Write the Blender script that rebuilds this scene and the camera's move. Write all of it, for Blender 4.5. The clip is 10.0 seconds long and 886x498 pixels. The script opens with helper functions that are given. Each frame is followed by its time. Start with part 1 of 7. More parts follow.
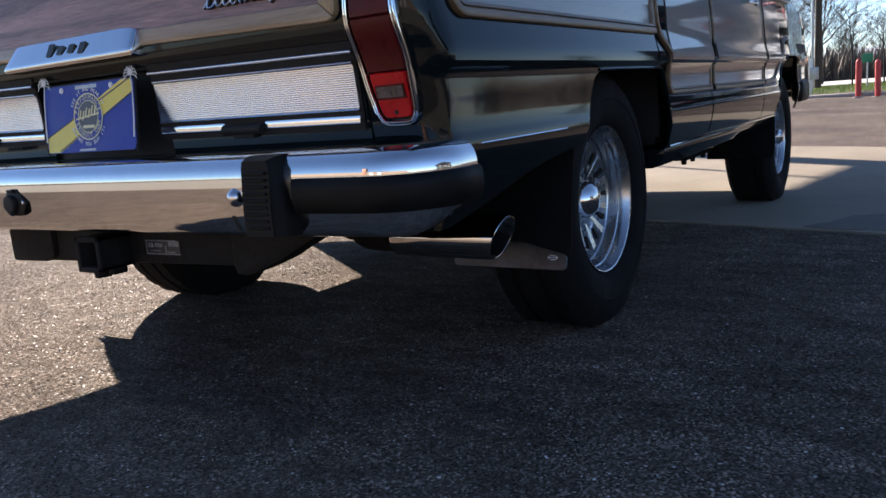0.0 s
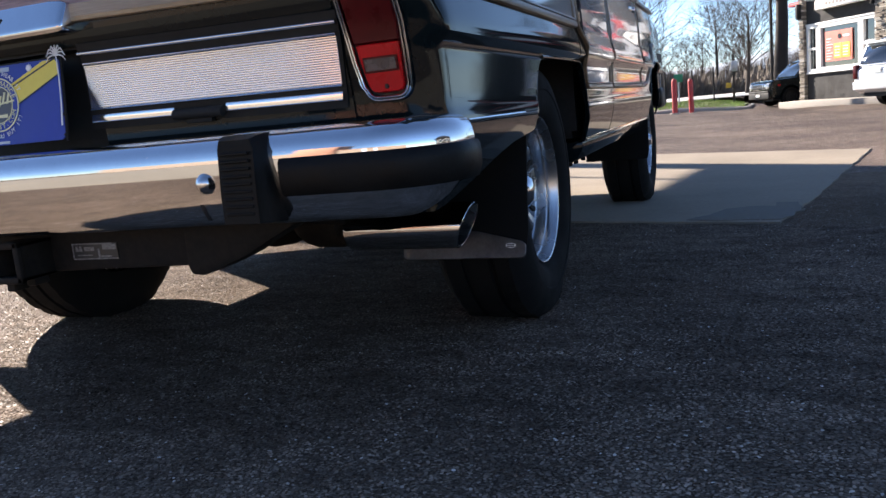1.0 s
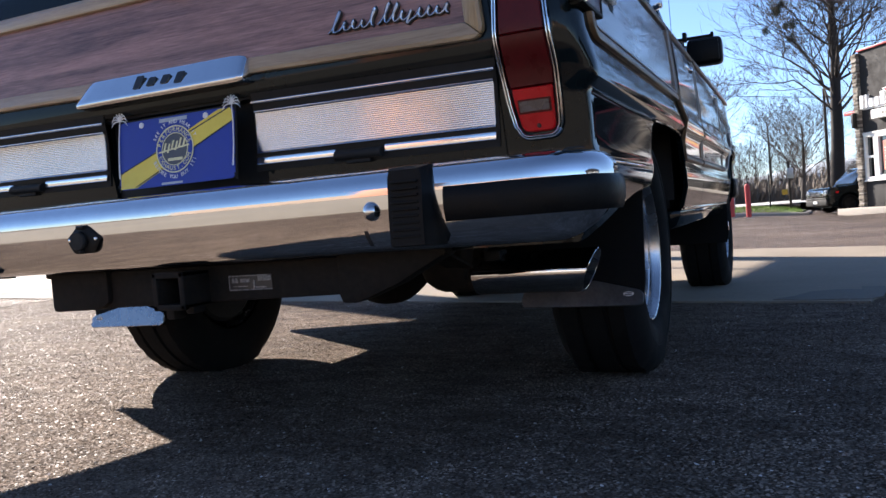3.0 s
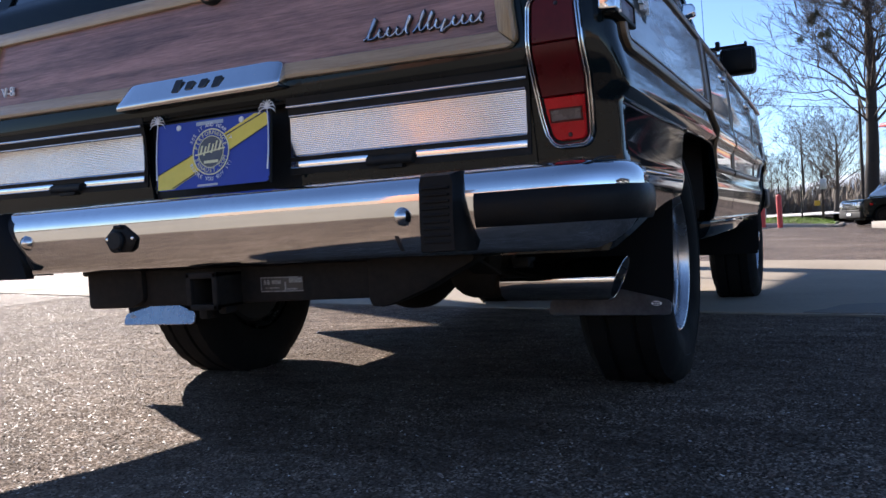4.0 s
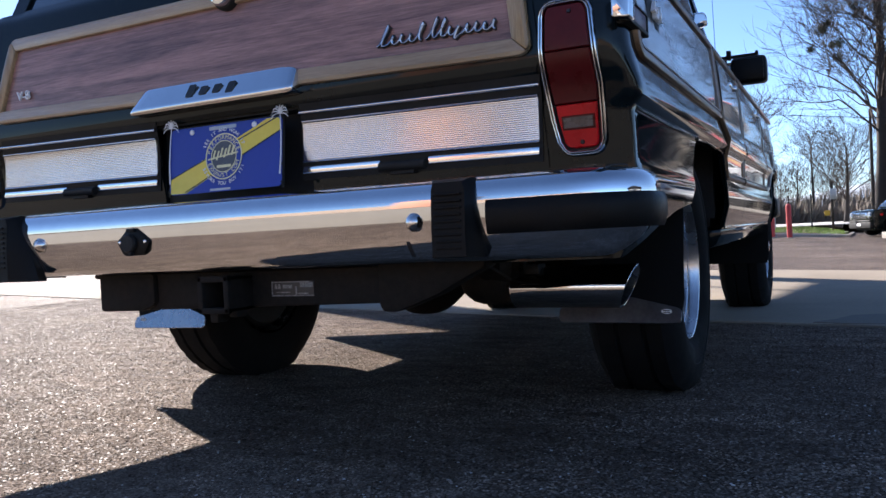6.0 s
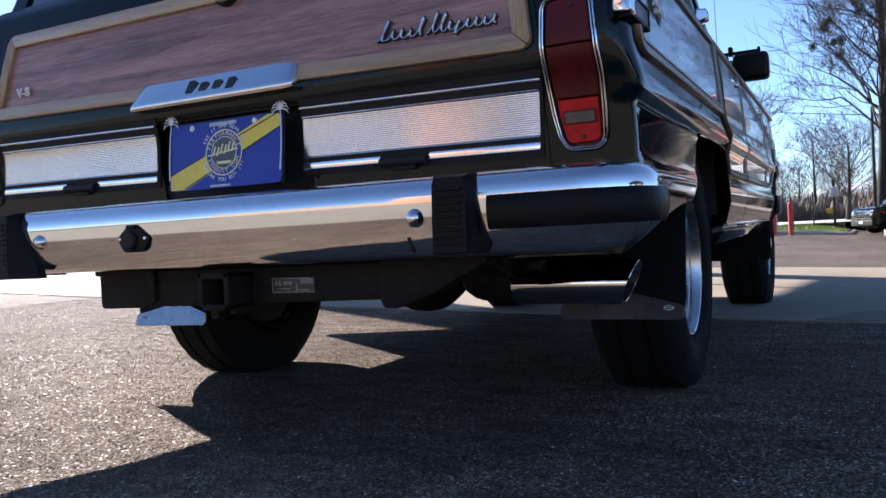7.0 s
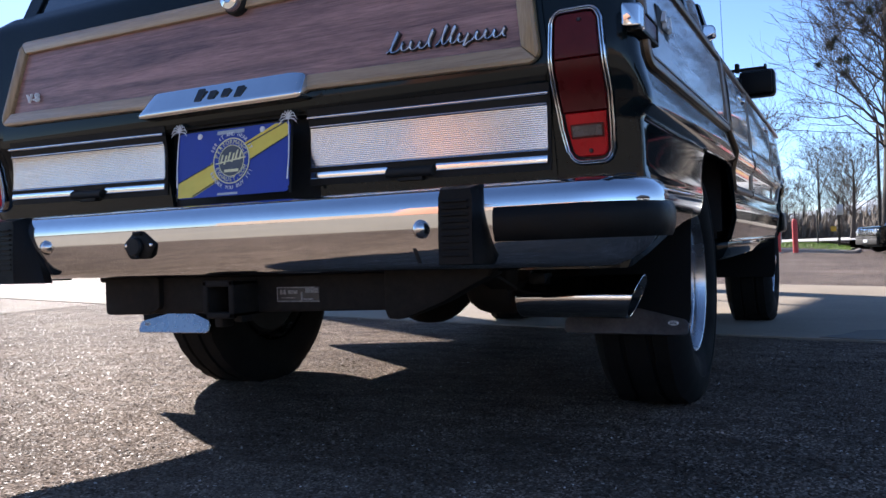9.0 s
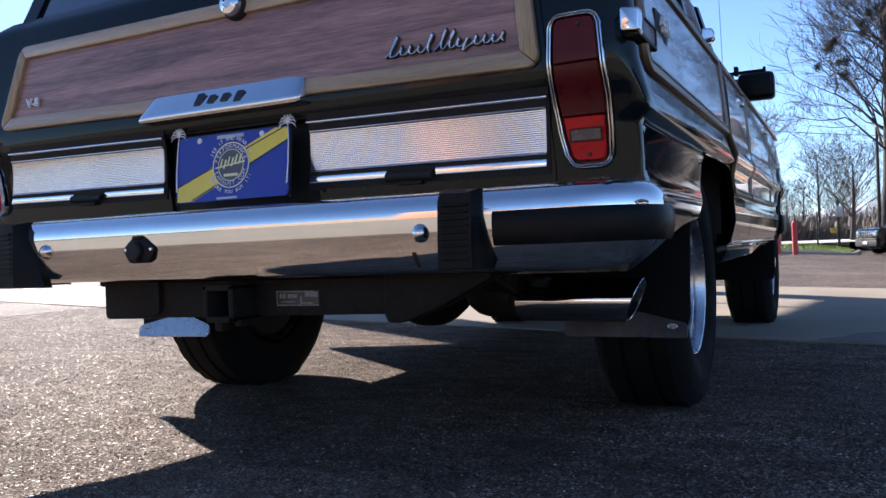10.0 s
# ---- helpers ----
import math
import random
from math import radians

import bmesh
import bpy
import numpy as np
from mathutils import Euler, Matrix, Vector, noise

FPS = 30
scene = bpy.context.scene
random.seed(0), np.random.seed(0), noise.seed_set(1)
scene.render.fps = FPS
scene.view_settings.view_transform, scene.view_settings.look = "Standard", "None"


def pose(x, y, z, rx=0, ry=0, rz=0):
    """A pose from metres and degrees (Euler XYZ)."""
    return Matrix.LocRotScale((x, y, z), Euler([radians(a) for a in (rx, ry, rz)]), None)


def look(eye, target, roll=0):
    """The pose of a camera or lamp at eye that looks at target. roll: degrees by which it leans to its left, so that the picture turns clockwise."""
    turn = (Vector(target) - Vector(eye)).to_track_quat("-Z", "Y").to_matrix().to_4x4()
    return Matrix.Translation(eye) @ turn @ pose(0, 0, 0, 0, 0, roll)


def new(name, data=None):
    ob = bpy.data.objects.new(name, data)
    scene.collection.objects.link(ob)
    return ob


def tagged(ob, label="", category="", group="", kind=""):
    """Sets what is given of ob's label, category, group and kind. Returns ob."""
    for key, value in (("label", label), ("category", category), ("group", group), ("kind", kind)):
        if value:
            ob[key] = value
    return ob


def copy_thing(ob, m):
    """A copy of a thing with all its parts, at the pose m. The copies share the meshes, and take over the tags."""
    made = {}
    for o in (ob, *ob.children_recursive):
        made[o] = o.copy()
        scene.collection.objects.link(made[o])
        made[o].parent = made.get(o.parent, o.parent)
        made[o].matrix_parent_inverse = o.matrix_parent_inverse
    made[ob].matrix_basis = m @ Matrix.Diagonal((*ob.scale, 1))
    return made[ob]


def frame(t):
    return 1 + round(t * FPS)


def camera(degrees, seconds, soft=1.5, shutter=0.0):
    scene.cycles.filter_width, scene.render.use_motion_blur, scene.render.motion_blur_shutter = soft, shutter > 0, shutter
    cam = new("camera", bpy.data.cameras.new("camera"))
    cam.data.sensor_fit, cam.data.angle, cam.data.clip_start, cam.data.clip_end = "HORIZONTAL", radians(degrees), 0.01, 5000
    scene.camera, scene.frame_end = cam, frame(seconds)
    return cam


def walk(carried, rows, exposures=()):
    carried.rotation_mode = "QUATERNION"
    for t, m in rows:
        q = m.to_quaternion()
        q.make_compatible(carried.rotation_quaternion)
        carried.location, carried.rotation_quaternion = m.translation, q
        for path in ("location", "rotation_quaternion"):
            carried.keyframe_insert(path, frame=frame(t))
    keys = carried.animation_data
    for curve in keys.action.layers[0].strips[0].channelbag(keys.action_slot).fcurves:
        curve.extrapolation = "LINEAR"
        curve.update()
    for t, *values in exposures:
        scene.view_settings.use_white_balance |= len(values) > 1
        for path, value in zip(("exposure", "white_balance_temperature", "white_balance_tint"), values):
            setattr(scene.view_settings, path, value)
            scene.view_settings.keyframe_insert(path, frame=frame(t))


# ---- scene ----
cam = camera(57.4, 10.0)
PATH = [
    (0, (1.713, -1.191, 0.665), (0.652, 0.467, 0.311), -4.7),
    (0.5, (1.559, -1.219, 0.634), (0.643, 0.522, 0.278), -5.6),
    (1, (1.426, -1.264, 0.602), (0.718, 0.576, 0.27), -5.5),
    (1.5, (1.328, -1.32, 0.561), (0.717, 0.566, 0.297), -5.1),
    (2, (1.306, -1.365, 0.51), (0.644, 0.516, 0.36), -5.5),
    (2.5, (1.298, -1.424, 0.493), (0.56, 0.432, 0.4), -5.4),
    (3, (1.29, -1.45, 0.489), (0.482, 0.378, 0.421), -4.6),
    (4.5, (1.292, -1.471, 0.493), (0.42, 0.329, 0.448), -3.4),
    (5, (1.29, -1.474, 0.493), (0.416, 0.325, 0.458), -3.3),
    (5.5, (1.288, -1.476, 0.493), (0.406, 0.319, 0.46), -3.0),
    (7, (1.285, -1.467, 0.486), (0.398, 0.325, 0.448), -3.1),
    (7.5, (1.282, -1.47, 0.485), (0.389, 0.32, 0.452), -2.8),
    (8, (1.279, -1.472, 0.483), (0.383, 0.316, 0.459), -2.6),
    (8.5, (1.277, -1.467, 0.483), (0.381, 0.321, 0.469), -2.4),
    (9, (1.281, -1.47, 0.485), (0.388, 0.319, 0.477), -2.2),
    (9.5, (1.283, -1.47, 0.487), (0.393, 0.321, 0.481), -2.4),
    (10, (1.283, -1.471, 0.488), (0.39, 0.319, 0.486), -2.3),
]
walk(cam, [(t, look(eye, target, roll)) for t, eye, target, roll in PATH], [(0.0, 1.76, 6500, 14), (1.5, 2.00, 6500, 14), (2.5, 1.93, 6440, 14), (3.2, 1.79, 6300, 15), (4.5, 1.77, 6120, 15), (10.0, 1.79, 6020, 15)])

# ---- world, sun ----
SUN_EL, SUN_AZ = 28.2, 53.0          # degrees up; degrees to the left of +y
sun_from = Vector((-math.sin(radians(SUN_AZ)) * math.cos(radians(SUN_EL)), math.cos(radians(SUN_AZ)) * math.cos(radians(SUN_EL)), math.sin(radians(SUN_EL))))
world = bpy.data.worlds.new("sky")
scene.world = world
world.use_nodes = True
wn = world.node_tree.nodes
sky = wn.new("ShaderNodeTexSky")
sky.sky_type, sky.sun_disc = "NISHITA", False
sky.sun_elevation, sky.sun_rotation = radians(SUN_EL), radians(-SUN_AZ)
sky.altitude = 2500
sky.air_density, sky.dust_density, sky.ozone_density = 1.0, 0.5, 3.4
world.node_tree.links.new(sky.outputs[0], wn["Background"].inputs[0])
wn["Background"].inputs[1].default_value = 0.065
sun = new("sun", bpy.data.lights.new("sun", "SUN"))
sun.data.energy, sun.data.angle, sun.data.color = 4.9, radians(0.55), (1.0, 0.91, 0.79)
sun.matrix_world = look((0, 0, 30), Vector((0, 0, 30)) - sun_from)


# ---- material helpers ----
def material(name, color=(0.5, 0.5, 0.5), rough=0.5, metal=0.0, coat=0.0, spec=0.5):
    m = bpy.data.materials.new(name)
    m.use_nodes = True
    b = m.node_tree.nodes["Principled BSDF"]
    b.inputs["Base Color"].default_value = (*color, 1)
    b.inputs["Roughness"].default_value = rough
    b.inputs["Metallic"].default_value = metal
    b.inputs["Coat Weight"].default_value = coat
    b.inputs["Coat Roughness"].default_value = 0.03
    b.inputs["Specular IOR Level"].default_value = spec
    return m


def node(m, kind, **values):
    n = m.node_tree.nodes.new(kind)
    for k, v in values.items():
        n.inputs[k].default_value = v
    return n


def link(m, a, b):
    m.node_tree.links.new(a, b)


def coords(m, scale=(1, 1, 1)):
    t = node(m, "ShaderNodeTexCoord")
    p = node(m, "ShaderNodeMapping", Scale=scale)
    link(m, t.outputs["Object"], p.inputs[0])
    return p.outputs[0]


def ramp(m, source, stops):
    r = m.node_tree.nodes.new("ShaderNodeValToRGB")
    while len(r.color_ramp.elements) < len(stops):
        r.color_ramp.elements.new(0.5)
    for e, (p, c) in zip(r.color_ramp.elements, stops):
        e.position, e.color = p, (*c, 1) if len(c) == 3 else c
    link(m, source, r.inputs[0])
    return r.outputs[0]


def grey(v):
    return (v, v, v)


def bump(m, source, strength=0.3, distance=0.002, before=None):
    b = node(m, "ShaderNodeBump", Strength=strength, Distance=distance)
    link(m, source, b.inputs["Height"])
    if before:
        link(m, before.outputs[0], b.inputs["Normal"])
    link(m, b.outputs[0], m.node_tree.nodes["Principled BSDF"].inputs["Normal"])
    return b


def mottled(name, a, b, scale=6.0, rough=0.5, metal=0.0, rough_span=0.15, bumps=0.0, fine=60.0, coat=0.0, stretch=(1, 1, 1)):
    """A surface that varies between two colours at two scales, with uneven gloss."""
    m = material(name, a, rough, metal, coat)
    p = coords(m, stretch)
    n1 = node(m, "ShaderNodeTexNoise", Scale=scale, Detail=6.0, Roughness=0.6)
    n2 = node(m, "ShaderNodeTexNoise", Scale=fine, Detail=4.0, Roughness=0.6)
    link(m, p, n1.inputs[0]), link(m, p, n2.inputs[0])
    mix = m.node_tree.nodes.new("ShaderNodeMath")
    mix.operation = "MULTIPLY_ADD"
    mix.inputs[1].default_value = 0.35
    link(m, n2.outputs[0], mix.inputs[0])
    half = m.node_tree.nodes.new("ShaderNodeMath")
    half.operation = "MULTIPLY"
    half.inputs[1].default_value = 0.65
    link(m, n1.outputs[0], half.inputs[0]), link(m, half.outputs[0], mix.inputs[2])
    bs = m.node_tree.nodes["Principled BSDF"]
    link(m, ramp(m, mix.outputs[0], [(0.35, a), (0.65, b)]), bs.inputs["Base Color"])
    link(m, ramp(m, n1.outputs[0], [(0.3, grey(max(0.02, rough - rough_span))), (0.7, grey(min(1, rough + rough_span)))]), bs.inputs["Roughness"])
    if bumps:
        bump(m, n2.outputs[0], bumps, 0.003)
    return m


def make_asphalt(name, dark, light, fleck, stone=110.0, facet=0.55, gloss=0.3, joint=0.05, relief=0.009):
    """Rolled stone chips in tar: every chip has its own tone, gloss and lie."""
    m = material(name, dark, 0.6, spec=gloss)
    bs = m.node_tree.nodes["Principled BSDF"]
    p = coords(m)
    v = node(m, "ShaderNodeTexVoronoi", Scale=stone)
    gap = node(m, "ShaderNodeTexVoronoi", Scale=stone)
    gap.feature = "DISTANCE_TO_EDGE"
    big = node(m, "ShaderNodeTexNoise", Scale=0.55, Detail=5.0)
    mid = node(m, "ShaderNodeTexNoise", Scale=7.0, Detail=8.0, Roughness=0.7)
    fine = node(m, "ShaderNodeTexNoise", Scale=stone * 2.2, Detail=3.0)
    rare = node(m, "ShaderNodeTexVoronoi", Scale=13.0)
    for n in (v, gap, big, mid, fine, rare):
        link(m, p, n.inputs[0])
    pick = node(m, "ShaderNodeSeparateColor")
    link(m, v.outputs["Color"], pick.inputs[0])
    tone = ramp(m, pick.outputs[0], [(0.0, dark), (0.6, tuple(0.6 * a + 0.4 * b for a, b in zip(dark, light))), (0.93, light), (0.995, fleck)])
    tar = ramp(m, gap.outputs["Distance"], [(0.0, grey(joint)), (0.20, grey(1.0))])
    wash = ramp(m, mid.outputs[0], [(0.3, grey(0.7)), (0.7, grey(1.2))])
    wide = ramp(m, big.outputs[0], [(0.35, grey(0.7)), (0.65, grey(1.25))])
    out = tone
    for other in (tar, wash, wide):
        a = node(m, "ShaderNodeMixRGB", Fac=1.0)
        a.blend_type = "MULTIPLY"
        link(m, out, a.inputs[1]), link(m, other, a.inputs[2])
        out = a.outputs[0]
    spots = ramp(m, rare.outputs["Distance"], [(0.0, (1, 1, 1)), (0.035, (1, 1, 1)), (0.05, (0, 0, 0))])
    c = node(m, "ShaderNodeMixRGB")
    link(m, spots, c.inputs[0]), link(m, out, c.inputs[1])
    c.inputs[2].default_value = (0.45, 0.43, 0.39, 1)
    link(m, c.outputs[0], bs.inputs["Base Color"])
    link(m, ramp(m, pick.outputs[1], [(0.0, grey(0.42)), (0.14, grey(0.52)), (0.32, grey(0.78)), (1.0, grey(0.95))]), bs.inputs["Roughness"])
    # each chip lies at its own slant
    shift = node(m, "ShaderNodeVectorMath")
    shift.operation = "SUBTRACT"
    shift.inputs[1].default_value = (0.5, 0.5, 0.5)
    link(m, v.outputs["Color"], shift.inputs[0])
    scale = node(m, "ShaderNodeVectorMath")
    scale.operation = "MULTIPLY"
    scale.inputs[1].default_value = (facet, facet, 0.0)
    link(m, shift.outputs[0], scale.inputs[0])
    face = node(m, "ShaderNodeNewGeometry")
    add = node(m, "ShaderNodeVectorMath")
    add.operation = "ADD"
    link(m, face.outputs["Normal"], add.inputs[0]), link(m, scale.outputs[0], add.inputs[1])
    unit = node(m, "ShaderNodeVectorMath")
    unit.operation = "NORMALIZE"
    link(m, add.outputs[0], unit.inputs[0])
    b1 = node(m, "ShaderNodeBump", Strength=1.0, Distance=relief)
    link(m, ramp(m, gap.outputs["Distance"], [(0.0, grey(0.0)), (0.22, grey(1.0))]), b1.inputs["Height"])
    link(m, unit.outputs[0], b1.inputs["Normal"])
    bump(m, fine.outputs[0], 0.45, 0.0015, b1)
    return m


def make_wood(name, dark, light, rings=9.0, along="X", coat=0.6, rough=0.35):
    m = material(name, dark, rough, 0.0, coat)
    bs = m.node_tree.nodes["Principled BSDF"]
    stretch = (0.7, 12, 12) if along == "X" else ((12, 0.7, 12) if along == "Y" else (12, 12, 0.7))
    p = coords(m, stretch)
    n = node(m, "ShaderNodeTexNoise", Scale=rings * 0.35, Detail=8.0, Roughness=0.65, Distortion=0.6)
    f = node(m, "ShaderNodeTexNoise", Scale=rings * 3, Detail=4.0, Roughness=0.7)
    link(m, p, n.inputs[0]), link(m, p, f.inputs[0])
    mix = node(m, "ShaderNodeMixRGB", Fac=0.4)
    link(m, n.outputs[0], mix.inputs[1]), link(m, f.outputs[0], mix.inputs[2])
    link(m, ramp(m, mix.outputs[0], [(0.36, dark), (0.5, tuple(0.55 * a + 0.45 * b for a, b in zip(dark, light))), (0.64, light)]), bs.inputs["Base Color"])
    bump(m, f.outputs[0], 0.06, 0.001)
    return m


ASPHALT = make_asphalt("asphalt", (0.158, 0.117, 0.086), (0.222, 0.166, 0.124), (0.29, 0.23, 0.18), 110.0, 0.2, 0.03, 0.5, 0.003)
def make_chips():
    """Stone chips: each its own tone and gloss, in patches of worn and tarry ground."""
    m = material("stone chips", (0.07, 0.05, 0.035), 0.5, spec=0.05)
    g = node(m, "ShaderNodeNewGeometry")
    big = node(m, "ShaderNodeTexNoise", Scale=1.1, Detail=5.0)
    mid = node(m, "ShaderNodeTexNoise", Scale=6.5, Detail=5.0, Roughness=0.62)
    link(m, coords(m), big.inputs[0])
    link(m, coords(m, (0.7, 1.5, 1.0)), mid.inputs[0])
    out = ramp(m, g.outputs["Random Per Island"], [(0.0, (0.070, 0.053, 0.042)), (0.12, (0.115, 0.087, 0.068)), (0.4, (0.172, 0.131, 0.102)), (0.75, (0.245, 0.188, 0.147)), (0.985, (0.34, 0.265, 0.21)), (1.0, (0.66, 0.60, 0.54))])
    for source, lo, hi, a, b in ((big, 0.35, 0.65, 0.75, 1.2), (mid, 0.36, 0.62, 0.55, 1.2)):
        mix = node(m, "ShaderNodeMixRGB", Fac=1.0)
        mix.blend_type = "MULTIPLY"
        link(m, out, mix.inputs[1]), link(m, ramp(m, source.outputs[0], [(lo, grey(a)), (hi, grey(b))]), mix.inputs[2])
        out = mix.outputs[0]
    bs = m.node_tree.nodes["Principled BSDF"]
    link(m, out, bs.inputs["Base Color"])
    link(m, ramp(m, g.outputs["Random Per Island"], [(0.0, grey(0.8)), (0.24, grey(0.72)), (0.26, grey(0.44)), (0.30, grey(0.46)), (0.32, grey(0.72)), (1.0, grey(0.6))]), bs.inputs["Roughness"])
    link(m, ramp(m, g.outputs["Random Per Island"], [(0.24, grey(0.008)), (0.26, grey(0.035)), (0.30, grey(0.03)), (0.32, grey(0.008))]), bs.inputs["Specular IOR Level"])
    return m


CHIPS = make_chips()
OLD_ASPHALT = make_asphalt("weathered asphalt", (0.225, 0.168, 0.137), (0.345, 0.265, 0.219), (0.41, 0.34, 0.285), 70.0, 0.3, 0.1)
CONCRETE = mottled("concrete", (0.210, 0.178, 0.140), (0.295, 0.254, 0.204), 1.3, 0.8, bumps=0.35, fine=45)
CONCRETE.node_tree.nodes["Principled BSDF"].inputs["Specular IOR Level"].default_value = 0.03
APRON = mottled("pale concrete", (0.225, 0.192, 0.138), (0.29, 0.250, 0.186), 0.9, 0.8, bumps=0.35, fine=45)
KERB = mottled("kerb concrete", (0.26, 0.235, 0.20), (0.34, 0.31, 0.27), 3, 0.85, bumps=0.3)
PAINT = mottled("black paint", (0.0034, 0.0066, 0.0078), (0.0052, 0.0092, 0.0105), 3, 0.05, rough_span=0.02, fine=40)
PAINT.node_tree.nodes["Principled BSDF"].inputs["Specular IOR Level"].default_value = 0.24
DULL_BLACK = mottled("dull black", (0.008, 0.008, 0.008), (0.018, 0.017, 0.016), 8, 0.6, bumps=0.3)
RUBBER = mottled("black rubber", (0.0038, 0.0038, 0.004), (0.008, 0.0078, 0.0075), 14, 0.46, bumps=0.15, fine=160)
FLAP = mottled("mud flap rubber", (0.004, 0.004, 0.004), (0.008, 0.0078, 0.0075), 14, 0.8, bumps=0.15, fine=160)
TYRE = mottled("tyre rubber", (0.0040, 0.0040, 0.0042), (0.0085, 0.0082, 0.0078), 10, 0.85, bumps=0.3, fine=120)
RUBBER.node_tree.nodes["Principled BSDF"].inputs["Specular IOR Level"].default_value = 0.13
FLAP.node_tree.nodes["Principled BSDF"].inputs["Specular IOR Level"].default_value = 0.12
TYRE.node_tree.nodes["Principled BSDF"].inputs["Specular IOR Level"].default_value = 0.15
DULL_BLACK.node_tree.nodes["Principled BSDF"].inputs["Specular IOR Level"].default_value = 0.25
CHROME = mottled("chrome", (0.63, 0.64, 0.66), (0.70, 0.71, 0.725), 5, 0.055, 1.0, rough_span=0.03, fine=30)
WORN_CHROME = mottled("worn chrome", (0.55, 0.55, 0.55), (0.75, 0.75, 0.76), 30, 0.22, 1.0, rough_span=0.1)
ALLOY = mottled("polished alloy", (0.46, 0.465, 0.475), (0.60, 0.605, 0.615), 12, 0.26, 1.0, rough_span=0.05)
ALUMINIUM = mottled("ribbed aluminium", (0.90, 0.90, 0.90), (0.94, 0.94, 0.94), 9, 0.11, 0.95, rough_span=0.03, fine=90)
TIP_STEEL = mottled("polished tip steel", (0.50, 0.49, 0.48), (0.58, 0.57, 0.56), 7, 0.05, 1.0, rough_span=0.03)
FLAP_STEEL = mottled("weight plate steel", (0.30, 0.31, 0.325), (0.43, 0.44, 0.45), 14, 0.26, 1.0, rough_span=0.08, fine=90)
# right plate: stains, plus its darker reflection painted into the steel's colour
DARK_PLATE_STEEL = mottled("stained weight plate, dark reflection in tone", (0.115, 0.115, 0.118), (0.20, 0.20, 0.205), 9, 0.36, 1.0, rough_span=0.08, fine=110)
RUSTY = mottled("dirty steel", (0.0085, 0.0075, 0.0066), (0.024, 0.019, 0.0155), 12, 0.75, 0.0, bumps=0.4)
RUSTY.node_tree.nodes["Principled BSDF"].inputs["Specular IOR Level"].default_value = 0.15
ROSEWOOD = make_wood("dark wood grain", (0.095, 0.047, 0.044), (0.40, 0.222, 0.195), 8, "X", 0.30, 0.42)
# lengthwise copies of the tail's woods; the flank's shade is mixed into their colours
ROSEWOOD_SHADE = make_wood("dark wood grain lengthwise, shade in tone", (0.036, 0.018, 0.015), (0.120, 0.062, 0.050), 8, "Y", 1.0, 0.4)
OAK = make_wood("light wood trim", (0.24, 0.165, 0.10), (0.44, 0.33, 0.21), 10, "X", 0.3, 0.4)
OAK_UP = make_wood("light wood trim upright", (0.20, 0.13, 0.065), (0.42, 0.30, 0.165), 10, "Z", 0.3, 0.4)
ROSEWOOD_SHADE.node_tree.nodes["Principled BSDF"].inputs["Coat Roughness"].default_value = 0.04
OAK_SHADE = make_wood("light wood trim lengthwise, shade in tone", (0.085, 0.050, 0.026), (0.20, 0.125, 0.066), 10, "Y", 0.25, 0.45)
LENS_DARK = mottled("dark red lens", (0.055, 0.0025, 0.0035), (0.085, 0.004, 0.006), 20, 0.3, coat=0.0, rough_span=0.05, fine=90, bumps=0.1)
LENS_DARK.node_tree.nodes["Principled BSDF"].inputs["Specular IOR Level"].default_value = 0.22
LENS_RED = mottled("red lens", (0.42, 0.004, 0.007), (0.52, 0.007, 0.010), 20, 0.3, coat=0.0, rough_span=0.05, fine=200, bumps=0.2)
LENS_RED.node_tree.nodes["Principled BSDF"].inputs["Specular IOR Level"].default_value = 0.25
LENS_SMOKE = mottled("smoked clear lens", (0.060, 0.040, 0.038), (0.105, 0.078, 0.072), 30, 0.3, coat=0.2, fine=200, bumps=0.2)
GLASS_DARK = material("tinted glass", (0.006, 0.008, 0.009), 0.03, 0.0, 1.0, 0.8)
PLATE_BLUE = mottled("blue plate", (0.012, 0.040, 0.29), (0.016, 0.047, 0.34), 8, 0.5)
PLATE_YELLOW = mottled("yellow plate stripe", (0.70, 0.54, 0.04), (0.78, 0.62, 0.06), 8, 0.35, coat=0.3)
PALE_PRINT = mottled("pale yellow print", (0.66, 0.64, 0.36), (0.76, 0.73, 0.44), 12, 0.4)
SEAL_GREY = mottled("grey seal centre", (0.055, 0.065, 0.085), (0.08, 0.09, 0.10), 12, 0.4)
WHITE = mottled("white print", (0.70, 0.71, 0.72), (0.80, 0.80, 0.80), 12, 0.4)
INK = material("black print", (0.012, 0.012, 0.014), 0.35)
PALE_BLUE = mottled("badge enamel", (0.42, 0.52, 0.68), (0.55, 0.64, 0.78), 30, 0.25, 0.6)
SILVER_PRINT = mottled("flaking silver print", (0.02, 0.02, 0.02), (0.30, 0.30, 0.30), 160, 0.5, fine=420)
RED_PAINT = mottled("red bollard paint", (0.42, 0.035, 0.03), (0.56, 0.06, 0.05), 4, 0.55, bumps=0.15)
GREEN_SIGN = mottled("green sign", (0.02, 0.19, 0.09), (0.03, 0.24, 0.12), 3, 0.5)
YELLOW_SIGN = mottled("yellow sign", (0.55, 0.32, 0.02), (0.65, 0.40, 0.04), 3, 0.5)
GALVANISED = mottled("galvanised steel", (0.35, 0.36, 0.37), (0.5, 0.5, 0.5), 9, 0.45, 0.8)
GREY_WALL = mottled("charcoal stucco", (0.018, 0.0165, 0.0158), (0.028, 0.026, 0.0245), 2.5, 0.85, bumps=0.5, fine=70)
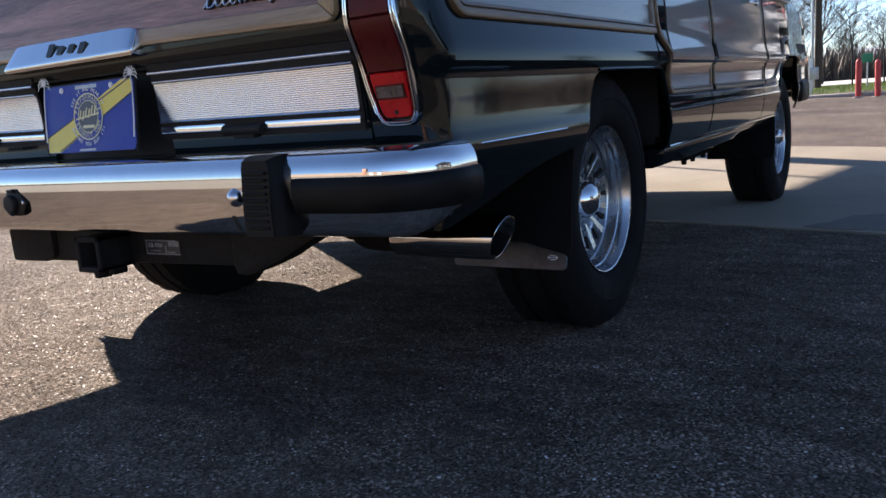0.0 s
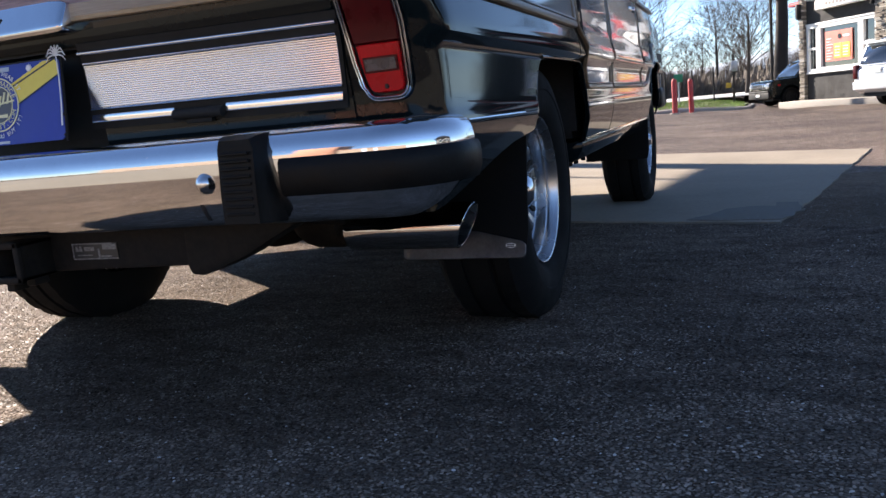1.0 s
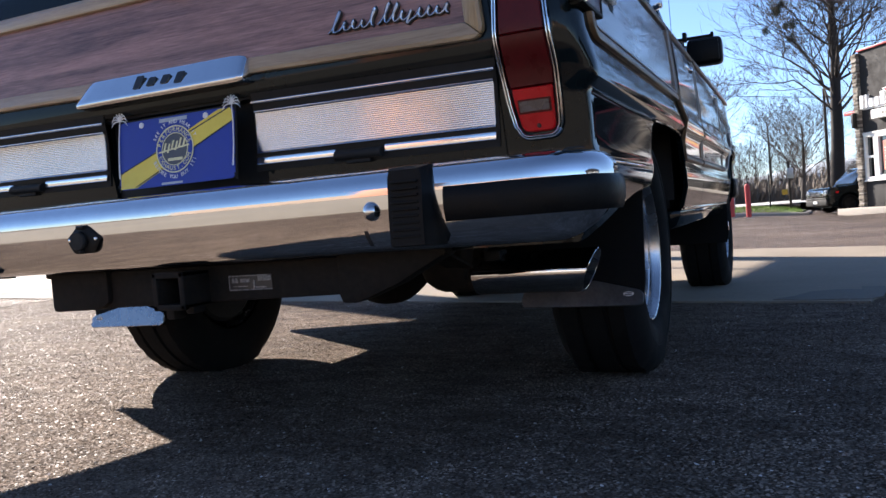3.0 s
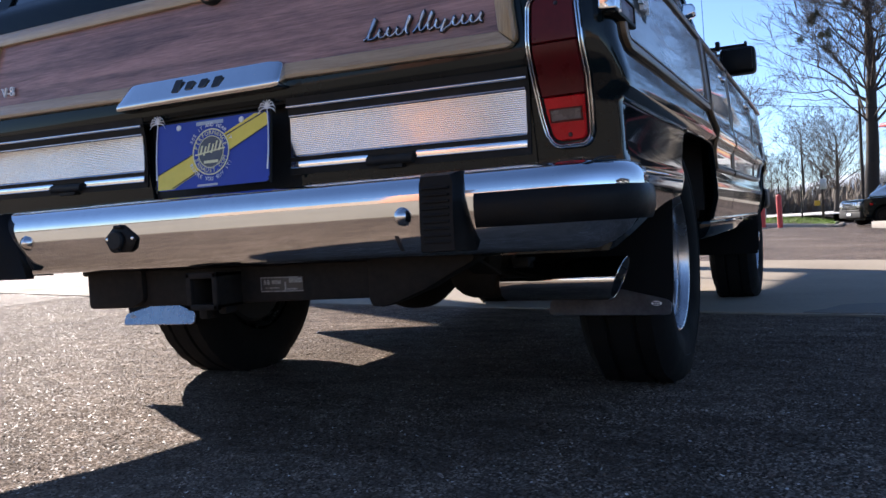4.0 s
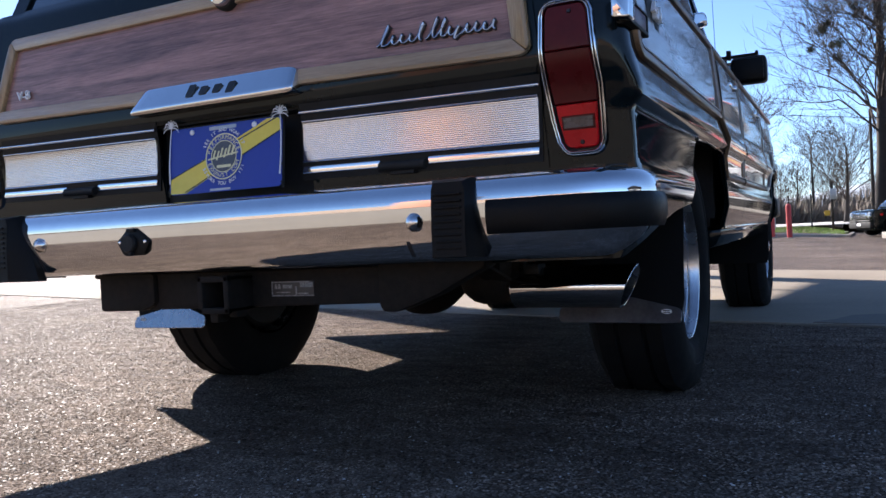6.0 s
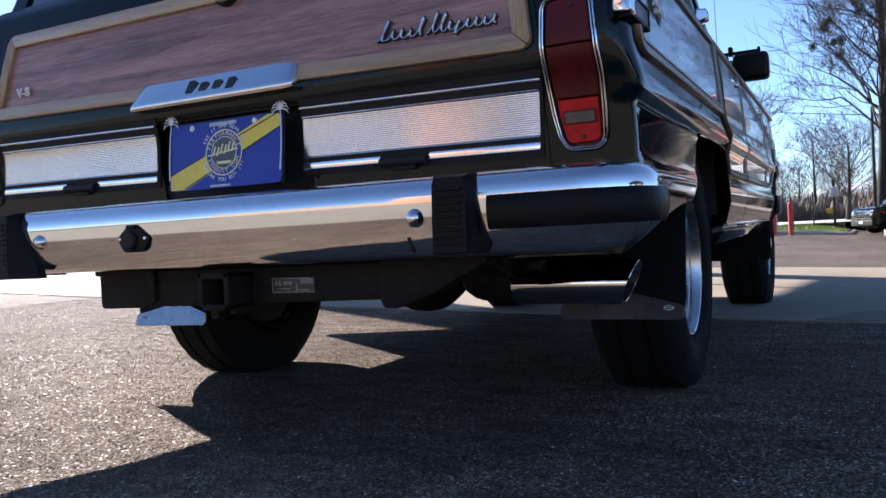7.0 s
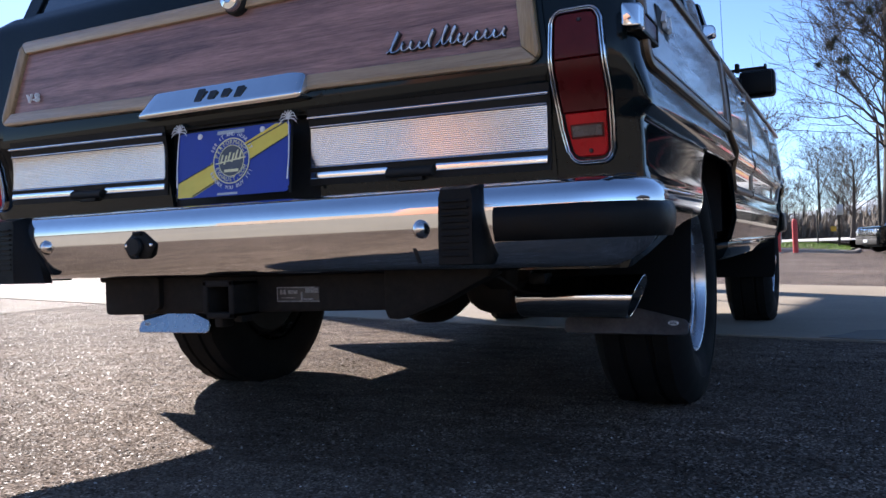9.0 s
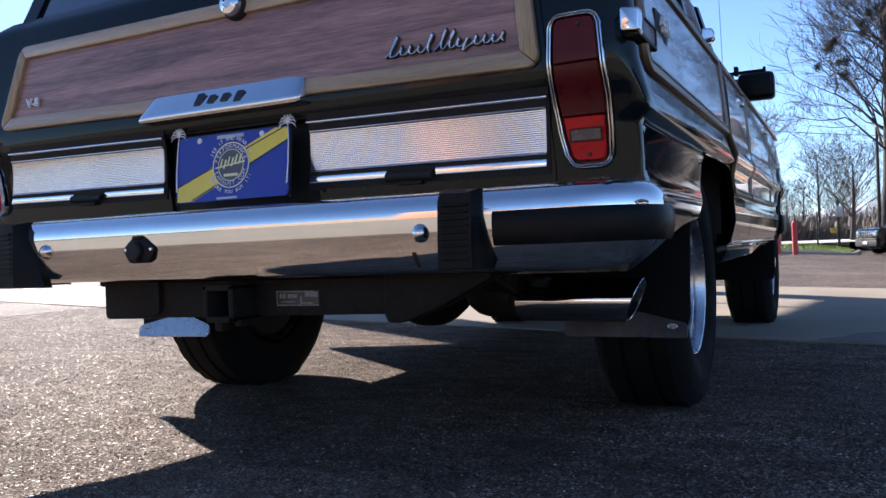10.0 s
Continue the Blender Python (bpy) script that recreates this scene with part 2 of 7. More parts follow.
WHITE_TRIM = mottled("white trim", (0.70, 0.69, 0.66), (0.80, 0.79, 0.76), 3, 0.5, bumps=0.1)
RED_TRIM = mottled("red metal trim", (0.30, 0.015, 0.02), (0.40, 0.03, 0.03), 4, 0.4)
STAR_RED = mottled("red sign face", (0.62, 0.02, 0.03), (0.72, 0.035, 0.045), 4, 0.4)
POSTER_RED = mottled("red menu board", (0.66, 0.19, 0.14), (0.74, 0.24, 0.18), 3, 0.5)
POSTER_YELLOW = mottled("yellow menu panel", (0.80, 0.42, 0.06), (0.86, 0.50, 0.10), 3, 0.5)
SILVER_PAINT = mottled("silver white car paint", (0.55, 0.56, 0.58), (0.66, 0.67, 0.68), 2, 0.25, 0.15, coat=0.9, rough_span=0.05)
BARK = mottled("bark", (0.022, 0.017, 0.014), (0.052, 0.041, 0.033), 5, 0.95, bumps=0.8, fine=30)
TWIGS = mottled("twigs", (0.028, 0.021, 0.017), (0.065, 0.05, 0.04), 2, 0.95)
BRUSH = mottled("winter brush", (0.11, 0.092, 0.075), (0.24, 0.200, 0.160), 0.25, 0.95)
GREENERY = mottled("mistletoe leaves", (0.014, 0.018, 0.009), (0.032, 0.038, 0.018), 3, 0.8)
POLE_WOOD = mottled("weathered pole", (0.035, 0.026, 0.020), (0.085, 0.066, 0.050), 4, 0.9, bumps=0.5, stretch=(6, 6, 0.5))
GRASS = mottled("grass blades", (0.13, 0.23, 0.03), (0.30, 0.40, 0.08), 0.8, 0.8)
SOIL = mottled("turf soil", (0.075, 0.11, 0.03), (0.13, 0.16, 0.05), 1.2, 0.95, bumps=0.5)
ROAD = mottled("pale road", (0.42, 0.41, 0.39), (0.52, 0.50, 0.47), 0.4, 0.75)
# the pale blue is distance haze painted onto the wooded hills
HILLS = mottled("distant hills with haze in colour", (0.42, 0.47, 0.52), (0.48, 0.53, 0.57), 0.01, 1.0)
WALL_TAN = mottled("tan stucco", (0.34, 0.255, 0.185), (0.42, 0.325, 0.24), 1.0, 0.85, bumps=0.3)
BRICK_RED = mottled("terracotta stucco", (0.47, 0.225, 0.135), (0.57, 0.29, 0.185), 1.0, 0.75, bumps=0.2)


def make_stone():
    m = material("ledge stone", (0.3, 0.26, 0.2), 0.85)
    i = node(m, "ShaderNodeNewGeometry")
    link(m, ramp(m, i.outputs["Random Per Island"], [(0.0, (0.09, 0.075, 0.06)), (0.35, (0.17, 0.14, 0.108)), (0.7, (0.26, 0.222, 0.176)), (1.0, (0.38, 0.34, 0.29))]), m.node_tree.nodes["Principled BSDF"].inputs["Base Color"])
    n = node(m, "ShaderNodeTexNoise", Scale=18.0, Detail=6.0)
    link(m, coords(m), n.inputs[0])
    bump(m, n.outputs[0], 0.6, 0.01)
    return m


STONE = make_stone()


# ---- mesh helpers ----
def part(name, bm, mat, parent=None, label="", sharp=35):
    bm.normal_update()
    for f in bm.faces:
        f.smooth = True
    for e in bm.edges:
        if len(e.link_faces) == 2 and e.calc_face_angle(0) > radians(sharp):
            e.smooth = False
    me = bpy.data.meshes.new(name)
    bm.to_mesh(me)
    bm.free()
    me.materials.append(mat)
    ob = new(name, me)
    ob.parent = parent
    return tagged(ob, label)


def thing(name, label, category, at=(0, 0, 0), turn=0, group="", kind=""):
    ob = new(name)
    ob.matrix_basis = pose(*at, 0, 0, turn)
    return tagged(ob, label, category, group, kind)


def box(x0, y0, z0, x1, y1, z1, bev=0.0, seg=2):
    bm = bmesh.new()
    bmesh.ops.create_cube(bm, size=1)
    for v in bm.verts:
        v.co = (x0 + (v.co.x + 0.5) * (x1 - x0), y0 + (v.co.y + 0.5) * (y1 - y0), z0 + (v.co.z + 0.5) * (z1 - z0))
    if bev:
        bmesh.ops.bevel(bm, geom=bm.edges[:], offset=bev, segments=seg, affect="EDGES", profile=0.5)
    return bm


AXES = {"x": (1, 2, 0), "y": (0, 2, 1), "z": (0, 1, 2)}


def prism(pts, axis, a, b, bev=0.0, seg=2):
    """A polygon in the plane across the axis, drawn out from a to b."""
    i, j, k = AXES[axis]
    bm = bmesh.new()
    rings = []
    for h in (a, b):
        ring = []
        for p in pts:
            c = [0, 0, 0]
            c[i], c[j], c[k] = p[0], p[1], h
            ring.append(bm.verts.new(c))
        rings.append(ring)
    n = len(pts)
    bm.faces.new(rings[0])
    bm.faces.new(rings[1][::-1])
    for q in range(n):
        bm.faces.new((rings[0][q], rings[1][q], rings[1][(q + 1) % n], rings[0][(q + 1) % n]))
    bmesh.ops.recalc_face_normals(bm, faces=bm.faces[:])
    if bev:
        bmesh.ops.bevel(bm, geom=bm.edges[:], offset=bev, segments=seg, affect="EDGES", profile=0.5)
    return bm


def grid(rows, closed=False, cap=False):
    """A sheet through rows of points; closed joins each row's end to its start."""
    bm = bmesh.new()
    vs = [[bm.verts.new(p) for p in r] for r in rows]
    for a, b in zip(vs, vs[1:]):
        n = len(a)
        for q in range(n if closed else n - 1):
            bm.faces.new((a[q], b[q], b[(q + 1) % n], a[(q + 1) % n]))
    if cap:
        bm.faces.new(vs[0]), bm.faces.new(vs[-1][::-1])
    bmesh.ops.remove_doubles(bm, verts=bm.verts[:], dist=1e-5)
    bmesh.ops.recalc_face_normals(bm, faces=bm.faces[:])
    return bm


def lathe(profile, axis="x", at=(0, 0, 0), n=40, wobble=None):
    """A profile of (radius, height along the axis) turned round."""
    rows = []
    for q, (r, h) in enumerate(profile):
        row = []
        for s in range(n):
            a = 2 * math.pi * s / n
            rr = r if wobble is None else wobble(q, s, r)
            c, d = rr * math.cos(a), rr * math.sin(a)
            p = {"x": (h, c, d), "y": (c, h, d), "z": (c, d, h)}[axis]
            row.append((p[0] + at[0], p[1] + at[1], p[2] + at[2]))
        rows.append(row)
    return grid(rows, True)


def tube(path, r, n=10, cap=True):
    """A round bar along a path; r is one radius or one for each point."""
    path = [Vector(p) for p in path]
    rs = r if isinstance(r, (list, tuple)) else [r] * len(path)
    rows, side = [], None
    for q, p in enumerate(path):
        d = (path[min(q + 1, len(path) - 1)] - path[max(q - 1, 0)]).normalized()
        if side is None:
            side = d.orthogonal().normalized()
        side = (side - d * side.dot(d)).normalized()
        up = d.cross(side)
        rows.append([p + rs[q] * (math.cos(2 * math.pi * s / n) * side + math.sin(2 * math.pi * s / n) * up) for s in range(n)])
    return grid(rows, True, cap)


def joined(*bms):
    out = bmesh.new()
    for bm in bms:
        me = bpy.data.meshes.new("t")
        bm.to_mesh(me)
        bm.free()
        out.from_mesh(me)
        bpy.data.meshes.remove(me)
    return out


def moved(bm, m):
    bm.transform(m)
    return bm


def thick(bm, t, way=(0, 1, 0)):
    """Gives an open sheet its thickness t along the way."""
    out = bmesh.ops.extrude_face_region(bm, geom=bm.faces[:], use_keep_orig=True)
    bmesh.ops.translate(bm, verts=[g for g in out["geom"] if isinstance(g, bmesh.types.BMVert)], vec=Vector(way).normalized() * t)
    bmesh.ops.recalc_face_normals(bm, faces=bm.faces[:])
    return bm


def lettering(text, size, depth):
    """Letters as a mesh, in the x-y plane, centred."""
    c = bpy.data.curves.new("letters", "FONT")
    c.body, c.size, c.extrude, c.align_x, c.align_y = text, size, depth, "CENTER", "CENTER"
    c.resolution_u = 3
    ob = bpy.data.objects.new("letters", c)
    me = bpy.data.meshes.new_from_object(ob)
    bm = bmesh.new()
    bm.from_mesh(me)
    bpy.data.objects.remove(ob)
    bpy.data.meshes.remove(me)
    bpy.data.curves.remove(c)
    return bm


FACE_REAR = Matrix.Rotation(radians(90), 4, "X")            # x-y drawing turned upright, seen from -y
FACE_RIGHT = Matrix.Rotation(radians(90), 4, "Z") @ FACE_REAR  # seen from +x


def smooth(a, b, v):
    s = min(1.0, max(0.0, (v - a) / (b - a)))
    return s * s * (3 - 2 * s)


def chamfer(pts, r):
    out = []
    n = len(pts)
    for i, p in enumerate(pts):
        p0, p1, p2 = (Vector(pts[i - 1]), Vector(p), Vector(pts[(i + 1) % n]))
        d0, d1 = (p0 - p1), (p2 - p1)
        ang = d0.angle(d1)
        if ang > radians(150):
            out.append(tuple(p1))
            continue
        k0, k1 = p1 + d0.normalized() * r, p1 + d1.normalized() * r
        for t in (0, 0.25, 0.5, 0.75, 1):
            q = k0 * (1 - t) ** 2 + p1 * 2 * t * (1 - t) + k1 * t * t
            out.append(tuple(q))
    return out


def lerp(table, v):
    for (a, p), (b, q) in zip(table, table[1:]):
        if v <= b:
            return p + (q - p) * min(1, max(0, (v - a) / (b - a)))
    return table[-1][1]


# ---- ground ----
def lot(x, y):
    """Height of the lot: a shallow dip under the car's nose, falling gently farther off."""
    dip = 0.038 * smooth(1.5, 3.9, y) * (1 - smooth(8, 20, y))
    return -dip - smooth(8, 24, y) * (0.08 + 0.1 * min(3.5, max(0.0, x + 0.5))) - 0.11 * smooth(0.6, 1.9, x) * smooth(27, 33, y) * (1 - smooth(2.6, 3.6, x))


def ground_sheet():
    xs = sorted(set([-2500, -900, -400, -150, -70, -40] + [-30 + 1.5 * i for i in range(48)] + [60, 90, 150, 400, 900, 2500]))
    ys = sorted(set([-2500, -900, -300, -120, -60, -35] + [-20 + 1.25 * i for i in range(60)] + [70, 110, 200, 500, 1200, 2800]))
    return grid([[(x, y, lot(x, y)) for x in xs] for y in ys])


tagged(part("ground", ground_sheet(), OLD_ASPHALT), "pale weathered grey asphalt of the parking lot", "ground", kind="structure")


def along(p, d, s):
    return (p[0] + d[0] * s, p[1] + d[1] * s)


# the darker, coarser near asphalt and the concrete slab with its broken edge
SLAB = [(1.56, 2.50), (0.60, 2.81), (-6.2, 5.02), (-14.0, 7.6), (-12.6, 12.4), (-5.0, 9.4), (0.6, 7.28), (2.39, 6.28)]


def rough_edge(pts, step, wild, seed):
    rnd = random.Random(seed)
    out = []
    for (a, b), (c, d) in zip(pts, pts[1:] + pts[:1]):
        n = max(1, int(math.hypot(c - a, d - b) / step))
        for i in range(n):
            t = i / n
            out.append((a + (c - a) * t + rnd.uniform(-wild, wild), b + (d - b) * t + rnd.uniform(-wild, wild)))
    return out


def flat_piece(pts, z0, z1):
    bm = prism(pts, "z", z0, z1)
    bmesh.ops.triangulate(bm, faces=[f for f in bm.faces if len(f.verts) > 4])
    for y in (1.5, 1.9, 2.3, 2.7, 3.1, 3.5, 3.9, 8.0, 10.0, 12.0, 14.0):
        bmesh.ops.bisect_plane(bm, geom=bm.verts[:] + bm.edges[:] + bm.faces[:], plane_co=(0, y, 0), plane_no=(0, 1, 0))
    for v in bm.verts:
        v.co.z += lot(v.co.x, v.co.y)
    return bm


near = [(1.56, 2.47), (0.60, 2.78), (-6.2, 4.99), (-14.0, 7.57), (-30, 12.5), (-32, -30), (30, -30), (26, -3.5), (2.0, 4.6)]
tagged(part("road", flat_piece(rough_edge(near, 0.25, 0.012, 3), -0.05, 0.004), ASPHALT), "dark coarse asphalt with pale stone chips", "asphalt", kind="structure")
tagged(part("pavement", flat_piece(rough_edge(SLAB, 0.09, 0.010, 4), -0.05, 0.010), CONCRETE), "worn tan concrete slab with a broken edge", "concrete slab", kind="structure")
apron_back = [(-16, -1.5), (16, -2.3), (17, -24), (-17, -24)]
tagged(part("pavement", flat_piece(rough_edge(apron_back, 0.3, 0.02, 6), -0.05, 0.009), APRON), "tan concrete apron in full sun", "concrete slab", kind="structure")
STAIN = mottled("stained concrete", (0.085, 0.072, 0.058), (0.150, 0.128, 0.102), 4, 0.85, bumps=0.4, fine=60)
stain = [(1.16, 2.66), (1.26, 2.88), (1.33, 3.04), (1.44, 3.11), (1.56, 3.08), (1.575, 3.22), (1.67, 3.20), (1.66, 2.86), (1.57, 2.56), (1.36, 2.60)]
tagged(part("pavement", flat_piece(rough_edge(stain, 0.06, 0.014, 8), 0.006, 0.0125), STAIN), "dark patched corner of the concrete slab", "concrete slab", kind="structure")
# stone chips standing proud of the tar, each with its own tilt
def chip_bed(x0, x1, y0, y1, pitch, seed):
    r = np.random.default_rng(seed)
    gx, gy = np.meshgrid(np.arange(x0, x1, pitch), np.arange(y0, y1, pitch * 0.9))
    gx[1::2] += pitch / 2
    cx = (gx + r.uniform(-0.36, 0.36, gx.shape) * pitch).ravel()
    cy = (gy + r.uniform(-0.36, 0.36, gy.shape) * pitch).ravel()
    keep = (cy < 2.44 - (cx - 1.56) * 0.325) & ((cx < 1.56) | (cy < 2.46 + (cx - 1.56) * 4.5)) & (cx > 1.1 - (cy + 1.47) * 1.52) & (cx < 1.6 + (cy + 1.4) * 0.22)
    cx, cy = cx[keep], cy[keep]
    n = len(cx)
    size = pitch * r.uniform(0.34, 0.62, n)
    turn = r.uniform(0, 2 * math.pi, n)
    sx, sy = r.normal(0, 0.15, n), r.normal(0, 0.15, n)
    lift = r.uniform(0.0002, 0.0016, n)
    fall = np.clip((cy - 1.5) / 2.4, 0, 1)
    fall = fall * fall * (3 - 2 * fall)
    co = np.empty((n, 5, 3))
    for k in range(5):
        a = turn + 2 * math.pi * k / 5 + r.uniform(-0.35, 0.35, n)
        q = size * r.uniform(0.72, 1.15, n)
        dx, dy = q * np.cos(a), q * np.sin(a)
        co[:, k, 0], co[:, k, 1], co[:, k, 2] = cx + dx, cy + dy, 0.004 - 0.038 * fall + lift + sx * dx + sy * dy
    me = bpy.data.meshes.new("stone_chips")
    me.vertices.add(n * 5)
    me.vertices.foreach_set("co", co.ravel())
    me.loops.add(n * 5)
    me.loops.foreach_set("vertex_index", np.arange(n * 5))
    me.polygons.add(n)
    me.polygons.foreach_set("loop_start", np.arange(n) * 5)
    me.update(calc_edges=True)
    me.validate()
    me.materials.append(CHIPS)
    return me


tagged(new("stone_chips", chip_bed(-6.5, 2.8, -0.6, 5.0, 0.0080, 5)), "coarse brown stone chips set in dark tar", "asphalt", kind="stuff")

# loose chips near the slab's corner and on the asphalt
rnd = random.Random(11)
chips = bmesh.new()
for i in range(420):
    x, y = rnd.uniform(-2.2, 3.2), rnd.uniform(-1.2, 2.6)
    if i < 60:
        x, y = 1.56 + rnd.gauss(0.15, 0.25), 2.5 + rnd.gauss(0.25, 0.35)
    s = rnd.uniform(0.0012, 0.0032)
    m = Matrix.Translation((x, y, lot(x, y) + 0.0045 + s * 0.3 + (0.006 if i < 60 else 0))) @ Euler((rnd.uniform(0, 3), rnd.uniform(0, 3), rnd.uniform(0, 3))).to_matrix().to_4x4() @ Matrix.Diagonal((s * rnd.uniform(0.8, 2), s, s * 0.7, 1))
    bmesh.ops.create_icosphere(chips, subdivisions=1, radius=1.0, matrix=m)
tagged(part("loose_gravel", chips, KERB), "pale loose stone chips lying on dark asphalt", "gravel", kind="stuff")


# ---- the station wagon ----
car = thing("station_wagon", "black vintage station wagon with wood-grain panels on asphalt", "car")

AXLE_R, AXLE_F, WHEEL_R, HUB_Z = 1.012, 3.74, 0.366, 0.356

# half width of the body's side by height
SIDE = [(0.40, 0.890), (0.44, 0.911), (0.47, 0.925), (0.50, 0.936), (0.53, 0.944), (0.56, 0.949), (0.575, 0.951), (0.588, 0.951), (0.596, 0.9495), (0.612, 0.9455), (0.64, 0.944), (0.700, 0.944), (0.722, 0.944),
        (0.727, 0.953), (0.733, 0.9620), (0.742, 0.9635), (0.765, 0.9615), (0.79, 0.9555), (0.815, 0.950), (0.835, 0.947), (0.90, 0.944), (0.97, 0.938), (1.03, 0.931), (1.07, 0.924), (1.10, 0.910), (1.122, 0.890), (1.135, 0.862), (1.140, 0.83)]
# how far the tail's skin lies forward, by height
TAIL = [(0.56, 0.062), (0.64, 0.055), (0.75, 0.030), (0.775, 0.020), (0.80, 0.006), (0.82, 0.0), (0.88, 0.001), (1.0, 0.006), (1.09, 0.013), (1.13, 0.018), (1.150, 0.026), (1.160, 0.034), (1.168, 0.050)]


def side_x(z):
    return sum(lerp(SIDE, z + d) for d in (-0.004, 0.0, 0.004)) / 3


def tail_y(z):
    return sum(lerp(TAIL, z + d) for d in (-0.016, -0.008, 0.0, 0.008, 0.016)) / 5


def arch(y):
    """Lowest height of the side's skin, wheel openings cut out."""
    low = 0.43 if y < 0.8 else 0.462
    if 0.05 <= y <= 1.46:
        low = max(low, lerp([(0.05, 0.43), (0.10, 0.432), (0.20, 0.455), (0.37, 0.500), (0.49, 0.522), (0.68, 0.540), (0.72, 0.585), (0.775, 0.69), (0.80, 0.706), (0.84, 0.716), (1.31, 0.716), (1.355, 0.700), (1.40, 0.62), (1.46, 0.40)], y))
    if 3.30 <= y <= 4.28:
        low = max(low, lerp([(3.30, 0.40), (3.36, 0.60), (3.42, 0.72), (3.50, 0.765), (4.02, 0.765), (4.14, 0.72), (4.28, 0.40)], y))
    if y > 4.28:
        low = 0.55
    return low


SIDE_ROWS = [0.40, 0.42, 0.44, 0.462, 0.47, 0.50, 0.53, 0.56, 0.575, 0.588, 0.595, 0.604, 0.612, 0.64, 0.67, 0.695, 0.706, 0.714, 0.722, 0.730, 0.738, 0.75, 0.765, 0.78, 0.80, 0.83, 0.86, 0.90,
             0.94, 0.98, 1.01, 1.03, 1.05, 1.07, 1.085, 1.10, 1.112, 1.122, 1.129, 1.135, 1.138, 1.140]


def taper(y):
    """The nose draws in a little towards the front."""
    return 0.05 * smooth(3.55, 4.5, y)


def side_sheet(stations, top=None):
    """The right side's skin over stations y, or (inset, y) round the rear corner."""
    rows = []
    for s in stations:
        inset, y, rear = s if isinstance(s, tuple) else (0.0, s, 0.0)
        low = arch(y)
        hi = 1.140 if top is None else top(y)
        inset += taper(y)
        row = []
        for z in SIDE_ROWS:
            zz = min(max(z, low), hi)
            zt = zz + rear * 0.024 * smooth(1.03, 1.14, zz)
            row.append((side_x(zz) - inset, y + tail_y(zt) * rear, zt))
        rows.append(row)
    bm = grid(rows)
    bmesh.ops.dissolve_degenerate(bm, dist=1e-4, edges=bm.edges[:])
    bmesh.ops.remove_doubles(bm, verts=bm.verts[:], dist=2e-4)
    return bm


def span(a, b, step):
    n = max(1, round((b - a) / step))
    return [a + (b - a) * i / n for i in range(n + 1)]


def mirrored(bm):
    bm.transform(Matrix.Diagonal((-1, 1, 1, 1)))
    bmesh.ops.reverse_faces(bm, faces=bm.faces[:])
    return bm


def inward(bm):
    """Gives a right-hand skin its thickness, towards the car's middle."""
    return thick(bm, 0.012, (-1, 0.25, -0.1))


# round the rear corner: inset, way forward, share of the tail's slope
CORNER_ROWS = [(0.26, 0.004, 1.0), (0.178, 0.004, 1.0), (0.12, 0.003, 1.0), (0.075, 0.001, 1.0), (0.055, 0.001, 1.0), (0.040, 0.0025, 1.0), (0.028, 0.006, 0.98), (0.018, 0.012, 0.92), (0.010, 0.021, 0.80), (0.004, 0.034, 0.58), (0.001, 0.052, 0.30), (0.0, 0.078, 0.0)]


def hood_top(y):
    return lerp([(2.95, 1.140), (3.05, 1.10), (4.2, 1.06), (4.45, 1.03), (4.56, 0.98)], y)


# the driver's door stands open, turned about its front edge
SWING = Matrix.Translation((-0.94, 2.935, 0)) @ Matrix.Rotation(radians(-64), 4, "Z") @ Matrix.Translation((0.94, -2.935, 0))
PANELS = [
    ("quarter_panel", CORNER_ROWS + [0.11, 0.15] + span(0.2, 0.66, 0.04) + span(0.68, 0.88, 0.01) + span(0.92, 1.26, 0.06), None),
    ("rear_door", span(1.273, 1.47, 0.012) + span(1.5, 1.949, 0.075), None),
    ("front_door", span(1.962, 2.932, 0.08), None),
    ("front_fender", span(2.943, 3.28, 0.08) + span(3.30, 3.52, 0.015) + span(3.56, 4.0, 0.08) + span(4.02, 4.30, 0.015) + span(4.33, 4.55, 0.05), hood_top),
]
for name, stations, top in PANELS:
    part(name, inward(side_sheet(stations, top)), PAINT, car)
    bm = mirrored(inward(side_sheet(stations, top)))
    if name == "front_door":
        open_door = part(name, moved(joined(bm, box(-0.935, 1.965, 0.47, -0.86, 2.93, 1.12, 0.01)), SWING), PAINT, car, "black door standing open")
    else:
        part(name, bm, PAINT, car)

# rolled lips of the wheel openings
for sg in (1, -1):
    for pts in ([(0.815, 0.716), (0.84, 0.718), (1.0, 0.719), (1.15, 0.719), (1.31, 0.718), (1.34, 0.711), (1.358, 0.698), (1.40, 0.62), (1.425, 0.54), (1.44, 0.468)],
                [(3.335, 0.50), (3.36, 0.60), (3.39, 0.67), (3.42, 0.72), (3.46, 0.752), (3.50, 0.767), (3.76, 0.768), (4.02, 0.767), (4.08, 0.748), (4.14, 0.72)]):
        part("wheel_arch_lip", tube([(sg * (side_x(z) - taper(y) + 0.001), y, z) for y, z in pts], 0.0045, 8), PAINT, car)

# tailgate skin with the sunken bay for the plate
def lean_in(z, x=0.0):
    """The tailgate narrows towards its top."""
    k = 1.055 if x < 0 else 1.030
    return k - (0.115 if x < 0 else 0.035) * (max(z, 0.826) - 0.826) / 0.266


def climb(x, z):
    """The lower rail rises slightly towards the far side."""
    return 0.0205 * (0.75 - x) * (1 - smooth(0.83, 1.06, z))


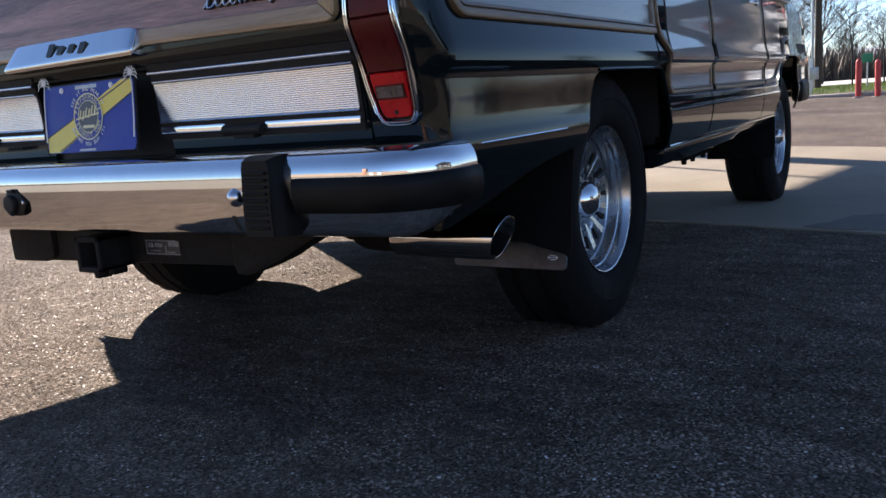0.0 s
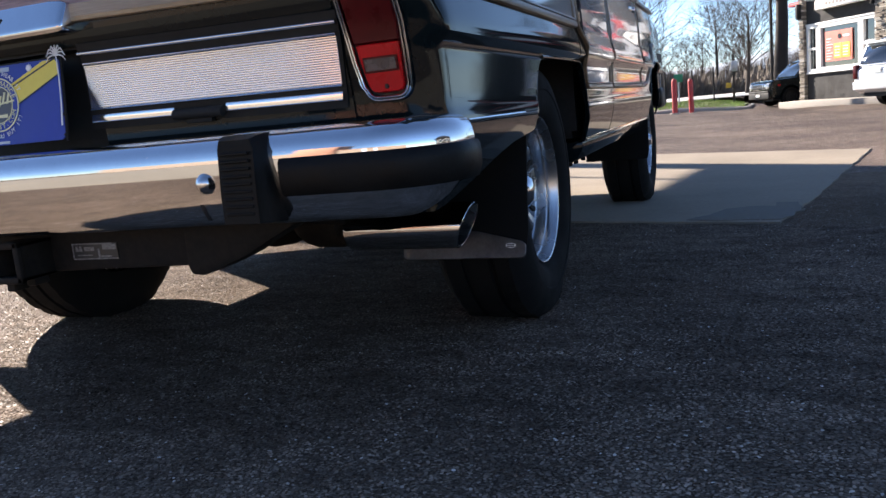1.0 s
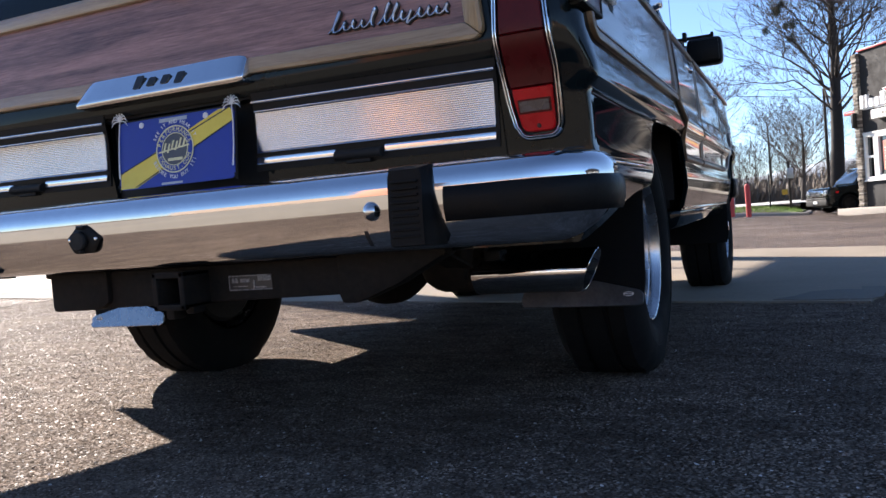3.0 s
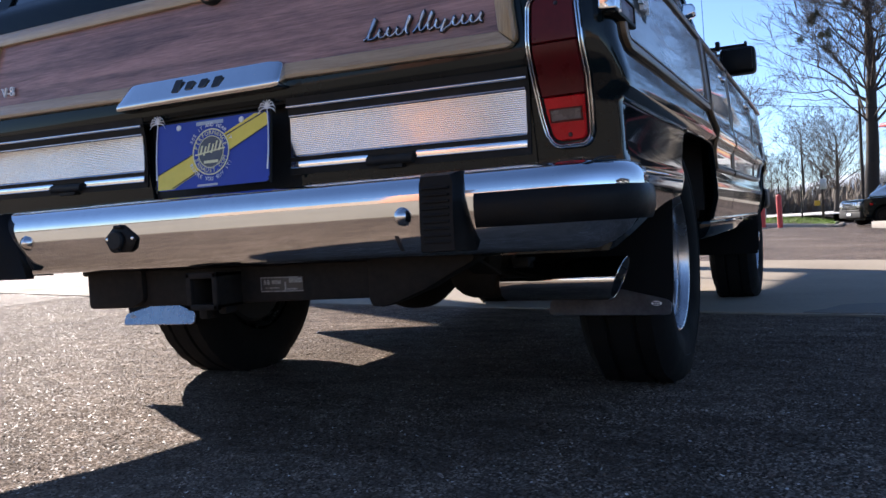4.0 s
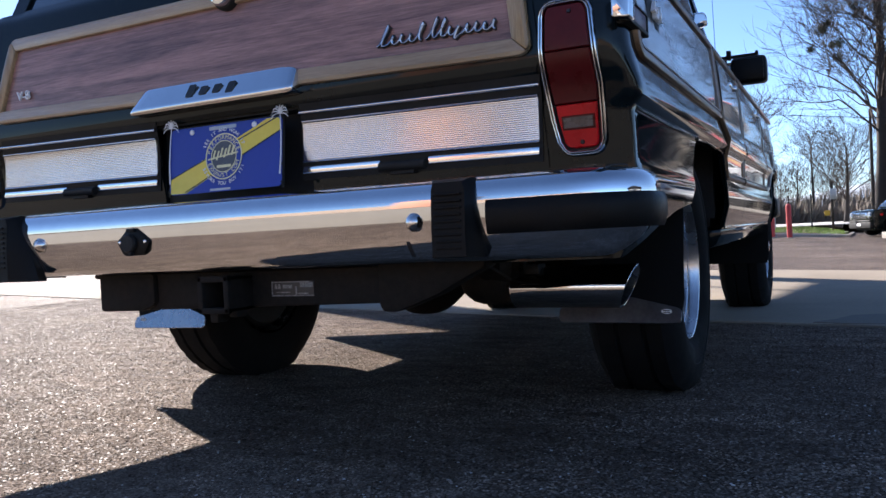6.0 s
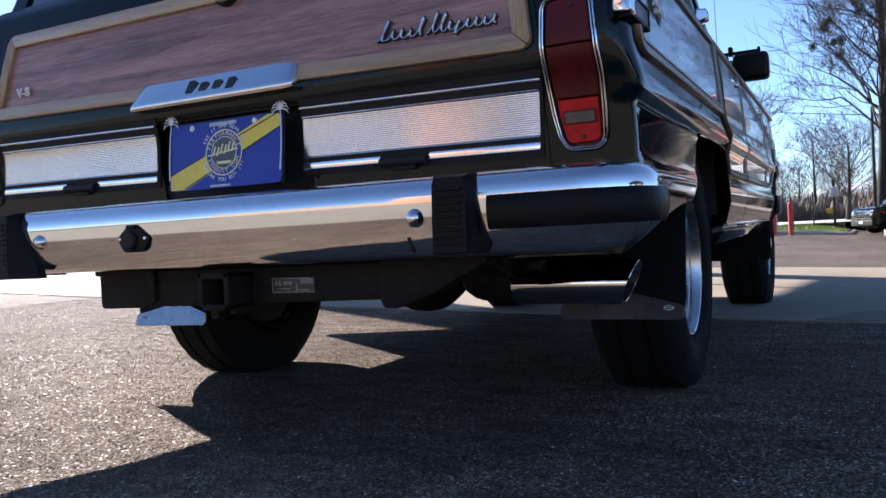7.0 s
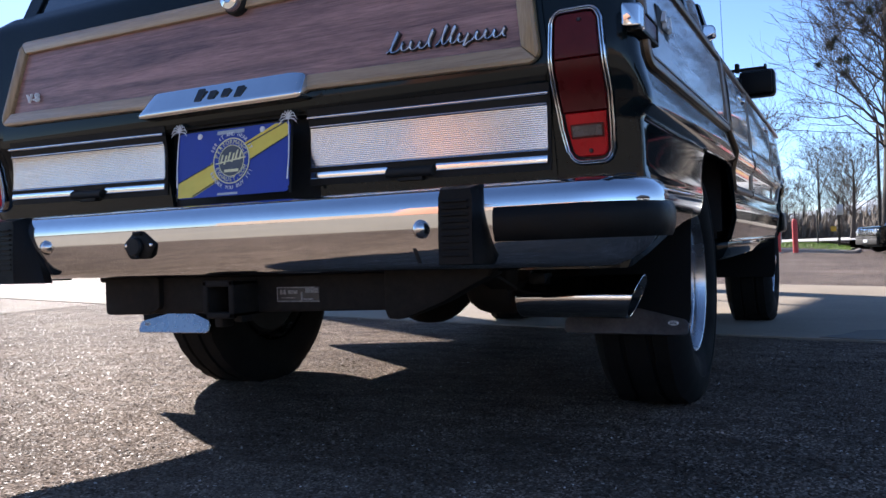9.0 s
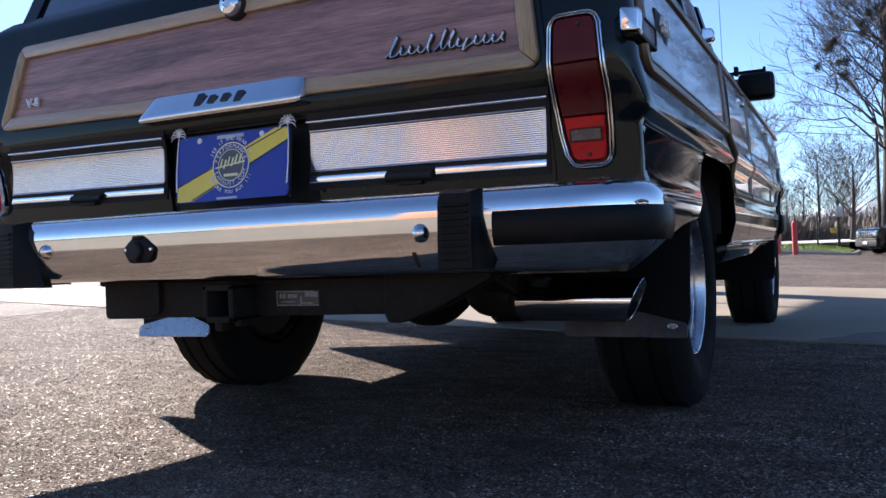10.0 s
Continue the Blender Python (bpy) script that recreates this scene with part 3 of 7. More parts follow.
def tail_sheet(x0, x1, z0, z1, push=0.0, nz=14):
    zs = [z0 + (z1 - z0) * i / nz for i in range(nz + 1)]
    zs = sorted(set(zs + [z for z, _ in TAIL if z0 < z < z1]))
    return thick(grid([[((x if abs(x) < 0.7 else math.copysign(0.752 * lean_in(z, x) + 0.012 if z > 0.8 else 0.776, x)), tail_y(z) + push, z) for x in (x0, (x0 + x1) / 2, x1)] for z in zs]), 0.010)


tailgate = part("tailgate", joined(tail_sheet(-0.768, 0.768, 0.795, 1.165), tail_sheet(-0.768, -0.238, 0.60, 0.795), tail_sheet(0.215, 0.768, 0.60, 0.795),
                                   box(-0.238, 0.075, 0.585, 0.215, 0.085, 0.80), box(-0.246, 0.060, 0.60, -0.236, 0.08, 0.80), box(0.213, 0.060, 0.60, 0.223, 0.08, 0.80)), PAINT, car)
part("bay_lining", joined(box(-0.236, 0.068, 0.60, 0.213, 0.074, 0.80), box(-0.236, 0.02, 0.79, 0.213, 0.074, 0.80)), DULL_BLACK, tailgate, "dull black plate bay")
# rear valance under the tailgate, behind the bumper
part("rear_valance", joined(box(-0.93, 0.065, 0.46, 0.93, 0.075, 0.60), box(-0.78, 0.02, 0.588, 0.78, 0.10, 0.60)), DULL_BLACK, car, "dull black rear valance")

# wood panel and its light frame
def tail_plate(x0, x1, z0, z1, push, t):
    zs = span(z0, z1, 0.03)
    xs = span(x0, x1, 0.1)
    bm = grid([[(x, tail_y(z) - push, z) for x in xs] for z in zs])
    return thick(bm, t)


wood = tail_plate(-0.735, 0.735, 0.845, 1.075, 0.004, 0.003)
for v in wood.verts:
    v.co.x *= lean_in(v.co.z, v.co.x)
    v.co.z += climb(v.co.x, v.co.z) * 0.6
panel = part("wood_panel", wood, ROSEWOOD, tailgate, "dark wood-grain panel with satin sheen")


def frame_bar(pts, width):
    """A rounded bar on the tail's skin, mitred at its ends by the outline given as (x, z)."""
    bm = prism([(x, z) for x, z in pts], "y", -0.016, 0.004, 0.004, 2)
    for v in bm.verts:
        v.co.y += tail_y(v.co.z)
        v.co.x *= lean_in(v.co.z, v.co.x)
        v.co.z += climb(v.co.x, v.co.z)
    return bm


W = 0.034
XL, XR, ZB, ZT = -0.752, 0.752, 0.826, 1.080


def rounded(cx, cz, r, a0, a1, n=5):
    return [(cx + r * math.cos(radians(a0 + (a1 - a0) * i / n)), cz + r * math.sin(radians(a0 + (a1 - a0) * i / n))) for i in range(n + 1)]


R = 0.028
lower = rounded(XL + R, ZB + R, R, 225, 270) + rounded(XR - R, ZB + R, R, 270, 315) + [(XR - W, ZB + W), (XL + W, ZB + W)]
upper = [(XL + W, ZT - W), (XR - W, ZT - W)] + rounded(XR - R, ZT - R, R, 45, 90) + rounded(XL + R, ZT - R, R, 90, 135)
right = rounded(XR - R, ZB + R, R, 316, 360) + rounded(XR - R, ZT - R, R, 0, 44) + [(XR - W - 0.0006, ZT - W), (XR - W - 0.0006, ZB + W)]
left = [(-x, z) for x, z in right]
for pts, mat in ((lower, OAK), (upper, OAK), (right, OAK_UP), (left, OAK_UP)):
    part("frame_rail", frame_bar(pts, W), mat, tailgate, "light oak trim rail")

# badges: plain looped strokes in place of the maker's names
def strokes(width, tops, lean, t=0.0019, grow=0.0, sink=0.0):
    """A looping line; tops holds each loop's (height, depth under the line)."""
    path, n = [], len(tops)
    for i in range(n * 12 + 1):
        a = i / 12
        up, down = tops[min(n - 1, int(a))]
        ph = 2 * math.pi * (a % 1.0)
        z = -0.010 + up * 0.5 * (1 - math.cos(ph)) if a < n else -0.010
        z -= down * math.sin(ph) ** 2 * (1 if ph > math.pi else 0)
        x = a / n * width - width / 2 + width / n * 0.24 * math.sin(ph) * (0.7 + up * 12) + lean * (z + 0.010)
        path.append((x, z, 0.002 + 0.0004 * math.sin(3 * a) - sink))
    rs = [t * (0.55 + 0.75 * abs(math.sin(math.pi * i / 12))) + grow for i in range(len(path))]
    return tube(path, rs, 6)


def on_tail(bm, x, z, tilt, push):
    return moved(bm, Matrix.Translation((x, tail_y(z) - push, z)) @ Matrix.Rotation(radians(-tilt), 4, "Y") @ FACE_REAR)


LOW = (0.0165, 0.0)
FIRST = [(0.040, 0.014), LOW, LOW, (0.014, 0.0), (0.034, 0.0)]
SECOND = [(0.038, 0.0), (0.034, 0.0), LOW, (0.0165, 0.016), LOW, LOW, (0.014, 0.0), LOW]


def script(grow, sink):
    return on_tail(joined(strokes(0.104, FIRST, 0.50, grow=grow, sink=sink), moved(strokes(0.152, SECOND, 0.50, grow=grow, sink=sink), Matrix.Translation((0.138, 0.001, 0)))), 0.490, 0.898, -1.0, 0.010)


plaque = part("script_badge", script(0.0, 0.0), PALE_BLUE, tailgate, "silver-blue script badge")
part("badge_backing", script(0.0030, 0.0042), INK, plaque)
part("engine_badge", on_tail(lettering("V-8", 0.034, 0.003), -0.662, 0.922, 0, 0.010), WHITE, tailgate, "white raised engine badge")

# chrome lock on the upper rail
lock = part("lock_base", lathe([(0.0, 0.02), (0.034, 0.02), (0.034, -0.006), (0.030, -0.012), (0.0, -0.012)], "y", (0.040, tail_y(1.065) - 0.012, 1.067), 28), DULL_BLACK, tailgate)
part("lock_button", lathe([(0.0275, 0.0), (0.0275, -0.010), (0.024, -0.016), (0.012, -0.020), (0.010, -0.017), (0.0, -0.017)], "y", (0.040, tail_y(1.065) - 0.024, 1.067), 28), CHROME, lock, "chrome lock button")

# chrome grab handle above the plate
def pull():
    xs = [-0.2475, -0.2455, -0.240, -0.232, -0.215] + span(-0.17, 0.15, 0.08) + [0.20, 0.224, 0.232, 0.2375, 0.2395]
    n = len(xs)
    rows = []
    for i, x in enumerate(xs):
        e = min(i, n - 1 - i)
        cut = (0.0055, 0.0028, 0.0012, 0.0003)[e] if e < 4 else 0.0
        top = 0.878 - 0.004 * smooth(0.19, 0.24, x) ** 2 - cut
        d = 0.044 - cut
        sec = [(0.006, top), (-d * 0.42, top + 0.001), (-d * 0.52, top), (-d * 0.60, top - 0.005), (-d * 0.90, 0.839), (-d * 0.97, 0.833), (-d, 0.828), (-d, 0.8225 + cut), (-d * 0.93, 0.8180 + cut), (-d * 0.3, 0.8165 + cut), (0.006, 0.8165 + cut)]
        slant = 0.036 * smooth(-0.12, -0.235, x) if x < -0.12 else 0.0
        rows.append([(x + slant * (z - 0.8165) / 0.06, tail_y(max(z, 0.82)) + y, z) for y, z in sec])
    return grid(rows, True, True)


handle = part("grab_handle", pull(), CHROME, tailgate, "chrome grab handle")
letters = []
for x, h, up in ((-0.050, 0.0145, 0.0), (-0.012, 0.0095, -0.003), (0.028, 0.0095, -0.003), (0.068, 0.0125, -0.005)):
    lean = h * 0.30
    letters.append(prism(chamfer([(x - 0.0115 - lean, up - h), (x + 0.0085 - lean, up - h), (x + 0.0115 + lean, up + h), (x - 0.0085 + lean, up + h)], 0.0030), "z", 0, 0.003))
part("badge_bars", moved(joined(*letters), Matrix.Translation((0.0, -0.0335, 0.855)) @ Matrix.Rotation(radians(-14), 4, "X") @ FACE_REAR), INK, handle, "dark raised badge bars")

# ribbed aluminium panels, their bright strips and the hinges
def ribbed(x0, x1, z0, z1, n=20):
    rows = []
    for i in range(n):
        for f, d in ((0.0, -0.0016), (0.03, 0.00118), (0.15, 0.00136), (0.42, 0.0015), (0.70, 0.00136), (0.83, 0.00118), (0.86, -0.0016)):
            z = z0 + (z1 - z0) * (i + f) / n
            rows.append([(x, tail_y(z) - 0.006 - d, z) for x in span(x0, x1, 0.14)])
    return thick(grid(rows), 0.003)


def half_round(x0, x1, z0, z1, push, bulge):
    rows = []
    for k in range(9):
        t = math.pi * k / 8
        z = (z0 + z1) / 2 - (z1 - z0) / 2 * math.cos(t)
        rows.append([(x, tail_y((z0 + z1) / 2) - push - bulge * math.sin(t), z) for x in span(x0, x1, 0.14)])
    return thick(grid(rows), 0.004)


def on_band(bm, a, b, sa, sb):
    """Leans a band's two ends by their slants and lets it climb towards the car's far side, staying on the skin."""
    for v in bm.verts:
        k, before = (v.co.x - a) / (b - a), tail_y(v.co.z)
        v.co.x += (sa * (1 - k) + sb * k) * (v.co.z - 0.67)
        v.co.z += 0.0135 * (0.765 - v.co.x) + 0.05 * max(0.0, 0.5 - v.co.x) * max(0.0, v.co.z - 0.70) * 0.4
        v.co.y += tail_y(v.co.z) - before
    return bm


for a, b, sa, sb in ((0.203, 0.764, 0.20, 0.10), (-0.818, -0.243, 0.40, 0.27)):
    def put(bm):
        return on_band(bm, a, b, sa, sb)
    band = part("backing_band", put(tail_plate(a - 0.006, b + 0.006, 0.626, 0.790, 0.003, 0.002)), DULL_BLACK, tailgate, "black band behind the trim")
    part("ribbed_panel", put(ribbed(a, b, 0.668, 0.749)), ALUMINIUM, band, "ribbed bright aluminium panel")
    part("bright_strip", put(half_round(a, b, 0.7495, 0.7550, 0.006, 0.0045)), CHROME, band)
    part("bright_strip", put(half_round(a - 0.004, b + 0.004, 0.7675, 0.7755, 0.006, 0.0055)), CHROME, band)
    part("bright_strip", put(half_round(a, b, 0.6630, 0.6680, 0.006, 0.004)), CHROME, band)
    lo, hi = (0.402, 0.520) if a > 0 else (-0.570, -0.452)
    for c, d in ((a, lo), (hi, b)):
        part("lower_strip", put(half_round(c, d, 0.6395, 0.6545, 0.009, 0.0012)), ALUMINIUM, band, "polished lower strip")
    hinge = joined(tube([(lo + 0.004, tail_y(0.642) - 0.014, 0.6405), (hi - 0.004, tail_y(0.642) - 0.014, 0.6405)], 0.0105, 14), box(lo + 0.03, tail_y(0.63) - 0.015, 0.622, hi - 0.03, tail_y(0.63), 0.638, 0.002))
    part("hinge", put(hinge), DULL_BLACK, tailgate, "black tailgate hinge")

# dealer plate in its frame: blue with a yellow stripe and a round seal
plate = thing("licence_plate", "blue dealer plate with yellow diagonal stripe and round seal", "plate")
PW, PH = 0.332, 0.158
LEAN_PLATE = Matrix.Translation((0.0125, -0.007, 0.6985)) @ Matrix.Rotation(radians(-6), 4, "X") @ FACE_REAR


def on_plate(bm):
    return moved(bm, LEAN_PLATE)


def card(w, h, r, z0, z1):
    return prism(rounded(w / 2 - r, h / 2 - r, r, 0, 90) + rounded(-w / 2 + r, h / 2 - r, r, 90, 180) + rounded(-w / 2 + r, -h / 2 + r, r, 180, 270) + rounded(w / 2 - r, -h / 2 + r, r, 270, 360), "z", z0, z1)


part("backing", on_plate(card(PW, PH, 0.012, -0.002, 0.0)), PLATE_BLUE, plate)
part("stripe", on_plate(prism([(-PW / 2 + 0.004, -PH / 2 + 0.002), (-PW / 2 + 0.052, -PH / 2 + 0.002), (PW / 2 - 0.003, PH / 2 - 0.030), (PW / 2 - 0.003, PH / 2 - 0.010), (PW / 2 - 0.012, PH / 2 - 0.002), (PW / 2 - 0.042, PH / 2 - 0.002), (-PW / 2 + 0.004, -PH / 2 + 0.036)], "z", 0.0, 0.0008)), PLATE_YELLOW, plate, "yellow diagonal stripe")
for s in (1, -1):
    q = 0.0225 if s > 0 else -0.0185
    part("stripe_edge", on_plate(prism([(-PW / 2 + 0.004, -PH / 2 + 0.014 + q), (PW / 2 - 0.005, PH / 2 - 0.022 + q), (PW / 2 - 0.005, PH / 2 - 0.019 + q), (-PW / 2 + 0.004, -PH / 2 + 0.017 + q)] if s > 0 else [(-PW / 2 + 0.05, -PH / 2 + 0.003), (PW / 2 - 0.004, PH / 2 - 0.033), (PW / 2 - 0.004, PH / 2 - 0.030), (-PW / 2 + 0.05, -PH / 2 + 0.006)], "z", 0.0008, 0.0012)), INK, plate)


SEAL = Matrix.Translation((0.0005, 0.002, 0)) @ Matrix.Diagonal((1.10, 1.10, 1, 1)) @ Matrix.Translation((0.008, 0, 0))


def on_seal(bm):
    return on_plate(moved(bm, SEAL))


def ring(r0, r1, z0, z1, n=48):
    return lathe([(r0, z0), (r0, z1), (r1, z1), (r1, z0)], "z", (-0.008, 0, 0), n)


part("seal_disc", on_seal(lathe([(0.0, 0.0016), (0.0485, 0.0016), (0.0485, 0.0)], "z", (-0.008, 0, 0), 48)), PLATE_BLUE, plate)
for a, b in ((0.0465, 0.0492), (0.0325, 0.0342)):
    part("seal_ring", on_seal(ring(a, b, 0.0016, 0.0024)), PALE_PRINT, plate, "pale seal ring")
part("seal_centre", on_seal(lathe([(0.0, 0.0020), (0.0325, 0.0020), (0.0325, 0.0016)], "z", (-0.008, 0, 0), 40)), SEAL_GREY, plate)


def arc_text(text, radius, mid, step, size, turned=False):
    out = []
    for i, ch in enumerate(text):
        if ch == " ":
            continue
        a = mid + (i - (len(text) - 1) / 2) * step * (1 if turned else -1)
        m = Matrix.Translation((-0.008 + radius * math.cos(radians(a)), radius * math.sin(radians(a)), 0.0026)) @ Matrix.Rotation(radians(a + (90 if turned else -90)), 4, "Z")
        out.append(moved(lettering(ch, size, 0.0004), m))
    return joined(*out)


part("ring_lettering", on_seal(arc_text("PERFORMANCE", 0.0402, 92, 14.5, 0.0125)), PALE_PRINT, plate)
part("outer_lettering", on_seal(arc_text("SEE IT AND HEAR IT", 0.0570, 90, 7.6, 0.0112)), WHITE, plate)
part("outer_lettering", on_seal(arc_text("BEFORE YOU BUY IT!", 0.0575, 270, 7.6, 0.0112, True)), WHITE, plate)
part("ring_lettering", on_seal(arc_text("EXHAUST.COM", 0.0402, 270, 13.5, 0.0125, True)), PALE_PRINT, plate)
swash = [moved(prism([(-0.0022, -0.009), (0.0018, -0.009), (0.0075, 0.010), (0.0035, 0.010)], "z", 0.002, 0.0032), Matrix.Translation((-0.036 + 0.010 * i, 0.004 + 0.002 * i - (0.004 if i % 2 else 0), 0))) for i in range(6)]
part("seal_script", on_seal(joined(*swash, prism([(-0.05, -0.006), (0.03, 0.004), (0.03, 0.007), (-0.05, -0.003)], "z", 0.002, 0.003))), PALE_PRINT, plate, "pale script strokes")
part("number_bar", on_seal(box(-0.026, -0.024, 0.002, 0.012, -0.018, 0.0026)), PALE_PRINT, plate)
part("state_bar", on_plate(box(-0.045, 0.0665, 0.0, 0.035, 0.075, 0.0008)), GALVANISED, plate, "plain pale bar at the top edge")
part("lower_bar", on_plate(box(-0.040, -0.0765, 0.0, 0.020, -0.0715, 0.0008)), GALVANISED, plate)
for x in (-0.098, 0.088):
    part("plate_screw", on_plate(lathe([(0.0, 0.004), (0.005, 0.0035), (0.007, 0.0015), (0.007, 0.0)], "z", (x, 0.0675, 0), 16)), WHITE, plate)
# black metal frame with a palm at each upper corner
part("plate_frame", on_plate(joined(box(-PW / 2 - 0.004, -PH / 2 - 0.003, -0.006, -PW / 2 + 0.002, PH / 2 + 0.004, -0.001, 0.001), box(PW / 2 - 0.002, -PH / 2 - 0.003, -0.006, PW / 2 + 0.004, PH / 2 + 0.004, -0.001, 0.001), box(-PW / 2, PH / 2 - 0.001, -0.006, PW / 2, PH / 2 + 0.004, -0.001, 0.001))), DULL_BLACK, plate, "black plate frame")
for sx in (-1, 1):
    fronds = []
    for i in range(9):
        a = radians(-12 + 25.5 * i)
        path = [(0, 0, 0.001), (0.010 * math.cos(a), 0.012 * math.sin(a) + 0.003, 0.002), (0.019 * math.cos(a), 0.019 * math.sin(a) + 0.001, 0.002), (0.025 * math.cos(a), 0.020 * math.sin(a) - 0.007, 0.001)]
        fronds.append(tube(path, [0.0009, 0.0015, 0.0014, 0.0004], 5))
    stem = tube([(0, 0, 0), (sx * 0.003, -0.04, 0), (sx * 0.0035, -0.09, 0), (sx * 0.001, -0.135, 0)], [0.0012, 0.0014, 0.0016, 0.0020], 6)
    part("palm", on_plate(moved(joined(stem, *fronds), Matrix.Translation((sx * (PW / 2 - 0.004), PH / 2 + 0.004, 0.003)))), WHITE, plate, "white cast palm ornament")
    for j in range(2):
        part("leaf_screw", on_plate(lathe([(0.0, 0.003), (0.003, 0.002), (0.003, 0)], "z", (sx * (PW / 2 + 0.001), -0.03 - 0.04 * j, 0), 8)), DULL_BLACK, plate)

# tail lamps
LAMP_L = [(0.628, 0.8155), (0.645, 0.8130), (0.70, 0.8030), (0.76, 0.7975), (0.83, 0.797), (0.915, 0.8015)]
LAMP_R = [(0.628, 0.8870), (0.645, 0.8885), (0.70, 0.8915), (0.76, 0.8930), (0.83, 0.8900), (0.915, 0.8840)]
LZ0, LZ1, LR = 0.639, 0.910, 0.018


def on_skin(bm):
    for v in bm.verts:
        v.co.y += tail_y(v.co.z)
    return bm


def lamp_loop(grow):
    """The lamp's outline in (x, z), grown outwards, with round corners and many points."""
    z0, z1, r = LZ0 - grow, LZ1 + grow, LR + grow
    def xl(z):
        return lerp(LAMP_L, z) - grow
    def xr(z):
        return lerp(LAMP_R, z) + grow
    ups = [z0 + r + (z1 - z0 - 2 * r) * i / 16 for i in range(17)]
    out = [(xr(z), z) for z in ups]
    out += [(xr(z1) - r + r * math.cos(a), z1 - r + r * math.sin(a)) for a in [math.pi / 2 * i / 6 for i in range(1, 7)]]
    out += [(xl(z1) + r - r * math.sin(a), z1 - r + r * math.cos(a)) for a in [math.pi / 2 * i / 6 for i in range(0, 6)]]
    out += [(xl(z), z) for z in ups[::-1]]
    out += [(xl(z0) + r - r * math.cos(a), z0 + r - r * math.sin(a)) for a in [math.pi / 2 * i / 6 for i in range(1, 7)]]
    out += [(xr(z0) - r + r * math.sin(a), z0 + r - r * math.cos(a)) for a in [math.pi / 2 * i / 6 for i in range(0, 6)]]
    return out


def rim_band(g0, g1, y0):
    """A rounded bright rim between two growths of the outline."""
    mid = (g0 + g1) / 2
    steps = ((g0, 0.012), (g0, y0 + 0.003), ((g0 * 3 + g1) / 4, y0 + 0.0008), (mid, y0), ((g0 + g1 * 3) / 4, y0 + 0.0008), (g1, y0 + 0.003), (g1, 0.012))
    loops = [[(x, y, z) for x, z in lamp_loop(g)] for g, y in steps]
    rows = [list(r) for r in zip(*loops)]
    return on_skin(grid(rows + [rows[0]]))


def lens_piece(z0, z1, inset, y0):
    """The lens between two heights, as a shallow pillow with rounded edges."""
    rows = []
    zs = sorted(set(span(z0, z1, 0.006) + [z0 + 0.002, z1 - 0.002]))
    for z in zs:
        e = 0.0025 if z in (zs[0], zs[-1]) else 0.0
        k = LR * 0.75
        cut = 0.0
        for edge, s in ((LZ0 + inset, 1), (LZ1 - inset, -1)):
            d = (z - edge) * s
            if 0 <= d < k:
                cut = k - math.sqrt(max(0.0, k * k - (k - d) ** 2))
        a, b = lerp(LAMP_L, z) + inset + cut, lerp(LAMP_R, z) - inset - cut
        rows.append([(a, 0.006, z), (a, y0 + 0.003 + e, z), (a + 0.003, y0 + e, z), ((a + b) / 2, y0 - 0.001 + e, z), (b - 0.003, y0 + e, z), (b, y0 + 0.003 + e, z), (b, 0.006, z)])
    return on_skin(grid(rows, True, True))


def tail_lamp(flip):
    f = (lambda b: moved(mirrored(b), Matrix.Translation((-0.058, 0, 0)))) if flip else (lambda b: b)
    rows = [[(lerp(LAMP_L, z) - 0.004, 0.012, z), (lerp(LAMP_L, z) - 0.004, -0.004, z), (lerp(LAMP_R, z) + 0.004, -0.004, z), (lerp(LAMP_R, z) + 0.004, 0.012, z)] for z in span(LZ0 + 0.004, LZ1 - 0.004, 0.008)]
    lamp = part("tail_lamp", f(on_skin(grid(rows, True, True))), DULL_BLACK, car, "tall red tail lamp in chrome rims")
    part("outer_rim", f(rim_band(0.0095, 0.0050, -0.015)), CHROME, lamp, "chrome rim")
    part("inner_rim", f(rim_band(0.0035, -0.0005, -0.016)), CHROME, lamp, "chrome rim")
    part("upper_lens", f(lens_piece(0.8245, LZ1 - 0.003, 0.003, -0.014)), LENS_DARK, lamp, "dark red lens")
    part("middle_lens", f(lens_piece(0.7285, 0.8230, 0.003, -0.014)), LENS_DARK, lamp, "dark red lens")
    low = part("lower_lens", f(lens_piece(LZ0 + 0.006, 0.7270, 0.006, -0.014)), LENS_RED, lamp, "bright red lens")

    def plate_on(x0, x1, z0, z1, y0, y1):
        rows = [[(x0, y1, z), (x0, y0, z), (x1, y0, z), (x1, y1, z)] for z in span(z0, z1, 0.006)]
        return f(on_skin(grid(rows, True, True)))
    part("reverse_surround", plate_on(0.8165, 0.8805, 0.679, 0.7055, -0.0165, -0.012), LENS_DARK, low)
    part("reverse_window", plate_on(0.820, 0.877, 0.6825, 0.702, -0.0185, -0.014), LENS_SMOKE, low, "smoked reverse window")
    part("bulb_ring", f(on_skin(lathe([(0.0060, -0.0185), (0.0060, -0.0195), (0.0085, -0.0195), (0.0085, -0.0185)], "y", (0.857, 0, 0.692), 20))), LENS_SMOKE, low)
    for z in (0.655, 0.893):
        part("lens_screw", f(on_skin(lathe([(0.0, -0.018), (0.003, -0.018), (0.0042, -0.016), (0.0042, -0.010)], "y", (0.852, 0, z), 12))), INK, lamp)


tail_lamp(False)
tail_lamp(True)

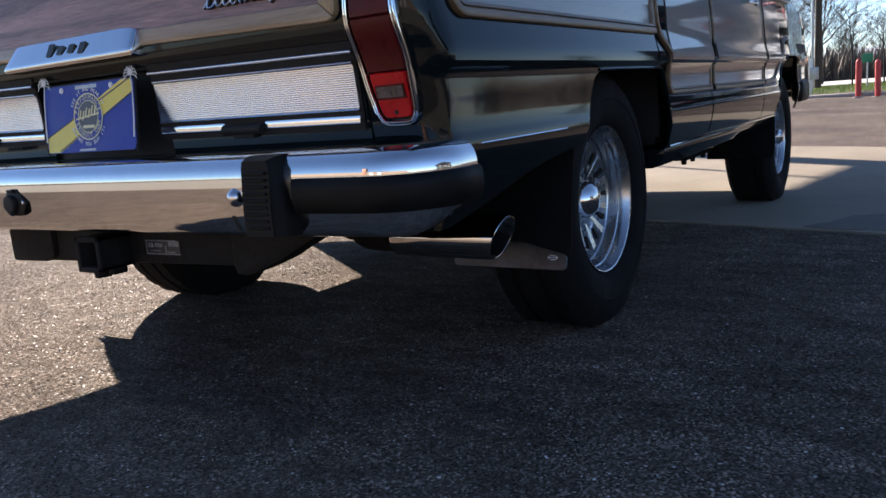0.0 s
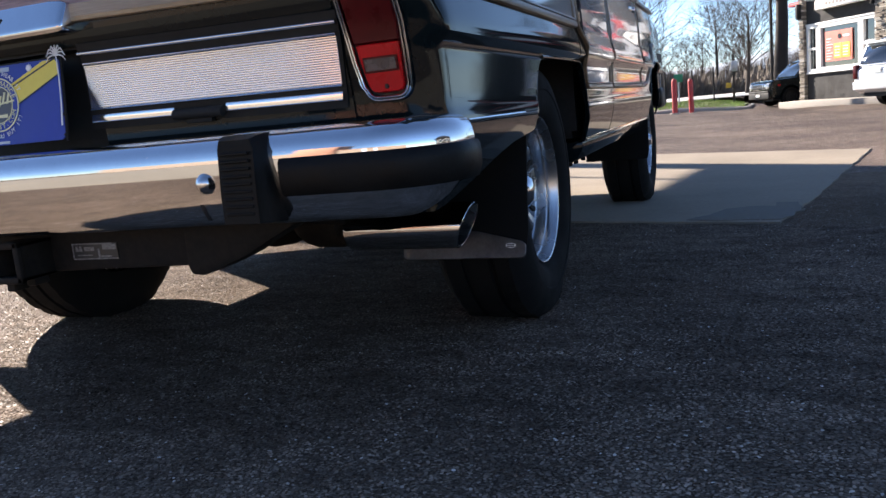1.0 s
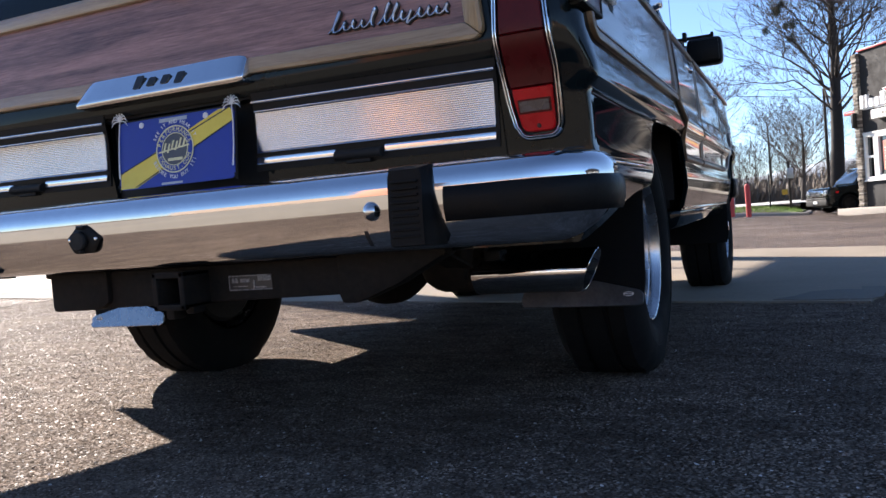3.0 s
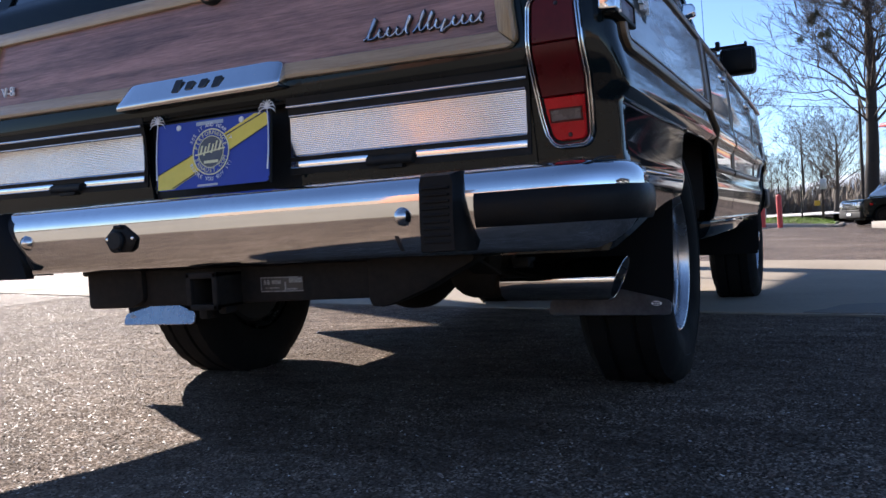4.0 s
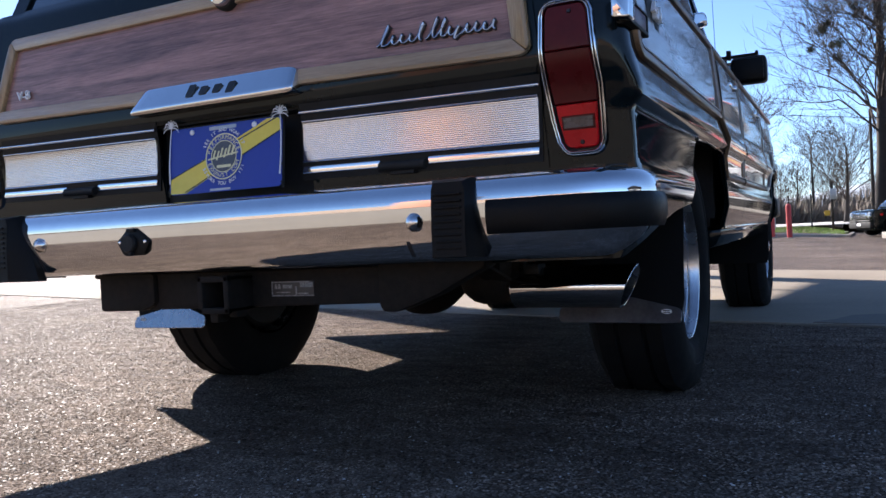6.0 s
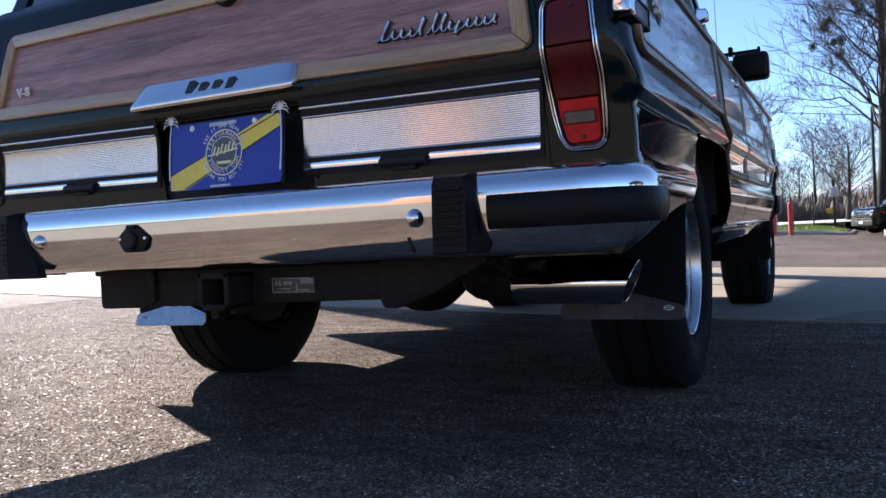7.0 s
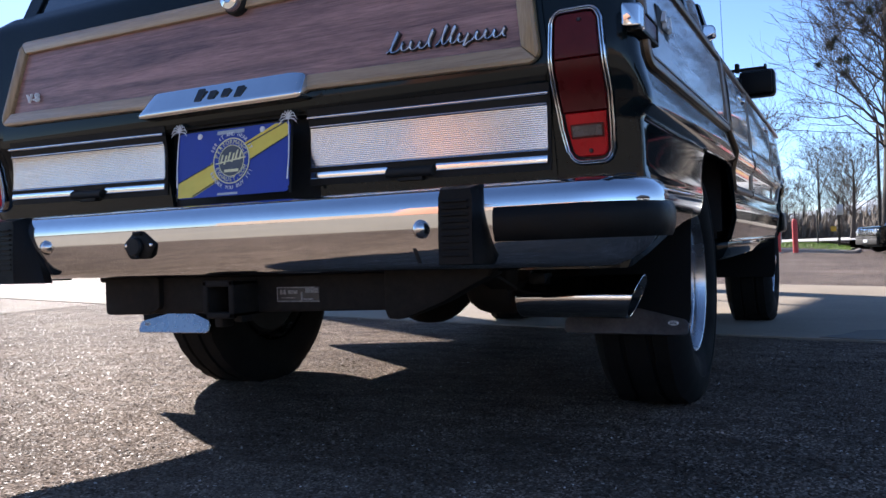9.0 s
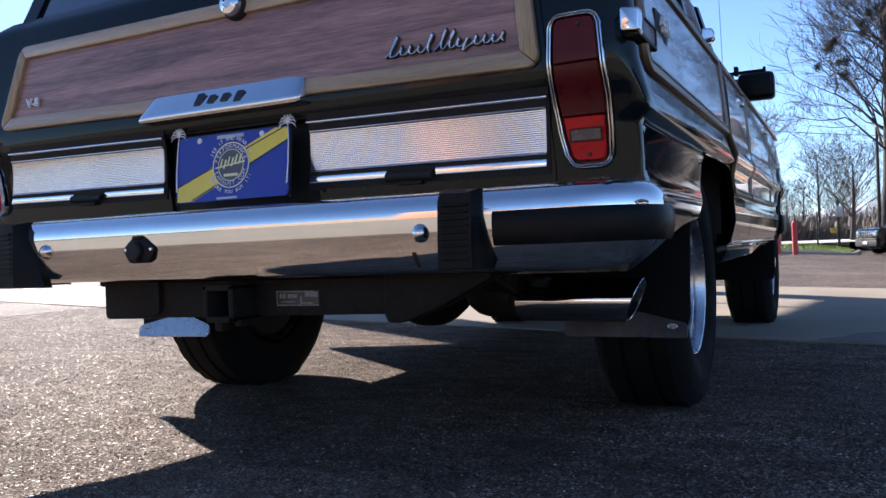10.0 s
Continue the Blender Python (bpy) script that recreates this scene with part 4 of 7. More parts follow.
# side marker lamps wrapping the rear corner
for sg in (1, -1):
    f = (lambda q: q) if sg > 0 else mirrored
    marker = part("side_marker", f(box(0.930, 0.018, 0.872, 0.957, 0.165, 0.905, 0.004)), LENS_DARK, car, "side marker with chrome end and dark red lens")
    part("marker_cap", f(prism(chamfer([(0.933, 0.866), (0.966, 0.862), (0.968, 0.903), (0.933, 0.908)], 0.005), "y", -0.024, 0.018, 0.003)), CHROME, marker, "chrome end cap")
    part("marker_rail", f(box(0.930, 0.018, 0.863, 0.960, 0.170, 0.872, 0.003)), DULL_BLACK, marker, "black lower rail")
    part("marker_rail", f(box(0.930, 0.018, 0.904, 0.959, 0.170, 0.909, 0.002)), DULL_BLACK, marker, "black upper rail")
    part("marker_end", f(box(0.930, 0.164, 0.863, 0.959, 0.174, 0.909, 0.003)), DULL_BLACK, marker)
part("drive_badge", moved(lettering("4x4", 0.054, 0.006), Matrix.Translation((side_x(0.945) + 0.008, 0.310, 0.944)) @ Matrix.Rotation(radians(-4), 4, "Y") @ FACE_RIGHT), WHITE, car, "white raised drive badge")
part("badge_plinth", moved(joined(box(-0.068, -0.024, -0.012, 0.062, 0.028, 0.002, 0.004), box(0.0, -0.036, -0.012, 0.05, -0.018, 0.003, 0.003)), Matrix.Translation((side_x(0.945) + 0.003, 0.300, 0.942)) @ FACE_RIGHT), DULL_BLACK, car, "black badge plinth")

# wood panels and light rails along the sides, in the shade-darkened wood copies
def side_sheet_flat(y0, y1, z0, z1, push):
    ys, zs = span(y0, y1, 0.1), span(z0, z1, 0.02)
    bm = grid([[(side_x(z) + push, y, z) for z in zs] for y in ys])
    return thick(bm, 0.002, (-1, 0, 0))


def side_rail(pts, width, proud=0.012):
    """A rounded rail on the side's skin through points (y, z)."""
    rows = []
    n = len(pts)
    for i, (y, z) in enumerate(pts):
        a, b = Vector(pts[max(0, i - 1)]), Vector(pts[min(n - 1, i + 1)])
        d = (b - a).normalized()
        nx = Vector((-d.y, d.x))
        sec = []
        for u, h in ((-1.0, -0.004), (-1.0, 0.35), (-0.85, 0.8), (-0.5, 1.0), (0.2, 0.9), (0.35, 0.55), (0.5, 0.9), (0.85, 0.8), (1.0, 0.35), (1.0, -0.004)):
            q = Vector((y, z)) + nx * u * width / 2
            sec.append((side_x(q.y) + proud * h, q.x, q.y))
        rows.append(sec)
    return grid(rows, False)


def swung(bm):
    return moved(mirrored(bm), SWING)


for f, g, door in (((lambda b: b), (lambda b: b), car), (mirrored, swung, open_door)):
    part("side_wood", f(side_sheet_flat(0.12, 1.258, 0.840, 1.035, 0.003)), ROSEWOOD_SHADE, car, "glossy dark wood-grain side panel")
    part("side_wood", f(side_sheet_flat(1.40, 1.922, 0.645, 1.035, 0.003)), ROSEWOOD_SHADE, car, "glossy dark wood-grain door panel")
    part("side_wood", g(side_sheet_flat(1.990, 2.905, 0.645, 1.035, 0.003)), ROSEWOOD_SHADE, door, "glossy dark wood-grain door panel")
    part("side_wood", f(side_sheet_flat(2.972, 3.34, 0.645, 1.030, 0.003)), ROSEWOOD_SHADE, car, "glossy dark wood-grain fender panel")
    lowq = rounded(0.135, 0.865, 0.035, 180, 270, 5)
    part("wood_rail", f(side_rail([(0.100, 1.00)] + lowq + [(y, 0.830) for y in span(0.2, 1.258, 0.1)], 0.030)), OAK_SHADE, car, "light oak side rail")
    part("wood_rail", f(side_rail([(0.100, 0.99)] + rounded(0.135, 1.018, 0.035, 180, 90, 5) + [(y, 1.053) for y in span(0.2, 1.258, 0.1)], 0.026)), OAK_SHADE, car, "light oak side rail")
    part("wood_rail", f(side_rail([(1.246, 0.840), (1.246, 1.045)], 0.024)), OAK_SHADE, car, "light oak side rail")
    part("wood_rail", f(side_rail([(1.288, 1.045), (1.288, 0.86), (1.300, 0.82), (1.335, 0.795), (1.375, 0.765), (1.395, 0.70), (1.402, 0.665), (1.425, 0.645)] + [(y, 0.643) for y in span(1.47, 1.935, 0.08)], 0.024)), OAK_SHADE, car, "light oak side rail")
    part("wood_rail", g(side_rail([(y, 0.643) for y in span(1.976, 2.918, 0.08)], 0.024)), OAK_SHADE, door, "light oak side rail")
    part("wood_rail", f(side_rail([(2.946, 0.643), (3.08, 0.643), (3.20, 0.655), (3.29, 0.70), (3.36, 0.78), (3.42, 0.84), (3.55, 0.86)], 0.022)), OAK_SHADE, car, "light oak side rail")
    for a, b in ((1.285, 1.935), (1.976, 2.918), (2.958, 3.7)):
        part("wood_rail", (g if a == 1.976 else f)(side_rail([(y, 1.053) for y in span(a, b, 0.1)], 0.024)), OAK_SHADE, door if a == 1.976 else car, "light oak side rail")
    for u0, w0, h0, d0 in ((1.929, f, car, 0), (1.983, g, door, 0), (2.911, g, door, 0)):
        part("wood_rail", w0(side_rail([(u0, 0.655), (u0, 0.85), (u0, 1.042)], 0.014, 0.008)), OAK_SHADE, h0, "light oak side rail")
    part("sill_strip", f(tube([(side_x(0.468) + 0.002, y, 0.466) for y in span(1.46, 3.30, 0.3)], 0.005, 8)), CHROME, car, "bright sill strip")
    part("sill", f(prism([(0.920, 0.461), (0.918, 0.440), (0.900, 0.408), (0.880, 0.398), (0.800, 0.396), (0.800, 0.461)], "y", 1.43, 3.32, 0.004)), PAINT, car, "black sill below the doors")
    part("quarter_strip", f(tube([(side_x(0.584) + 0.001, y, 0.584) for y in span(0.16, 0.575, 0.1)], 0.003, 8)), CHROME, car, "bright quarter strip")
    for y in (1.80, 2.78):
        part("door_handle", (g if y > 2 else f)(joined(box(0.925, y - 0.09, 0.985, 0.943, y + 0.02, 1.003, 0.005), lathe([(0.0, 0.949), (0.012, 0.947), (0.015, 0.93)], "x", (0, y + 0.045, 0.995), 14))), CHROME, door if y > 2 else car, "chrome door handle")

# glasshouse and roof
def cabin_x(z):
    return lerp([(1.10, 0.80), (1.13, 0.775), (1.55, 0.700), (1.60, 0.672), (1.64, 0.62)], z)


def cabin_back(z):
    return lerp([(1.10, 0.045), (1.55, 0.22), (1.60, 0.23), (1.65, 0.30)], z)


def cabin_front(z):
    return lerp([(1.10, 3.02), (1.55, 2.56), (1.60, 2.50), (1.66, 2.35)], z)


part("shoulder", joined(box(-0.85, 0.06, 1.110, 0.85, 3.03, 1.138, 0.004), box(-0.86, 0.10, 1.02, 0.86, 3.0, 1.112)), PAINT, car)


def pillar(y0, y1, sg, lean=False):
    """An upright of the cabin between two heights."""
    rows = []
    for z in (1.13, 1.3, 1.57):
        a = y0 + (cabin_back(z) if lean == "back" else (cabin_front(z) if lean == "front" else 0))
        b = y1 + (cabin_back(z) if lean == "back" else (cabin_front(z) if lean == "front" else 0))
        x = cabin_x(z) + (0.022 if lean == "back" else 0)
        rows.append([(sg * (x - 0.05), a, z), (sg * (x - 0.05), b, z), (sg * (x + 0.004), b, z), (sg * (x + 0.010), (a + b) / 2, z), (sg * (x + 0.004), a, z)])
    return grid(rows, True, True)


for sg in (1, -1):
    for y0, y1, lean in ((-0.005, 0.13, "back"), (1.22, 1.31, False), (1.92, 1.99, False), (-0.07, 0.0, "front")):
        part("cabin_pillar", pillar(y0, y1, sg, lean), PAINT, car)
    for a, b in ((0.30, 1.22), (1.31, 1.92), (1.99, 2.60)):
        part("side_window", thick(grid([[(sg * (cabin_x(z) - 0.006), (y if y > 0.31 else cabin_back(z) + 0.125) if y < 2.59 else cabin_front(z) - 0.068, z) for y in (a, b)] for z in (1.136, 1.56)]), 0.004, (-sg, 0, 0)), GLASS_DARK, car, "dark side window glass")
        part("window_trim", tube([(sg * (cabin_x(1.14) + 0.010), a, 1.143), (sg * (cabin_x(1.14) + 0.010), b, 1.143)], 0.008, 8), CHROME, car)
    part("roof_rail", tube([(sg * 0.56, y, 1.74 if 0.45 < y < 2.15 else 1.665) for y in (0.40, 0.46, 0.6, 1.3, 2.0, 2.14, 2.2)], 0.012, 8), CHROME, car, "chrome roof rail")
part("rear_window", thick(grid([[(x, cabin_back(z) + 0.004, z) for x in (-0.745 + (z - 1.1) * 0.15, 0, 0.745 - (z - 1.1) * 0.15)] for z in (1.135, 1.56)]), 0.004), GLASS_DARK, car, "dark rear window glass")
part("windscreen", thick(grid([[(x, cabin_front(z) - 0.03, z) for x in (-0.72 + (z - 1.1) * 0.15, 0, 0.72 - (z - 1.1) * 0.15)] for z in (1.11, 1.57)]), 0.004), GLASS_DARK, car, "windscreen glass")
roof_rows = []
for z, g in ((1.548, 0.012), (1.575, 0.016), (1.60, 0.010), (1.63, 0.0), (1.655, 0.0), (1.668, -0.10), (1.675, -0.25)):
    x, a, b = min(cabin_x(z), cabin_x(1.63)) + g, cabin_back(min(z, 1.65)) - g - 0.02 - (g * 2 if g < 0 else 0), cabin_front(min(z, 1.66)) + g + (g if g < 0 else 0)
    r = 0.12
    roof_rows.append([(x - r + r * math.cos(t), b - r + r * math.sin(t), z) for t in [math.pi / 2 * i / 4 for i in range(5)]] + [(-(x - r) - r * math.sin(t), b - r + r * math.cos(t), z) for t in [math.pi / 2 * i / 4 for i in range(5)]]
                     + [(-(x - r) - r * math.cos(t), a + r - r * math.sin(t), z) for t in [math.pi / 2 * i / 4 for i in range(5)]] + [((x - r) + r * math.sin(t), a + r - r * math.cos(t), z) for t in [math.pi / 2 * i / 4 for i in range(5)]])
part("roof", grid(roof_rows, True, True), PAINT, car)
# bonnet, nose and inner block that keeps daylight out
part("bonnet", grid([[(x * w, y, z - 0.03 * abs(x) ** 3) for x in (-1, -0.7, -0.35, 0, 0.35, 0.7, 1)] for y, z, w in ((3.0, 1.10, 0.86), (3.4, 1.11, 0.86), (4.0, 1.095, 0.86), (4.4, 1.06, 0.86), (4.54, 1.0, 0.86))]), PAINT, car)
part("nose", box(-0.89, 4.50, 0.56, 0.89, 4.57, 1.0, 0.02), PAINT, car)
part("front_bumper", joined(box(-0.89, 4.60, 0.50, 0.89, 4.70, 0.62, 0.03, 4), box(0.83, 4.42, 0.50, 0.90, 4.66, 0.62, 0.03, 4), box(-0.90, 4.42, 0.50, -0.83, 4.66, 0.62, 0.03, 4)), CHROME, car, "chrome front bumper")
part("bumper_end", joined(box(0.84, 4.36, 0.49, 0.912, 4.66, 0.63, 0.03, 3)), RUBBER, car)
for bm in (box(-0.64, 0.10, 0.50, 0.64, 4.4, 0.56, 0.01), box(-0.88, 1.46, 0.475, 0.88, 3.28, 0.52), box(-0.92, 0.10, 0.74, 0.92, 1.5, 0.78), box(-0.92, 3.28, 0.79, 0.92, 4.4, 0.84), box(-0.66, 0.1, 0.5, -0.62, 4.4, 1.0), box(0.62, 0.1, 0.5, 0.66, 4.4, 1.0), box(-0.86, 0.10, 0.56, 0.86, 0.72, 0.59), box(-0.9, 1.44, 0.5, 0.9, 1.47, 1.0), box(-0.9, 3.27, 0.5, 0.9, 3.30, 1.0)):
    part("floor_panel", bm, DULL_BLACK, car)

# chrome bracket on the middle pillar
part("pillar_bracket", joined(box(0.735, 1.925, 1.275, 0.80, 1.965, 1.315, 0.008), prism(chamfer([(0.775, 1.265), (0.835, 1.285), (0.832, 1.325), (0.79, 1.33)], 0.008), "y", 1.915, 1.985, 0.006)), CHROME, car, "small chrome bracket")

# door mirror
mirror = part("door_mirror", box(0.845, 2.62, 1.135, 1.005, 2.72, 1.262, 0.022, 3), RUBBER, car, "black door mirror with its face coloured black for shade")
# the glass is plain black rubber: its dark reflection is put into the colour
part("mirror_face", box(0.858, 2.612, 1.148, 0.992, 2.622, 1.249, 0.004), RUBBER, mirror)
part("mirror_arm", joined(tube([(0.80, 2.62, 1.205), (0.845, 2.64, 1.21), (0.88, 2.67, 1.21)], 0.018, 10), lathe([(0.0, -0.02), (0.02, -0.014), (0.024, 0.0), (0.02, 0.014), (0.0, 0.02)], "y", (0.815, 2.58, 1.222), 14)), CHROME, mirror, "chrome mirror arm")
part("mirror_brace", joined(box(0.79, 2.66, 1.268, 0.965, 2.69, 1.280, 0.003), box(0.825, 2.655, 1.262, 0.845, 2.695, 1.305, 0.004), box(0.955, 2.66, 1.262, 0.968, 2.69, 1.290, 0.003)), RUBBER, mirror)
part("aerial", tube([(0.72, 3.12, 1.09), (0.715, 3.14, 1.5), (0.70, 3.17, 2.15)], [0.004, 0.0028, 0.0016], 6), CHROME, car, "thin radio aerial")

# ---- rear bumper ----
def bumper_path(x_end=0.985, y_end=0.086, front=-0.100, r=0.135, n=10):
    """Plan of the outer face, from the middle round the right corner: point and outward way."""
    pts = [((x, front + 0.010 * (x / 0.85) ** 2), (0.0235 * x / 0.85, -1.0)) for x in (0.0, 0.15, 0.3, 0.45, 0.6, 0.72, x_end - r)]
    fy = front + 0.010
    for i in range(1, n + 1):
        a = math.pi / 2 * i / n
        pts.append(((x_end - r + r * math.sin(a), fy + r - r * math.cos(a)), (math.sin(a), -math.cos(a))))
    for y in span(fy + r + 0.012, y_end, 0.01):
        pts.append(((x_end, y), (1.0, 0.0)))
    return pts


def swept(path, section, cap=True):
    rows = [[(p[0] + d[0] * o, p[1] + d[1] * o, z) for o, z in section] for p, d in path]
    return grid(rows, True, cap)


RIGHT = bumper_path()
FULL = [((-p[0], p[1]), (-d[0], d[1])) for p, d in RIGHT[:0:-1]] + RIGHT
# rolled steel section: shallow barrel face, tight upper bend, flat top
SECTION = [(-0.105, 0.600), (-0.055, 0.6005), (-0.035, 0.599), (-0.022, 0.5955), (-0.012, 0.589), (-0.0055, 0.580), (-0.0018, 0.569), (0.0, 0.556), (-0.0004, 0.543), (-0.0022, 0.526), (-0.0055, 0.506), (-0.010, 0.486), (-0.0155, 0.467), (-0.022, 0.452), (-0.031, 0.4425), (-0.045, 0.438),
           (-0.10, 0.436), (-0.10, 0.440), (-0.046, 0.4415), (-0.034, 0.446), (-0.02, 0.47), (-0.012, 0.50), (-0.006, 0.54), (-0.007, 0.57), (-0.016, 0.585), (-0.04, 0.594), (-0.105, 0.596)]
shell = swept(FULL, SECTION)
for v in shell.verts:      # the lower edge rises round the corners
    v.co.z += 0.040 * smooth(-0.05, 0.08, v.co.y) * smooth(0.90, 0.93, abs(v.co.x)) * max(0.0, 0.552 - v.co.z) / 0.116
bumper = part("rear_bumper", shell, CHROME, car, "bright chrome rear bumper", 60)
for sg in (1, -1):
    run = [(p, d) for p, d in RIGHT if p[0] > 0.70]
    run = [((0.702, RIGHT[5][0][1]), RIGHT[5][1])] + run
    sec = [(-0.008, 0.4915), (0.003, 0.4885), (0.0065, 0.495), (0.0105, 0.510), (0.0115, 0.53), (0.0095, 0.545), (0.005, 0.552), (-0.006, 0.549)]
    bm = swept(run, sec)
    part("rub_strip", mirrored(bm) if sg < 0 else bm, RUBBER, bumper, "black rubber rub strip")
    # upright guard with a ribbed face
    gx = 0.637 * sg
    # face, then the skirt that flares to the right on both guards
    flare_top, flare_low, foot = (0.678, 0.692, 0.447) if sg > 0 else (-0.592, -0.530, 0.428)
    pad_rows = []
    for y, g in ((-0.072, 0.0), (-0.094, 0.0), (-0.112, 0.45), (-0.122, 0.88), (-0.128, 1.0)):
        row = []
        for side, z in ((-1, foot), (-1, 0.50), (-1, 0.583), (-0.84, 0.597), (0.84, 0.597), (1, 0.583), (1, 0.50), (1, foot)):
            base = (gx - 0.039) if side < 0 else flare_low + (flare_top - flare_low) * (z - foot) / (0.597 - foot)
            face = gx + side * 0.034
            k = g if side > 0 else max(0.0, (g - 0.6) * 2.0)
            row.append((base + (face - base) * k + (0.004 if abs(side) < 1 and side > 0 else 0.0) * (1 - g) * -1, y + (0.006 if z > 0.58 else 0.0), z - (0.008 * g if z > 0.55 else -0.003 * g)))
        pad_rows.append(row)
    guard = part("bumper_guard", grid(pad_rows, True, True), RUBBER, bumper, "black ribbed rubber bumper guard", 28)
    for i in range(9):
        z = 0.464 + i * 0.0125
        part("rib", box(gx - 0.028, -0.1305, z, gx + 0.027, -0.1255, z + 0.0052, 0.0012, 1), RUBBER, guard)
    bx = 0.548 if sg > 0 else -0.520
    part("bumper_bolt", lathe([(0.0, -0.0185), (0.008, -0.0170), (0.014, -0.0125), (0.018, -0.005), (0.0192, 0.0), (0.0185, 0.004)], "y", (bx, -0.090, 0.519), 24), WORN_CHROME, bumper, "domed chrome bolt")
    sx0 = 0.528 if sg > 0 else -0.535
    slot = [(0.482, -0.0115), (0.474, -0.0137), (0.466, -0.0163), (0.458, -0.0197), (0.452, -0.0222)]
    part("jack_slot", thick(grid([[(sx0 + 0.006 * k / 4 - 0.0042, -0.0970 - o, z), (sx0 + 0.006 * k / 4 + 0.0042, -0.0970 - o, z)] for k, (z, o) in enumerate(slot)]), 0.002), INK, bumper)
# capped trailer socket
socket = part("trailer_socket", prism(chamfer([(-0.245, 0.515), (-0.224, 0.481), (-0.160, 0.481), (-0.138, 0.513), (-0.174, 0.546), (-0.206, 0.546)], 0.010), "y", -0.101, -0.082, 0.003), RUBBER, bumper, "black trailer socket with flip cap")
part("socket_cap", lathe([(0.0, -0.012), (0.019, -0.012), (0.022, -0.008), (0.022, 0.0)], "y", (-0.202, -0.099, 0.510), 28), DULL_BLACK, socket)
part("cap_hinge", tube([(-0.205, -0.104, 0.541), (-0.183, -0.104, 0.541)], 0.004, 8), DULL_BLACK, socket)
part("cap_latch", box(-0.199, -0.111, 0.482, -0.191, -0.097, 0.489, 0.002), DULL_BLACK, socket)
for x in (-0.232, -0.153):
    part("socket_screw", lathe([(0.0, -0.004), (0.004, -0.003), (0.005, 0.0)], "y", (x, -0.1005, 0.513), 10), WORN_CHROME, socket)
# scratches and small dings on the chrome stay as thin grooves
part("scuff_mark", joined(tube([(0.915, -0.046, 0.597), (0.925, -0.043, 0.6005), (0.940, -0.030, 0.601), (0.948, -0.018, 0.600)], 0.0016, 5)), INK, bumper)

# ---- tow hitch under the bumper ----
hitch = thing("tow_hitch", "dirty black steel tow hitch bolted under the bumper", "tow hitch")
part("cross_bar", joined(prism(chamfer([(-0.465, 0.345), (-0.452, 0.338), (0.46, 0.352), (0.46, 0.432), (-0.465, 0.432)], 0.012), "y", 0.035, 0.085, 0.004), prism(chamfer([(-0.450, 0.338), (-0.30, 0.340), (-0.26, 0.355), (-0.26, 0.435), (-0.450, 0.435)], 0.014), "y", 0.02, 0.05, 0.004)), RUSTY, hitch)
tube_wall = []
for a, b, c, d in ((-0.040, 0.343, -0.032, 0.421), (0.032, 0.343, 0.040, 0.421), (-0.040, 0.413, 0.040, 0.421), (-0.040, 0.343, 0.040, 0.351)):
    tube_wall.append(box(a, -0.055, b, c, 0.12, d, 0.002))
part("receiver", joined(*tube_wall, box(-0.045, -0.058, 0.339, -0.031, -0.045, 0.425, 0.003), box(0.031, -0.058, 0.339, 0.045, -0.045, 0.425, 0.003), box(-0.045, -0.058, 0.411, 0.045, -0.045, 0.425, 0.003), box(-0.045, -0.058, 0.339, 0.045, -0.045, 0.353, 0.003)), RUSTY, hitch, "square hitch receiver")
part("receiver_back", box(-0.033, 0.05, 0.35, 0.033, 0.06, 0.414), DULL_BLACK, hitch)
for x, s in ((-0.03, 0.030), (0.028, 0.018)):
    part("safety_loop", joined(box(x - 0.016, -0.02, 0.345 - s, x + 0.008, 0.02, 0.345, 0.004)), RUSTY, hitch)
part("side_bracket", prism(chamfer([(0.386, 0.350), (0.393, 0.333), (0.421, 0.331), (0.457, 0.342), (0.527, 0.368), (0.577, 0.394), (0.640, 0.424), (0.640, 0.448), (0.386, 0.448)], 0.006), "y", 0.031, 0.090, 0.004), RUSTY, hitch)
sticker = part("sticker", box(0.098, 0.0325, 0.370, 0.216, 0.0345, 0.404), INK, hitch, "worn black sticker with silver border")
part("sticker_border", joined(box(0.098, 0.0315, 0.3700, 0.216, 0.0325, 0.3725), box(0.098, 0.0315, 0.4015, 0.205, 0.0325, 0.404), box(0.098, 0.0315, 0.3725, 0.1005, 0.0325, 0.4015), box(0.165, 0.0315, 0.3725, 0.170, 0.0325, 0.392), box(0.178, 0.0315, 0.390, 0.214, 0.0325, 0.4015), box(0.172, 0.0315, 0.374, 0.20, 0.0325, 0.3775)), SILVER_PRINT, sticker, "flaking silver print")
part("sticker_bars", joined(prism([(0.106, 0.387), (0.114, 0.387), (0.114, 0.398), (0.108, 0.398)], "y", 0.0312, 0.0325), prism([(0.116, 0.387), (0.124, 0.387), (0.122, 0.398), (0.117, 0.398)], "y", 0.0312, 0.0325), box(0.130, 0.0312, 0.388, 0.156, 0.0325, 0.396), box(0.110, 0.0312, 0.378, 0.150, 0.0325, 0.380)), SILVER_PRINT, sticker)

